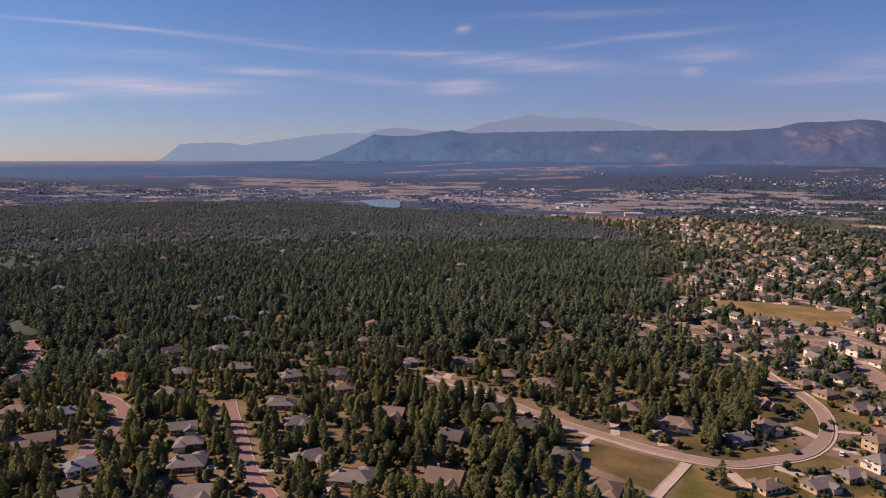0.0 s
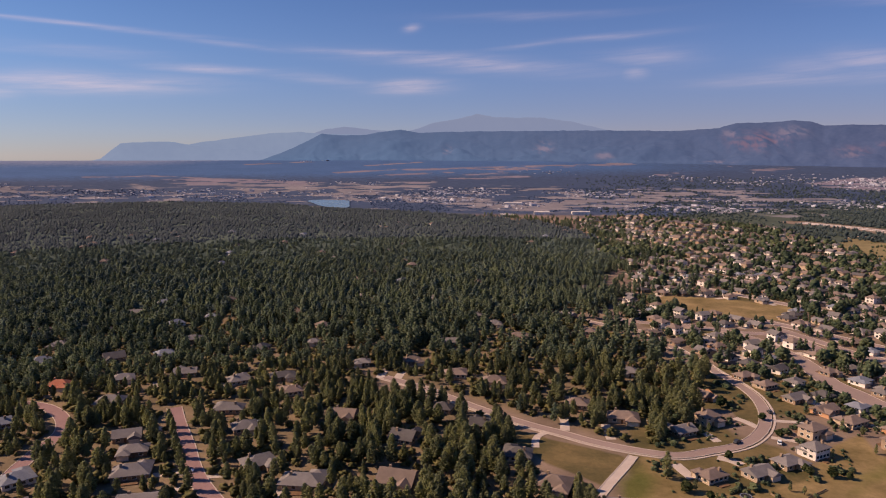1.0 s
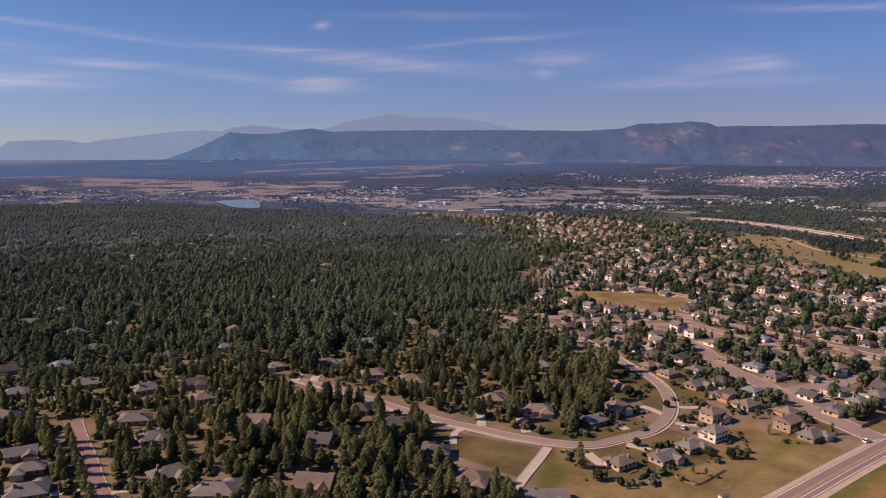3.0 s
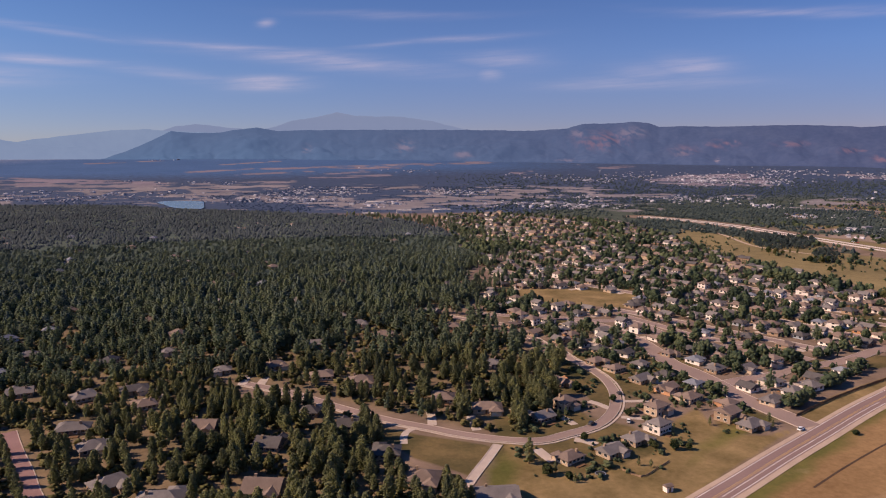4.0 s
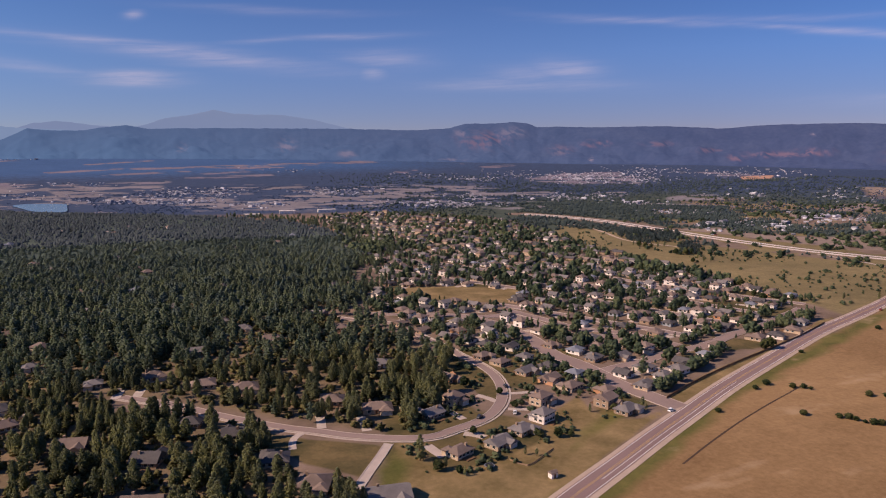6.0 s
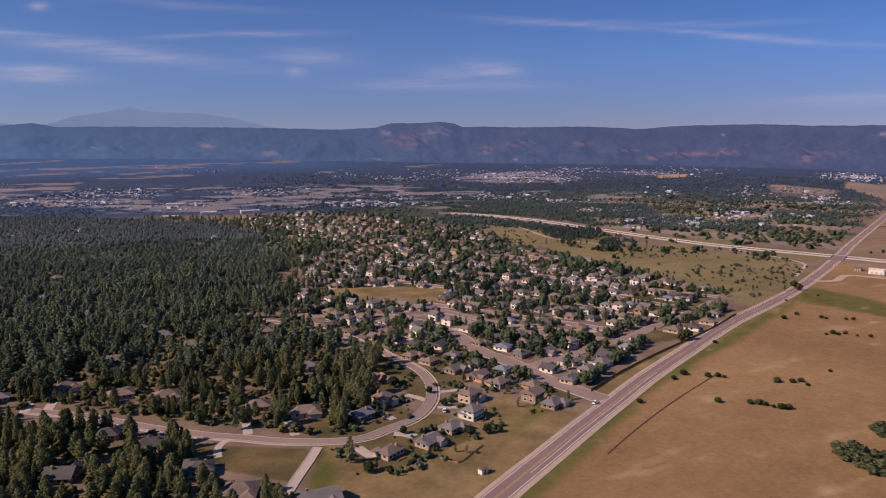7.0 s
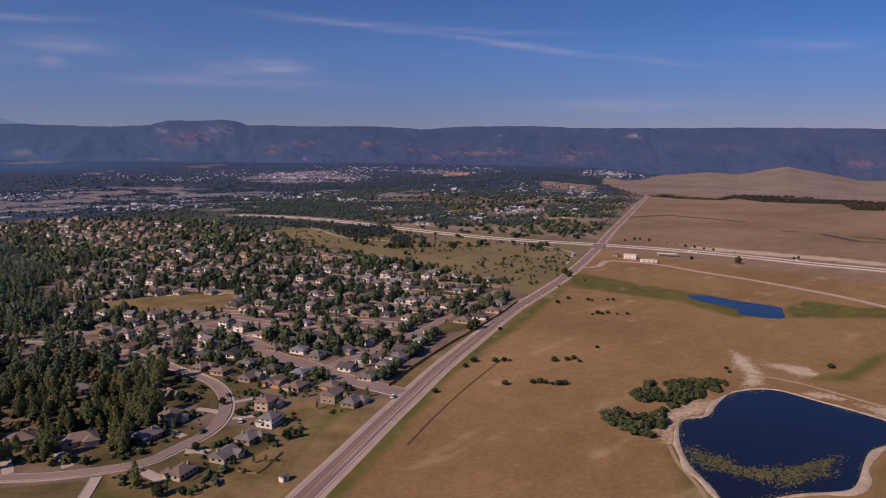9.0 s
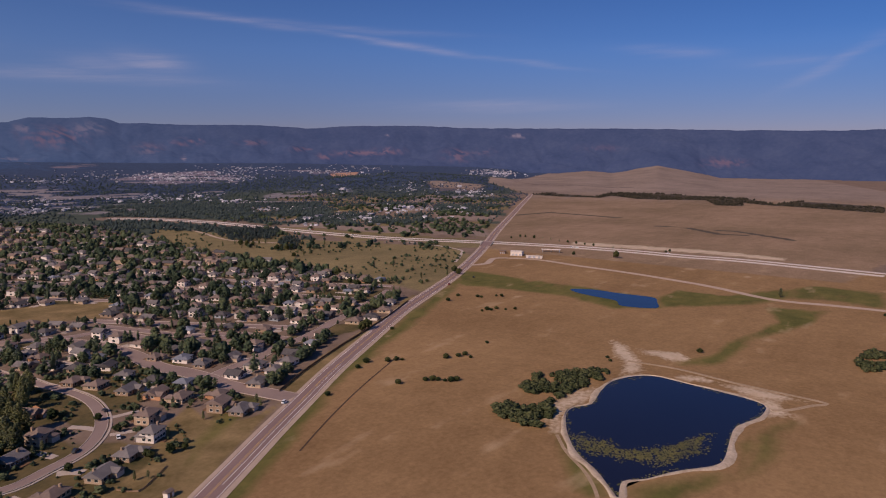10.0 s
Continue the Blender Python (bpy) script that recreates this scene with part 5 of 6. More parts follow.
def fill_suburb():
    """Houses on the plots that the rows leave free."""
    rng = random.Random(15)
    for _ in range(5000):
        x, y = polar(rng.uniform(-62, -12), rng.uniform(300, 800))
        at = np.array(x), np.array(y)
        if not inside(*at, SUBURB) or inside(*at, MEADOW) or any(inside(*at, q) for q in LAWNS + [GOLD_PATCH]) or inside(*at, DRY_LAWN):
            continue
        if any(math.dist((x, y), q[:2]) < 15.5 for q in SUBURB_PLAN) or any(math.dist((x, y), q[:2]) < 17 for q in NEAR_HOUSES):
            continue
        if edge_distance(*at, HIGHWAY[::3]) < 28 or any(edge_distance(*at, r[::2] + [r[-1]]) < w / 2 + 5.5 for r, w in LOCAL_ROADS):
            continue
        SUBURB_PLAN.append((x, y, 22 + rng.choice((0, 90, 180, 270)) + rng.uniform(-12, 12)))


fill_suburb()
SUBURB_PLAN.sort(key=lambda q: math.hypot(q[0], q[1]))
KINDS = [(14, 11, 1, "grey", "beige"), (13, 12, 2, "brown", "white"), (15, 11, 1, "grey", "white"), (16, 11, 1, "brown", "tan"), (13, 10, 1, "dark", "blue"),
         (14, 11, 1, "dark", "white"), (12, 11, 2, "grey", "white"), (13, 10, 1, "brown", "orange"), (16, 12, 1, "dark", "tan"), (12, 10, 1, "blue", "white"), (15, 12, 1, "dark", "brown"), (14, 11, 1, "brown", "white")]


def place_suburb():
    rng = random.Random(9)
    protos = {}
    for i, (x, y, turn) in enumerate(SUBURB_PLAN[:230]):
        k = rng.randrange(len(KINDS))
        m = pose(x, y, 0, 0, 0, turn)
        if k not in protos:
            protos[k] = house(*KINDS[k], 200 + k, "houses of the suburb", detail=False)
            protos[k].matrix_world = m
        else:
            copy_thing(protos[k], m)
    rest = SUBURB_PLAN[230:]
    for wall, roof, sel in (("white", "grey", rest[0::3]), ("beige", "brown", rest[1::3]), ("tan", "dark", rest[2::3])):
        bw, br = bmesh.new(), bmesh.new()
        V1, V2 = [], []
        for x, y, turn in sel:
            n1, n2 = len(bw.verts), len(br.verts)
            w, d, h = rng.uniform(8.5, 12.5), rng.uniform(7.5, 9.5), rng.choice((2.7, 3.0, 4.8))
            box(bw, -w / 2, -d / 2, 0, w / 2, d / 2, h)
            roof_block(br, -w / 2, -d / 2, w / 2, d / 2, h, 0.5, rng.random() < 0.5)
            bw.verts.ensure_lookup_table(), br.verts.ensure_lookup_table()
            m = pose(x, y, 0, 0, 0, turn)
            for b, n in ((bw, n1), (br, n2)):
                for v in b.verts[n:]:
                    v.co = m @ v.co
        root = tagged(new("far_houses"), "distant suburban houses in packed rows", "houses", kind="stuff")
        part("house_walls", bw, WALLS[wall], root)
        part("house_roofs", br, ROOFS[roof], root)


place_suburb()


def suburb_drives():
    """A pale slab from each garage towards the street."""
    bm = bmesh.new()
    for i, (x, y, turn) in enumerate(SUBURB_PLAN[:420]):
        n = len(bm.verts)
        side = 2.4 if i % 2 else -2.4
        box(bm, side - 2.6, -13.5, -0.2, side + 2.6, -5.2, 0.125)
        bm.verts.ensure_lookup_table()
        m = pose(x, y, 0, 0, 0, turn)
        for v in bm.verts[n:]:
            v.co = m @ v.co
    root = tagged(new("driveways"), "pale concrete driveways before suburban garages", "driveways", kind="stuff")
    part("slabs", bm, M_CONCRETE, root)


suburb_drives()


WOOD_HOUSES = []


def place_wood_houses():
    """Houses glimpsed in small clearings of the forest."""
    rng = random.Random(21)
    while len(WOOD_HOUSES) < 70:
        az, r = rng.uniform(-16, 33), 460 + 900 * rng.random() ** 1.4
        x, y = polar(az, r)
        if inside(np.array(x), np.array(y), WOODS) and all(math.dist((x, y), q[:2]) > 30 for q in NEAR_HOUSES + WOOD_HOUSES):
            WOOD_HOUSES.append((x, y, rng.uniform(0, 360)))
    protos = []
    for i, (x, y, turn) in enumerate(WOOD_HOUSES):
        m = pose(x, y, 0, 0, 0, turn)
        if i < 6:
            protos.append(house(17, 12, 1 + i % 2, ("grey", "brown", "dark", "blue", "grey", "brown")[i], ("tan", "white", "beige", "white", "brown", "beige")[i], 300 + i, "houses in forest clearings", detail=False))
            protos[-1].matrix_world = m
        else:
            copy_thing(protos[i % 6], m)


place_wood_houses()


def far_buildings():
    """Pale houses and sheds of the towns across the valley."""
    rng = random.Random(33)
    towns = [(20.3, 2461, 8.4, 159, 90), (29.9, 2550, 2.8, 134, 30), (4, 2787, 3.7, 83, 20), (-5.4, 2364, 3.3, 165, 110), (-3, 2060, 3.7, 132, 55), (-10, 1870, 2.8, 107, 25), (8.5, 2908, 1.9, 61, 8), (-16.1, 2335, 2.8, 140, 60), (-22.8, 1871, 4.7, 121, 60), (-23.5, 3144, 3.7, 137, 30), (-27.7, 2967, 1.9, 158, 35), (-30.1, 3309, 2.3, 288, 30), (-27.4, 2145, 2.8, 123, 30), (-26.7, 1808, 3.7, 73, 30), (-12.6, 3390, 2.8, 181, 15), (-37.3, 3206, 4.7, 349, 160), (-41.9, 3701, 2.8, 272, 55), (-47.4, 3539, 2.3, 214, 60)]
    towns += [(-50.9, 3868, 2.3, 281, 30), (-36.1, 2136, 2.8, 136, 40), (-40.4, 1956, 2.8, 90, 20), (-44.1, 1659, 2.8, 63, 30), (-51, 3123, 1.4, 178, 12), (6.7, 4110, 1.4, 39, 8), (-41.2, 3049, 2.8, 255, 40), (-48.8, 2193, 2.8, 96, 15), (-55.2, 3306, 1.9, 184, 12), (-34.9, 2147, 3.7, 130, 25), (-53.5, 1654, 2.6, 120, 26), (-54.9, 2226, 2.2, 150, 30), (-59.9, 2142, 1.6, 110, 26), (-61.6, 3720, 2.0, 330, 130), (-50.5, 1450, 3, 120, 26), (-46.5, 1330, 2.5, 90, 16), (-57.5, 1560, 2, 120, 22), (-36.5, 3120, 3.4, 260, 120), (12, 2300, 9, 160, 90), (-1.5, 2120, 5, 110, 60)]
    groups = {"white": bmesh.new(), "beige": bmesh.new(), "blue": bmesh.new()}
    for az0, r0, sa, sr, count in towns:
        for _ in range(int(count * 1.5)):
            x, y = polar(rng.gauss(az0, sa * 0.55), r0 + rng.gauss(0, sr * 0.55))
            if inside(np.array(x), np.array(y), WOODS) or inside(np.array(x), np.array(y), LAKE) or math.hypot(x, y) < (1600 if az0 > -45 else 1150) or edge_distance(np.array(x), np.array(y), INTERSTATE[::3]) < 60 or edge_distance(np.array(x), np.array(y), HIGHWAY[::3]) < 50:
                continue
            b = groups[rng.choice(("white", "white", "beige", "beige", "blue"))]
            n = len(b.verts)
            w, d, h = rng.uniform(4.5, 8), rng.uniform(4, 5.5), rng.choice((1.6, 2.2))
            if rng.random() < 0.06:
                w, d, h = w * 2.4, d * 2, 4.5
            roof_block(b, -w / 2, -d / 2, w / 2, d / 2, h, 0.22, False, 0.3)
            box(b, -w / 2, -d / 2, -1, w / 2, d / 2, h)
            b.verts.ensure_lookup_table()
            m = pose(x, y, float(rise(np.array(x), np.array(y))), 0, 0, rng.uniform(0, 180))
            for v in b.verts[n:]:
                v.co = m @ v.co
    for wall, b in groups.items():
        root = tagged(new("town_buildings"), "tiny pale buildings of the towns across the valley", "buildings", kind="stuff")
        part("building_blocks", b, M_FAR_BUILDING, root)


far_buildings()


# ---------------------------------------------------------------- where trees stand
def clear_of_things(px, py, gap=0.0):
    ok = np.ones(len(px), bool)
    for line, w in LOCAL_ROADS:
        ok &= edge_distance(px, py, line[::3] + [line[-1]]) > w / 2 + 3.5 + gap
    ok &= edge_distance(px, py, HIGHWAY[::3]) > 15
    ok &= edge_distance(px, py, INTERSTATE[::3]) > 24
    for q in NEAR_HOUSES:
        c, s = math.cos(radians(q[4])), math.sin(radians(q[4]))
        a, b = (px - q[0]) * c + (py - q[1]) * s, -(px - q[0]) * s + (py - q[1]) * c
        ok &= (np.abs(a) > q[2] * 0.33 + 2) | (np.abs(b) > q[3] * 0.55 + 2.5)
        r = math.hypot(q[0], q[1])
        ok &= np.hypot(px - q[0] * (1 - 7 / r), py - q[1] * (1 - 7 / r)) > 8
    for q in SUBURB_PLAN + WOOD_HOUSES:
        if math.hypot(q[0], q[1]) < 1100:
            ok &= np.hypot(px - q[0], py - q[1]) > 7.5
    for q in LAWNS + [DRY_LAWN, GOLD_PATCH, POND, SMALL_POND]:
        ok &= ~inside(px, py, q)
    return ok


def sown(count, r0, r1, a0, a1, seed):
    rng = np.random.RandomState(seed)
    r = np.sqrt(rng.uniform(r0 * r0, r1 * r1, count))
    a = np.radians(rng.uniform(a0, a1, count))
    return -r * np.sin(a), r * np.cos(a), rng


BACK_FENCE = [(260, 274), (297, 289), (342, 304), (380, 315), (436, 332), (491, 352)]


def plant():
    pines_near = [crown("pine", 130, s, True) for s in range(12)]
    pines_mid = [crown("pine", 18, s + 20, True) for s in range(10)]
    pines_far = [crown("pine", 12, s + 40) for s in range(8)]
    leafy = [crown("leaf", 34, s + 60, True) for s in range(6)]
    leafy_far = [crown("leaf", 11, s + 80) for s in range(6)]
    dots = [simple_tree(s) for s in range(6)]
    # woods: closed far off, with gaps and houses near by
    x, y, rng = sown(21000, 225, 900, -34, 40, 1)
    x2, y2, rng = sown(54000, 900, 2100, -34, 40, 101)
    x, y = np.concatenate([x, x2]), np.concatenate([y, y2])
    r, az = np.hypot(x, y), np.degrees(np.arctan2(-x, y))
    keep = inside(x, y, WOODS)
    patch = fractal(x, y, 45, 51)
    open_part = np.clip((520 - r) / 160, 0, 1) * np.clip((az + 2) / 10, 0, 1)
    keep &= rng.rand(len(x)) < np.where(patch > 0.42, 0.95, 0.5) * (1 - 0.05 * open_part) * np.where(inside(x, y, CURVE_ROAD), 0.62, 1) * np.where(r < 480, 0.85, 1)
    keep &= clear_of_things(x, y)
    x, y, r = x[keep], y[keep], r[keep]
    h = (6 + 8 * rng.rand(len(x))) * (0.7 + 0.6 * fractal(x, y, 80, 61))
    h *= 1 - 0.22 * np.clip((560 - r) / 120, 0, 1) * np.clip((np.degrees(np.arctan2(-x, y)) + 2) / 10, 0, 1)
    far = np.clip((r - 550) / 400, 0, 1)
    h = h * (1 - 0.75 * far) + 0.75 * far * (6.2 + 1.6 * rng.rand(len(x)))
    w = 0.95 + 0.45 * rng.rand(len(x)) + 0.5 * far
    spots = np.stack([x, y, h, w], 1)
    order = np.argsort(r)
    spots, r = spots[order], r[order]
    trunks = trunk(3)
    row = [(px, py, 9.5 + i % 3, 1.0) for i, (px, py) in enumerate([(-109, 330), (-106, 322), (-102, 313), (-98, 303), (-95, 294), (-90, 283), (-86, 273), (-81, 263)])]
    near = row + list(spots[:260])
    trunk_me = bpy.data.meshes.new("trunk")
    trunk_me.from_pydata(trunks[0], [], trunks[1])
    trunk_me.materials.append(M_BARK)
    crowns = []
    for v, f in pines_near:
        me = bpy.data.meshes.new("crown")
        me.from_pydata(v.tolist(), [], f.tolist())
        me.materials.append(M_PINE_OBJ)
        me.shade_smooth()
        crowns.append(me)
    for i, (px, py, ph, pw) in enumerate(near):
        root = tagged(new("pine_tree"), "dark green ponderosa pine with a ragged crown", "tree", "pines near the houses")
        root.matrix_world = Matrix.LocRotScale((px, py, 0), Euler((0, 0, i * 2.1)), (ph * pw, ph * pw, ph))
        new("trunk", trunk_me).parent = root
        new("crown", crowns[i % len(crowns)]).parent = root
    rest, rr = spots[260:], r[260:]
    a = rest[rr < 430]
    scatter("pine_wood", a, pines_near, M_PINE, "dense dark green pine wood", "trees", 2)
    # with distance more pines take the needle colours with painted haze
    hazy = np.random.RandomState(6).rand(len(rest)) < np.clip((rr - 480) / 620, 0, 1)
    for k, (name, lo, hi, shapes, words) in enumerate((("pine_forest", 430, 800, pines_mid, "dense dark green pine forest"),
                                                       ("pine_forest_far", 800, 1080, pines_far, "dense dark green pine forest stretching away"),
                                                       ("pine_forest_horizon", 1080, 9999, [simple_tree(s + 160) for s in range(8)], "dense pine forest at the edge of the plateau"))):
        here = (rr >= lo) & (rr < hi)
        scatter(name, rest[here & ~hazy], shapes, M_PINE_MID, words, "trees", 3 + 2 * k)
        scatter(name, rest[here & hazy], shapes, M_PINE_FAR if k < 2 else M_PINE_HAZE, words, "trees", 4 + 2 * k)
    # the lower layer of the closed forest: young trees and branches that fill the gaps
    az, rr = np.arange(-34, 40, 0.35), 570 * 1.0105 ** np.arange(0, 126)
    a, rr = np.meshgrid(np.radians(az), rr)
    x, y = -rr * np.sin(a), rr * np.cos(a)
    rng = np.random.RandomState(29)
    x, y = x + rng.uniform(-1.2, 1.2, x.shape), y + rng.uniform(-1.2, 1.2, x.shape)
    z = rise(x, y) + 2.2 + 2.4 * fractal(x, y, 14, 33) + rng.uniform(-0.9, 0.9, x.shape)
    ok = inside(x, y, WOODS) & (edge_distance(x, y, WOODS + WOODS[:1]) > 12)
    for q in WOOD_HOUSES + NEAR_HOUSES:
        ok &= np.hypot(x - q[0], y - q[1]) > 15
    idx = np.arange(x.size).reshape(x.shape)
    whole = ok[:-1, :-1] & ok[:-1, 1:] & ok[1:, 1:] & ok[1:, :-1]
    faces = np.stack([idx[:-1, :-1], idx[1:, :-1], idx[1:, 1:], idx[:-1, 1:]], -1)[whole]
    low = mesh_object("forest_understorey", np.stack([x, y, z], -1).reshape(-1, 3).tolist(), faces.tolist(), M_PINE_FAR, smooth=True)
    low.data.attributes.new("tint", "FLOAT", "POINT").data.foreach_set("value", (1.3 * (fractal(x, y, 170, 97) - 0.5) + 0.35).astype(np.float32).ravel())
    tagged(low, "closed green understorey between the pines", "trees", kind="stuff")
    # undergrowth between the near pines
    x, y, rng = sown(6500, 225, 560, -34, 40, 37)
    keep = inside(x, y, WOODS) & clear_of_things(x, y, -2)
    scatter("undergrowth", np.stack([x[keep], y[keep], 1.2 + 2.2 * rng.rand(keep.sum()), 1.2 + 0.6 * rng.rand(keep.sum())], 1), [crown("leaf", 9, s + 210) for s in range(5)], M_UNDER, "olive-green undergrowth between the pines", "shrubs", 38)
    # pines straggling from the forest into the suburb
    x, y, rng = sown(12000, 330, 1500, -45, -2, 17)
    gap = edge_distance(x, y, WOODS + WOODS[:1])
    keep = ~inside(x, y, WOODS) & ~inside(x, y, YARDS) & ~inside(x, y, MEADOW) & ~inside(x, y, FIELD) & (rng.rand(len(x)) < 0.8 * np.exp(-gap / 45)) & clear_of_things(x, y, -1)
    scatter("straggling_pines", np.stack([x[keep], y[keep], 7 + 6 * rng.rand(keep.sum()), 0.85 + 0.3 * rng.rand(keep.sum())], 1), pines_mid, M_PINE_MID, "pines straggling between suburban houses", "trees", 18)
    # garden trees of the suburb
    x, y, rng = sown(80000, 300, 1750, -75, 5, 7)
    keep = inside(x, y, SUBURB) & clear_of_things(x, y, -1) & (rng.rand(len(x)) < 0.9)
    x, y = x[keep], y[keep]
    r = np.hypot(x, y)
    grove = np.clip((fractal(x, y, 70, 67) - 0.4) * 4, 0, 1)
    thin = rng.rand(len(x)) < (0.48 + 0.52 * grove) * (1 - 0.55 * np.clip((r - 950) / 200, 0, 1))
    x, y, r, grove = x[thin], y[thin], r[thin], grove[thin]
    spots = np.stack([x, y, (3.2 + 5 * rng.rand(len(x)) ** 1.3) * (0.85 + 0.4 * grove), 0.72 + 0.4 * rng.rand(len(x))], 1)
    scatter("garden_trees", spots[r < 750], leafy[:4] + pines_mid[:6], M_LEAF, "mixed garden trees between suburban houses", "trees", 8)
    scatter("garden_trees_far", spots[r >= 750], leafy_far + pines_far[:4], M_LEAF, "mixed garden trees between distant houses", "trees", 9)
    # trees along the back fence by the highway
    x, y, rng = sown(9000, 300, 800, -66, -40, 27)
    keep = inside(x, y, SUBURB) & (edge_distance(x, y, BACK_FENCE) < 15) & (edge_distance(x, y, BACK_FENCE) > 2) & clear_of_things(x, y, -1)
    scatter("fence_trees", np.stack([x[keep], y[keep], 3.5 + 4.5 * rng.rand(keep.sum()), 0.8 + 0.4 * rng.rand(keep.sum())], 1), leafy, M_LEAF, "dark trees in a row along the back fence", "trees", 28)
    # valley beyond
    x, y, rng = sown(22000, 1650, 2600, -74, 36, 13)
    keep = (rng.rand(len(x)) < valley_woods(x, y)) & (far_field_weight(x, y) < 0.35) & ~inside(x, y, SUBURB) & ~inside(x, y, LAKE) & ~inside(x, y, PLAIN) & (~inside(x, y, WOODS) | (np.hypot(x, y) > 2100)) & (edge_distance(x, y, LAKE + LAKE[:1]) > 60)
    x, y = x[keep], y[keep]
    spots = np.stack([x, y, 1.4 + 1.5 * rng.rand(len(x)), 2.8 + 2.2 * rng.rand(len(x))], 1)
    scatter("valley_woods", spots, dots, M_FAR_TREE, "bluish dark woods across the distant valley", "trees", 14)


plant()



# ---------------------------------------------------------------- shrubs, thickets, single trees
def single_plants():
    shrubs = [(316, 265), (328, 268), (337, 258), (342, 255), (344, 252), (306, 227), (319, 217), (322, 214), (323, 211), (324, 207), (326, 204), (329, 202), (363, 231), (370, 226), (375, 224), (372, 218), (270, 248), (408, 226), (464, 97), (419, 144), (413, 140), (652, -5), (403, 304), (511, 323), (533, 326), (539, 309), (539, 305), (551, 296), (554, 292), (491, 277), (498, 276), (498, 272), (505, 271), (506, 263), (512, 257), (347, 324)]
    trees = [(659, 690), (679, 703), (667, 680), (680, 683), (653, 646), (643, 626), (656, 627), (628, 628), (679, 759), (665, 756), (668, 772), (685, 753), (700, 756), (737, 676), (556, 492), (529, 452), (516, 431), (494, 405), (567, 524), (618, 392), (591, 407), (641, 397), (632, 386), (393, 320), (387, 320), (573, 578), (643, 780), (671, 788), (951, 486), (972, 481), (976, 474), (970, 456), (971, 442), (965, 426), (953, 407), (947, 391), (942, 376), (937, 361), (932, 346), (918, 325), (918, 313), (919, 301), (924, 243), (932, 240), (834, 336), (840, 282), (686, 76), (943, 526), (934, 540)]
    leafy, bush, pine = [crown("leaf", 60, s + 100) for s in range(4)], [crown("leaf", 80, s + 110) for s in range(3)], [crown("pine", 70, s + 120) for s in range(3)]

    def meshes(shapes, mat):
        out = []
        for v, f in shapes:
            me = bpy.data.meshes.new("crown")
            me.from_pydata(v.tolist(), [], f.tolist())
            me.materials.append(mat)
            me.shade_smooth()
            out.append(me)
        return out

    leaf_me, bush_me, pine_me = meshes(leafy, M_LEAF_OBJ), meshes(bush, M_LEAF_OBJ), meshes(pine, M_PINE_OBJ)
    tv, tf = trunk(5)
    trunk_me = bpy.data.meshes.new("trunk")
    trunk_me.from_pydata(tv, [], tf)
    trunk_me.materials.append(M_BARK)
    rng = random.Random(17)
    for i, (x, y) in enumerate(shrubs):
        root = tagged(new("shrub"), "low dark green scrub oak standing in dry grass", "shrub", "shrubs in the field")
        h = rng.uniform(1.8, 3.6)
        root.matrix_world = Matrix.LocRotScale((x, y, -h * 0.12), Euler((0, 0, rng.uniform(0, 6))), (h * 1.5, h * 1.4, h))
        new("crown", bush_me[i % 3]).parent = root
        new("trunk", trunk_me).parent = root
    for i, (x, y) in enumerate(trees):
        h = rng.uniform(5, 9) if x < 850 else rng.uniform(2.6, 4.6)
        root = tagged(new("tree"), "small dark tree standing alone in the meadow", "tree", "single trees of the meadow")
        root.matrix_world = Matrix.LocRotScale((x, y, 0), Euler((0, 0, rng.uniform(0, 6))), (h * 1.05, h * 1.05, h))
        new("crown", (leaf_me + pine_me)[i % 7]).parent = root
        new("trunk", trunk_me).parent = root


M_BELT = material("brown scrub", [(0.034, 0.032, 0.024), (0.05, 0.045, 0.033), (0.07, 0.06, 0.042)], 0.85, 0.01, 0.2, per_island=0.3, spec=0.1, leaf=0.3)
M_SCRUB = material("dark scrub leaves", [(0.057, 0.07, 0.033), (0.1, 0.112, 0.053), (0.163, 0.158, 0.075)], 0.8, 0.05, 0.7, per_island=0.3, tint=0.3, spec=0.15, leaf=0.35)
M_LEAF_OBJ = material("scrub oak leaves", [(0.02, 0.032, 0.012), (0.042, 0.055, 0.02), (0.08, 0.08, 0.03)], 0.75, 0.05, 0.7, per_island=0.3, per_object=0.3, spec=0.2, leaf=0.3)
single_plants()


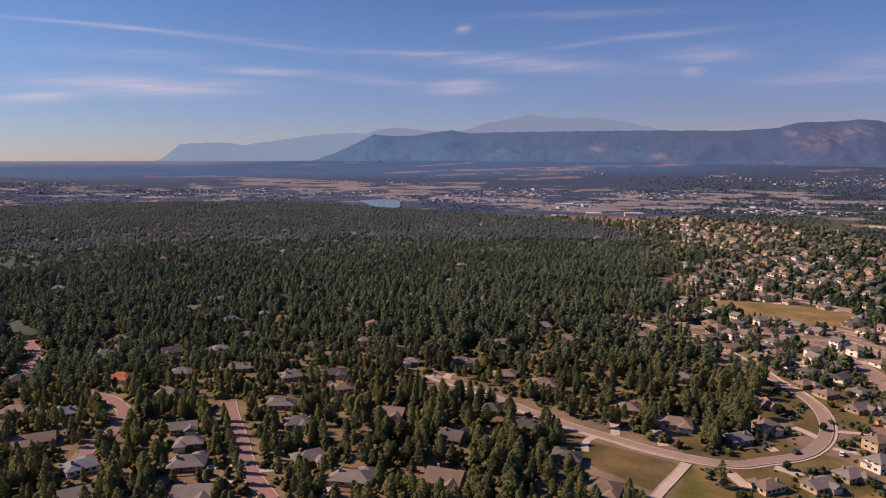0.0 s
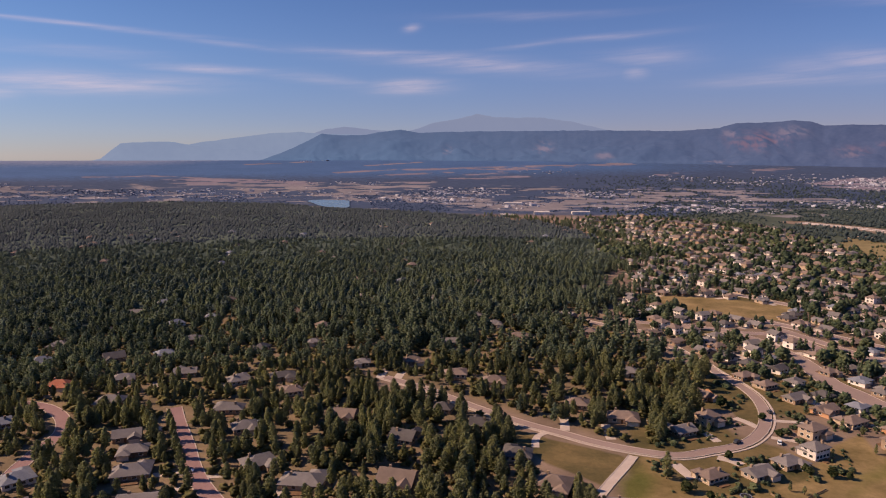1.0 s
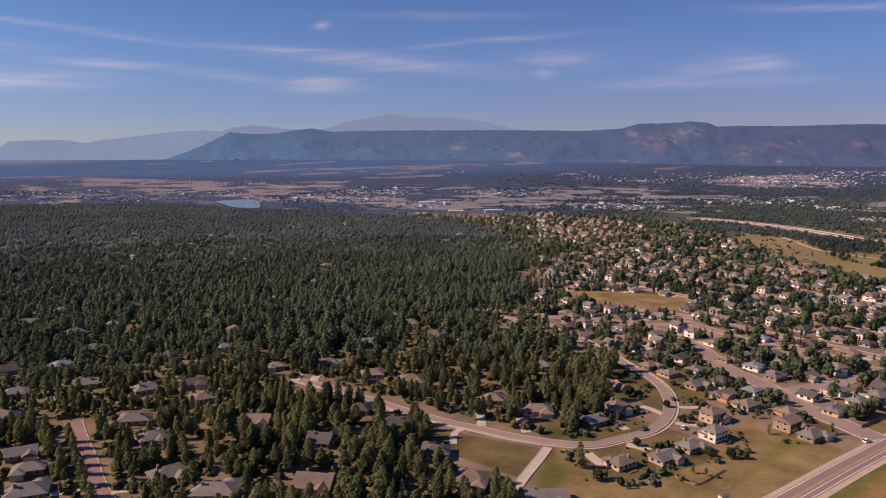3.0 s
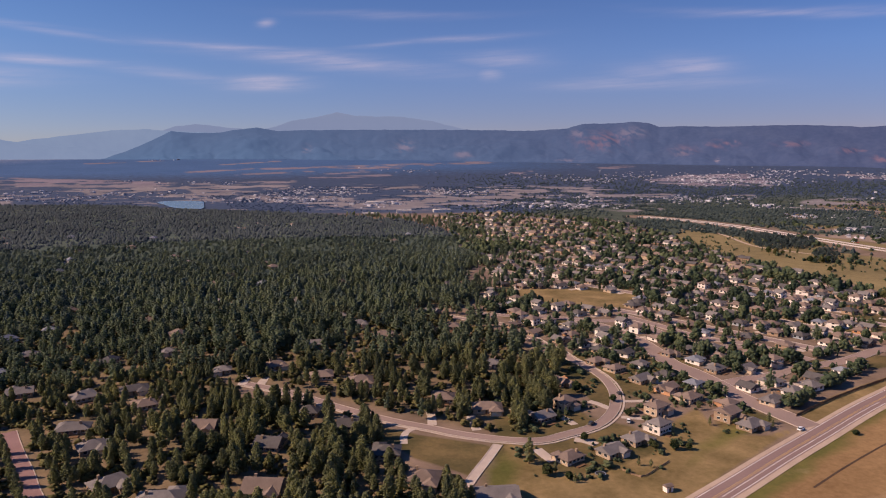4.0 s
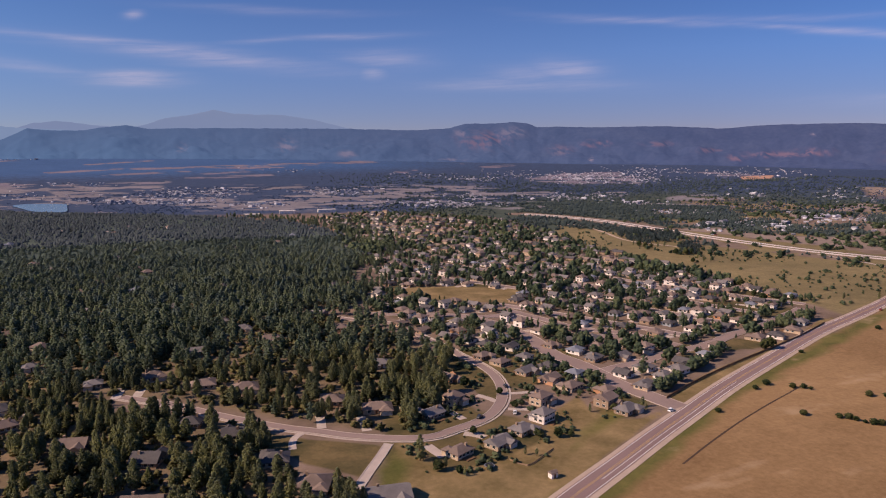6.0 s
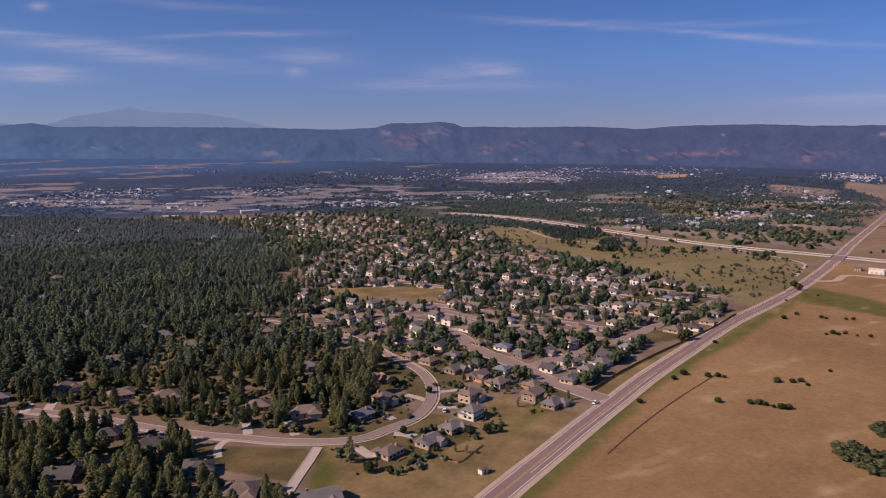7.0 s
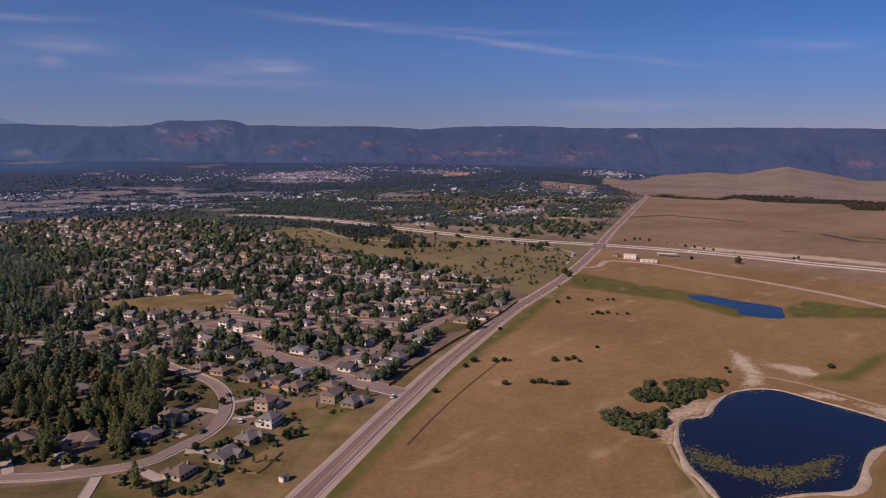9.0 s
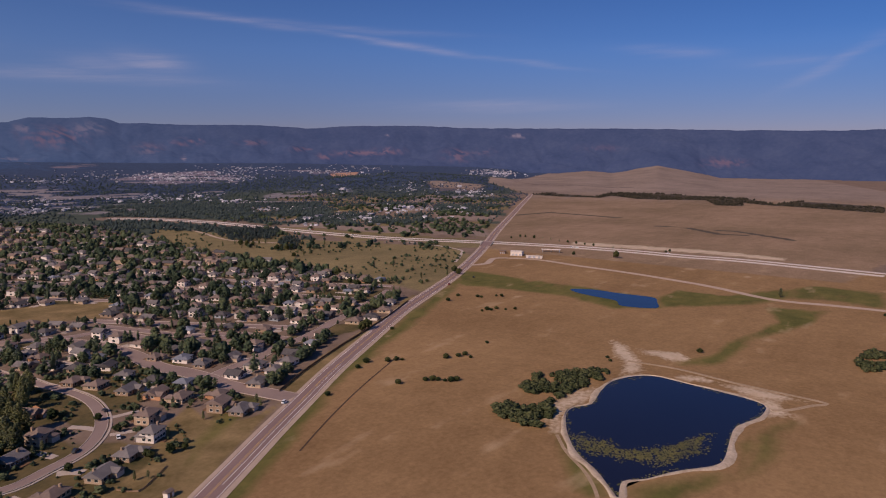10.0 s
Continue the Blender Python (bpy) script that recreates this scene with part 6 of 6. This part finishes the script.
def yard_plants():
    """Young trees and shrubs in the gardens along the curving street."""
    pine, leaf = [crown("pine", 130, s + 170) for s in range(3)], [crown("leaf", 90, s + 180) for s in range(3)]
    tv, tf = trunk(6)
    trunk_me = bpy.data.meshes.new("trunk")
    trunk_me.from_pydata(tv, [], tf)
    trunk_me.materials.append(M_BARK)
    crowns = []
    for (v, f), mat in zip(pine + leaf, [M_PINE_OBJ] * 3 + [M_LEAF_OBJ] * 3):
        me = bpy.data.meshes.new("crown")
        me.from_pydata(v.tolist(), [], f.tolist())
        me.materials.append(mat)
        crowns.append(me)
    rng = random.Random(71)
    for i, (x, y) in enumerate([(110, 260), (149, 306), (143, 302), (170, 337), (170, 262), (170, 259), (215, 305), (218, 295), (233, 334), (179, 297), (113, 248), (120, 242), (121, 239), (240, 270), (239, 266), (223, 272), (178, 256), (184, 254), (154, 246), (158, 243), (142, 338), (136, 335), (144, 276), (182, 318), (211, 276), (189, 273), (117, 249)]):
        h = 12 if i == 0 else rng.uniform(3, 6)
        root = tagged(new("garden_tree"), "tall dark conifer standing on a lawn" if i == 0 else "young garden tree on a dry lawn", "tree", "garden trees by the curving street")
        root.matrix_world = Matrix.LocRotScale((x, y, 0), Euler((0, 0, rng.uniform(0, 6))), (h * 1.1, h * 1.1, h))
        new("crown", crowns[0 if i == 0 else i % 6]).parent = root
        new("trunk", trunk_me).parent = root
    x, y, r2 = sown(3800, 230, 480, -50, -12, 73)
    keep = inside(x, y, YARDS) & (fractal(x, y, 16, 83) > 0.47)
    for line, w in LOCAL_ROADS:
        keep &= edge_distance(x, y, line[::3] + [line[-1]]) > w / 2 + 2.2
    for q in NEAR_HOUSES:
        keep &= np.hypot(x - q[0], y - q[1]) > q[2] * 0.42
    spots = np.stack([x[keep], y[keep], 0.7 + 2.2 * r2.rand(keep.sum()) ** 2, 1.3 + 0.6 * r2.rand(keep.sum())], 1)
    scatter("garden_shrubs", spots, [crown("leaf", 24, s + 190) for s in range(4)], M_LEAF, "low shrubs in dry gardens", "shrubs", 74)


yard_plants()


def thickets():
    rng = np.random.RandomState(41)
    shapes = [crown("leaf", 20, s + 130) for s in range(5)]
    x, y = rng.uniform(200, 560, 42000), rng.uniform(-100, 320, 42000)
    keep = inside(x, y, THICKET) | inside(x, y, EAST_THICKET)
    lumps = fractal(x, y, 12, 77)
    keep &= lumps > 0.43
    x, y, lumps = x[keep], y[keep], lumps[keep]
    spots = np.stack([x, y, (0.9 + 1.1 * rng.rand(len(x))) * (0.5 + 1.9 * lumps), 1.2 + 0.9 * rng.rand(len(x))], 1)
    scatter("scrub_thicket", spots, shapes, M_SCRUB, "dark green scrub oak thicket beside the pond", "shrubs", 42)
    # scattered scrub of the meadow and the dark belt on the far plain
    x, y, rng = sown(7000, 600, 1300, -66, -36, 45)
    keep = inside(x, y, MEADOW) & (fractal(x, y, 70, 78) > 0.5) & (rng.rand(len(x)) < 0.3) & (edge_distance(x, y, INTERSTATE[::3]) > 70) & (edge_distance(x, y, HIGHWAY[::3]) > 16)
    scatter("meadow_scrub", np.stack([x[keep], y[keep], 1.3 + 2.4 * rng.rand(keep.sum()) ** 2, 1.1 + 0.4 * rng.rand(keep.sum())], 1), shapes, M_LEAF, "scattered dark shrubs on yellow meadow", "shrubs", 46)
    x, y, rng = sown(30000, 1200, 3200, -95, -58, 47)
    keep = (inside(x, y, SCRUB) | inside(x, y, EAST_SCRUB)) & (fractal(x, y, 120, 79) > 0.42)
    scatter("plain_scrub", np.stack([x[keep], y[keep], 3 + 3 * rng.rand(keep.sum()), 2.4 + rng.rand(keep.sum())], 1), [simple_tree(s + 9) for s in range(5)], M_BELT, "dark belt of scrub across the plain", "shrubs", 48)
    # woods between the interstate and the mountains
    x, y, rng = sown(34000, 950, 3300, -66, -14, 49)
    x[:12000], y[:12000], _ = sown(12000, 950, 1900, -66, -30, 53)
    keep = rng.rand(len(x)) < 0.95 * east_woods(x, y) * np.clip((3500 - np.hypot(x, y)) / 1200, 0, 1) * (far_field_weight(x, y) < 0.3)
    keep &= ~inside(x, y, WOODS) & (edge_distance(x, y, HIGHWAY[::3]) > 25)
    scatter("foothill_woods", np.stack([x[keep], y[keep], 3.4 + 2.8 * rng.rand(keep.sum()), 1.8 + 0.8 * rng.rand(keep.sum())], 1), [simple_tree(s + 140) for s in range(8)], M_FOOTHILL, "dark pine woods below the mountains", "trees", 50)
    # groves in the meadow on the near side
    x, y, rng = sown(5200, 850, 1250, -52, -28, 61)
    keep = np.any([inside(x, y, q) for q in GROVES], axis=0)
    scatter("meadow_groves", np.stack([x[keep], y[keep], 4 + 3 * rng.rand(keep.sum()), 1.5 + 0.5 * rng.rand(keep.sum())], 1), [crown("pine", 9, s + 240) for s in range(6)], M_FOOTHILL, "dark pine groves in the meadow", "trees", 62)
    # single trees in the clearings there
    x, y, rng = sown(9000, 900, 2100, -66, -38, 57)
    clear = np.max([weight(x, y, q, 20) for q in CLEARINGS], axis=0)
    keep = (rng.rand(len(x)) < np.maximum(0.5 * clear, 0.3 * glades(x, y) * (1 - weight(x, y, PLAIN, 12)) * (1 - weight(x, y, FIELD, 12)))) & (fractal(x, y, 60, 59) > 0.5) & (edge_distance(x, y, INTERSTATE[::3]) > 24) & (edge_distance(x, y, HIGHWAY[::3]) > 20)
    scatter("clearing_trees", np.stack([x[keep], y[keep], 3 + 4 * rng.rand(keep.sum()), 1.2 + 0.6 * rng.rand(keep.sum())], 1), [crown("leaf", 8, s + 230) for s in range(5)], M_LEAF, "scattered dark trees in grassy clearings", "trees", 58)


thickets()


def algae():
    """Ragged mats floating on the pond."""
    rng = np.random.RandomState(61)
    verts, faces = [], []
    x, y = rng.uniform(240, 400, 60000), rng.uniform(30, 140, 60000)
    n = fractal(x, y * 1.5, 22, 63)
    band, gap = inside(x, y, ALGAE), edge_distance(x, y, ALGAE + ALGAE[:1])
    likely = np.where(band, 1.0 + gap / 5, 0.55 - gap / 11) + (n - 0.5) * 2.0
    likely = np.maximum(likely, 0.35 - edge_distance(x, y, POND + POND[:1]) / 7 + (n - 0.5) * 1.2)
    keep = inside(x, y, POND) & (rng.rand(len(x)) * 1.1 < likely)
    for px, py in zip(x[keep], y[keep]):
        k, r, base = 5, 0.25 + 0.65 * rng.rand() ** 2, len(verts)
        for j in range(k):
            q = r * (0.5 + 0.7 * rng.rand())
            verts.append((px + q * math.cos(j * 1.2566), py + q * math.sin(j * 1.2566) * 0.8, 0.112 + 0.006 * rng.rand()))
        faces.append(tuple(range(base, base + k)))
    tagged(mesh_object("algae", verts, faces, M_ALGAE), "olive-green algae mats floating on the pond", "algae", kind="stuff")


algae()


# ---------------------------------------------------------------- drives, fences, ditch
DRIVES = [
    (3.5, [(187, 317), (194, 315), (201, 314)]),
    (3.5, [(175, 297), (182, 293), (187, 290)]),
    (5, [(140, 278), (144, 275), (147, 270)]),
    (4, [(175, 309), (173, 316), (170, 322)]),
    (4.5, [(81, 312), (84, 326), (84, 337), (80, 357)]),
    (4.5, [(100, 300), (101, 312), (103, 319)]),
    (3.5, [(76, 312), (69, 309), (65, 303), (63, 294)]),
    (5.5, [(-48, 248), (-47, 259), (-45, 266)]),
    (4, [(-79, 275), (-72, 276), (-68, 276)]),
    (5, [(-9, 398), (-6, 414), (-3, 430)]),
    (5, [(1, 395), (5, 410), (10, 423)]),
    (5, [(119, 273), (120, 264), (121, 259)]),
    (4, [(-90, 294), (-97, 298), (-104, 301)]),
    (4, [(-85, 279), (-92, 279), (-100, 278)]),
    (4, [(-102, 325), (-108, 327), (-117, 330)]),
    (4, [(-118, 362), (-127, 377), (-139, 402), (-141, 419)]),
    (4.5, [(-57, 414), (-48, 397), (-60, 387)]),
    (4, [(-89, 377), (-96, 387), (-103, 399)]),
    (4, [(-80, 274), (-83, 266), (-87, 264), (-93, 261)]),
    (4, [(131, 326), (132, 323), (125, 320)]),
    (5, [(94, 523), (97, 504), (104, 550), (116, 567)]),
    (5, [(257, 340), (243, 330), (234, 321)]),
    (4, [(148, 294), (147, 302), (145, 309)]),
]
for width, line in DRIVES:
    tagged(ribbon("driveway", smooth_line(line, 2), width / 2, -width / 2, 0.13, M_CONCRETE), "pale concrete driveway leading to a house", "driveway", kind="structure")
tagged(ribbon("road_dam_track", smooth_line([(420, 131), (420, 100), (411, 66), (406, 37), (402, 19), (395, 25), (382, 34), (376, 42)]), 1.3, -1.3, 0.1, M_TRACK), "pale dirt track along the pond's dam", "track", kind="structure")
tagged(ribbon("road_bank_path", smooth_line([(288, 122), (273, 111), (259, 97), (245, 87), (234, 82)]), 0.8, -0.8, 0.1, M_TRACK), "pale eroded path beside the pond", "track", kind="structure")
M_DITCH = material("dark ditch", [(0.05, 0.03, 0.02), (0.09, 0.055, 0.035)], 0.95, 0.3, 2.0)
tagged(ribbon("ground_ditch", smooth_line([(210, 210), (236, 221), (267, 233), (299, 244), (338, 256)]), 0.45, -0.45, 0.08, M_DITCH), "dark narrow ditch across the dry field", "ditch", kind="structure")


def fence(line, height, mat, label, spacing=3.0):
    """Boards between posts."""
    root = tagged(new("fence"), label, "fence")
    total, last = 0.0, None
    post_me, panel_me = bpy.data.meshes.new("post"), bpy.data.meshes.new("panel")
    bm = bmesh.new()
    box(bm, -0.08, -0.08, 0, 0.08, 0.08, height + 0.12)
    bm.to_mesh(post_me)
    bm.free()
    bm = bmesh.new()
    cols = []
    for k in range(13):
        x0, w = 0.09 + k * (spacing - 0.18) / 12, 0.025 if k % 2 else 0.012
        cols.append([bm.verts.new(p) for p in ((x0, -w, 0.1), (x0, w, 0.1), (x0, w, height), (x0, -w, height))])
    for p, q in zip(cols, cols[1:]):
        for i in range(4):
            bm.faces.new((p[i], p[(i + 1) % 4], q[(i + 1) % 4], q[i]))
    bm.to_mesh(panel_me)
    bm.free()
    post_me.materials.append(mat)
    panel_me.materials.append(mat)
    pts = smooth_line(line, spacing)
    for p, q in zip(pts, pts[1:]):
        a = math.degrees(math.atan2(q[1] - p[1], q[0] - p[0]))
        post = new("post", post_me)
        post.parent, post.matrix_basis = root, pose(p[0], p[1], 0, 0, 0, a)
        panel = new("panel", panel_me)
        panel.parent = root
        panel.matrix_basis = pose(p[0], p[1], 0, 0, 0, a) @ Matrix.Diagonal((math.dist(p, q) / spacing, 1, 1, 1))
    return root


fence(BACK_FENCE, 1.5, M_WOOD, "long dark wooden fence behind the suburban gardens")
M_RAIL = material("sun-bleached wood", [(0.2, 0.125, 0.075), (0.32, 0.21, 0.135)], 0.9, 0.5, 3.0)
fence([(145, 244), (149, 236), (160, 241), (169, 246)], 0.75, M_RAIL, "brown wooden garden fence on dry grass")


# ---------------------------------------------------------------- vehicles
PAINTS = {"white": material("white car paint", [(0.65, 0.65, 0.65), (0.75, 0.75, 0.75)], 0.3, spec=0.5), "dark": material("dark car paint", [(0.02, 0.022, 0.03), (0.03, 0.032, 0.04)], 0.3, spec=0.5),
          "red": material("red car paint", [(0.3, 0.04, 0.03), (0.36, 0.05, 0.04)], 0.3, spec=0.5)}


def loft(bm, sections, half):
    """A closed body through side-view sections (x, low z, high z, half-width factor)."""
    rows = []
    for x, z0, z1, k in sections:
        rows.append([bm.verts.new(p) for p in ((x, -half * k, z0), (x, half * k, z0), (x, half * k * 0.94, z1), (x, -half * k * 0.94, z1))])
    for a, b in zip(rows, rows[1:]):
        for i in range(4):
            bm.faces.new((a[i], a[(i + 1) % 4], b[(i + 1) % 4], b[i]))
    bm.faces.new(rows[0][::-1])
    bm.faces.new(rows[-1])
    bmesh.ops.recalc_face_normals(bm, faces=bm.faces)


def car(colour):
    root = tagged(new("car"), {"white": "white sport utility car on the road", "dark": "dark car standing on the street", "red": "red car on the road"}[colour], "car", "cars")
    bm = bmesh.new()
    loft(bm, [(-2.3, 0.45, 0.8, 0.85), (-2.15, 0.3, 0.98, 0.97), (-0.8, 0.28, 1.02, 1), (1.0, 0.28, 1.0, 1), (2.0, 0.3, 0.86, 0.96), (2.3, 0.42, 0.7, 0.82)], 0.92)
    body = part("body", bm, PAINTS[colour], root)
    bm = bmesh.new()
    loft(bm, [(-2.0, 0.98, 1.05, 0.9), (-1.6, 0.98, 1.6, 0.84), (0.3, 0.98, 1.64, 0.84), (1.1, 0.98, 1.05, 0.9)], 0.9)
    part("cabin", bm, M_GLASS, root)
    bm = bmesh.new()
    loft(bm, [(-1.6, 1.605, 1.66, 0.8), (0.3, 1.645, 1.7, 0.8)], 0.9)
    part("car_roof", bm, PAINTS[colour], root)
    for x in (-1.4, 1.4):
        for y in (-0.86, 0.86):
            bm = bmesh.new()
            bmesh.ops.create_cone(bm, cap_ends=True, segments=12, radius1=0.34, radius2=0.34, depth=0.24, matrix=pose(x, y, 0.34, 90, 0, 0))
            part("wheel", bm, M_TYRE, root)
    return root


CARS = [(191, 327, 80, 'dark'), (156, 292, 35, 'dark'), (249, 259, 20, 'white'), (623, 362, 22, 'dark'), (576, 363, 22, 'red'), (-86, 280, 0, 'white'), (175, 290, 60, 'white'), (132, 320, 40, 'white'), (845, 714, -65, 'white'), (898, 357, -85, 'white'), (898, 365, -85, 'white'), (909, 236, -90, 'white'), (874, 835, -60, 'white'), (874, 827, -60, 'red'), (849, 963, -50, 'white'), (-69, 333, 30, 'white')]
made_cars = {}
for x, y, turn, colour in CARS:
    z = 0.2 + (0.32 if edge_distance(np.array(float(x)), np.array(float(y)), INTERSTATE) < 20 else 0)
    m = pose(x, y, z, 0, 0, turn)
    if colour not in made_cars:
        made_cars[colour] = car(colour)
        made_cars[colour].matrix_world = m
    else:
        copy_thing(made_cars[colour], m)


# ---------------------------------------------------------------- overpass, service area, garden things
def overpass(x, y, turn):
    root = tagged(new("overpass"), "concrete road bridge with pale parapets over the interstate", "bridge")
    for s in (-1, 1):
        bm = bmesh.new()
        box(bm, -24, s * 7.6 - 0.2, 0.15, 24, s * 7.6 + 0.2, 1.5)
        part("parapet", bm, M_CONCRETE, root)
    bm = bmesh.new()
    box(bm, -24, -7.3, 0.1, 24, 7.3, 0.72)
    part("deck", bm, M_HIGHWAY, root)
    for k in range(-4, 5):
        for s in (-1, 1):
            bm = bmesh.new()
            box(bm, k * 5 - 0.1, s * 7.6 - 0.1, 1.5, k * 5 + 0.1, s * 7.6 + 0.1, 2.2)
            part("post", bm, M_STEEL, root)
    root.matrix_world = pose(x, y, 0, 0, 0, turn)


overpass(872, 485, 23.5)


def service_building(kind):
    root = tagged(new("service_building"), {"big": "long white service building beside the interstate", "low": "low pale shed beside the service building",
                                            "canopy": "pale flat-roofed canopy on posts", "small": "small brown hut beside the slip road"}[kind], "building", "service area buildings")
    w, d, h = {"big": (15, 10, 5), "low": (20, 5, 2.6), "canopy": (24, 6, 3.6), "small": (8, 6, 3.5)}[kind]
    if kind == "canopy":
        for px_ in (-w / 2 + 1, 0, w / 2 - 1):
            for py_ in (-d / 2 + 1, d / 2 - 1):
                bm = bmesh.new()
                box(bm, px_ - 0.2, py_ - 0.2, 0, px_ + 0.2, py_ + 0.2, h)
                part("post", bm, M_STEEL, root)
    else:
        bm = bmesh.new()
        box(bm, -w / 2, -d / 2, 0, w / 2, d / 2, h)
        part("wall", bm, WALLS["brown" if kind == "small" else "white"], root)
        for k in range(3):
            bm = bmesh.new()
            box(bm, -w * 0.35 + k * w * 0.3, -d / 2 - 0.06, 0.1, -w * 0.2 + k * w * 0.3, -d / 2 + 0.02, 2.6)
            part("door", bm, M_STEEL, root)
    bm = bmesh.new()
    roof_block(bm, -w / 2, -d / 2, w / 2, d / 2, h + 0.3, 0.12, False, 0.5)
    part("roof", bm, WALLS["white"] if kind != "small" else ROOFS["brown"], root)
    return root


for x, y, turn, kind in [(794, 397, -75, 'big'), (784, 368, -75, 'low'), (842, 371, -75, 'canopy'), (798, 420, -75, 'small')]:
    service_building(kind).matrix_world = pose(x, y, 0, 0, 0, turn)


def warehouse(long, deep):
    root = tagged(new("warehouse"), "long low white warehouse beyond the woods", "building", "warehouses across the valley")
    bm = bmesh.new()
    box(bm, -long / 2, -deep / 2, -0.3, long / 2, deep / 2, 6)
    part("wall", bm, WALLS["white"], root)
    bm = bmesh.new()
    roof_block(bm, -long / 2, -deep / 2, long / 2, deep / 2, 6.2, 0.1, False, 0.4)
    part("roof", bm, WALLS["white"], root)
    for k in range(4):
        bm = bmesh.new()
        x = (k - 1.5) * long / 5
        box(bm, x - 1.8, -deep / 2 - 0.08, 0.1, x + 1.8, -deep / 2 + 0.02, 4)
        part("door", bm, M_STEEL, root)
    return root


for k, (x, y, turn, _) in enumerate([(336, 1549, 62, 'x'), (426, 1549, 64, 'x'), (326, 1867, 58, 'x'), (249, 1488, 60, 'x')]):
    warehouse(34 + 6 * (k % 3), 18).matrix_world = pose(x, y, 0, 0, 0, turn - 72)


def garden_shed(x, y, turn):
    root = tagged(new("garden_shed"), "small white wooden shed on dry grass", "shed")
    bm = bmesh.new()
    box(bm, -1.6, -1.2, -0.1, 1.6, 1.2, 2.1)
    part("wall", bm, WALLS["white"], root)
    bm = bmesh.new()
    roof_block(bm, -1.6, -1.2, 1.6, 1.2, 2.2, 0.5, False, 0.25)
    part("roof", bm, ROOFS["brown"], root)
    bm = bmesh.new()
    box(bm, -0.5, -1.25, 0, 0.5, -1.18, 1.8)
    part("door", bm, M_WOOD, root)
    root.matrix_world = pose(x, y, 0, 0, 0, turn)


for x, y, turn, _ in [(153, 223, 10, 'white')]:
    garden_shed(x, y, turn)


def trampoline(x, y):
    root = tagged(new("trampoline"), "round dark trampoline on a lawn", "trampoline")
    bm = bmesh.new()
    bmesh.ops.create_cone(bm, cap_ends=True, segments=28, radius1=1.9, radius2=1.9, depth=0.03, matrix=pose(0, 0, 0.9))
    part("mat", bm, M_TYRE, root)
    bm = bmesh.new()
    ring = []
    for k in range(28):
        a = k * 2 * math.pi / 28
        ring.append([bm.verts.new((r * math.cos(a), r * math.sin(a), z)) for r, z in ((1.9, 0.88), (2.25, 0.88), (2.25, 0.98), (1.9, 0.98))])
    for a, b in zip(ring, ring[1:] + ring[:1]):
        for i in range(4):
            bm.faces.new((a[i], b[i], b[(i + 1) % 4], a[(i + 1) % 4]))
    part("rim_pad", bm, ROOFS["blue"], root)
    for k in range(6):
        a = k * math.pi / 3
        bm = bmesh.new()
        bmesh.ops.create_cone(bm, cap_ends=True, segments=6, radius1=0.04, radius2=0.04, depth=0.9, matrix=pose(2.05 * math.cos(a), 2.05 * math.sin(a), 0.45))
        part("leg", bm, M_STEEL, root)
    root.matrix_world = pose(x, y, 0)


for x, y, turn, _ in [(134, 242, 0, 'x')]:
    trampoline(x, y)
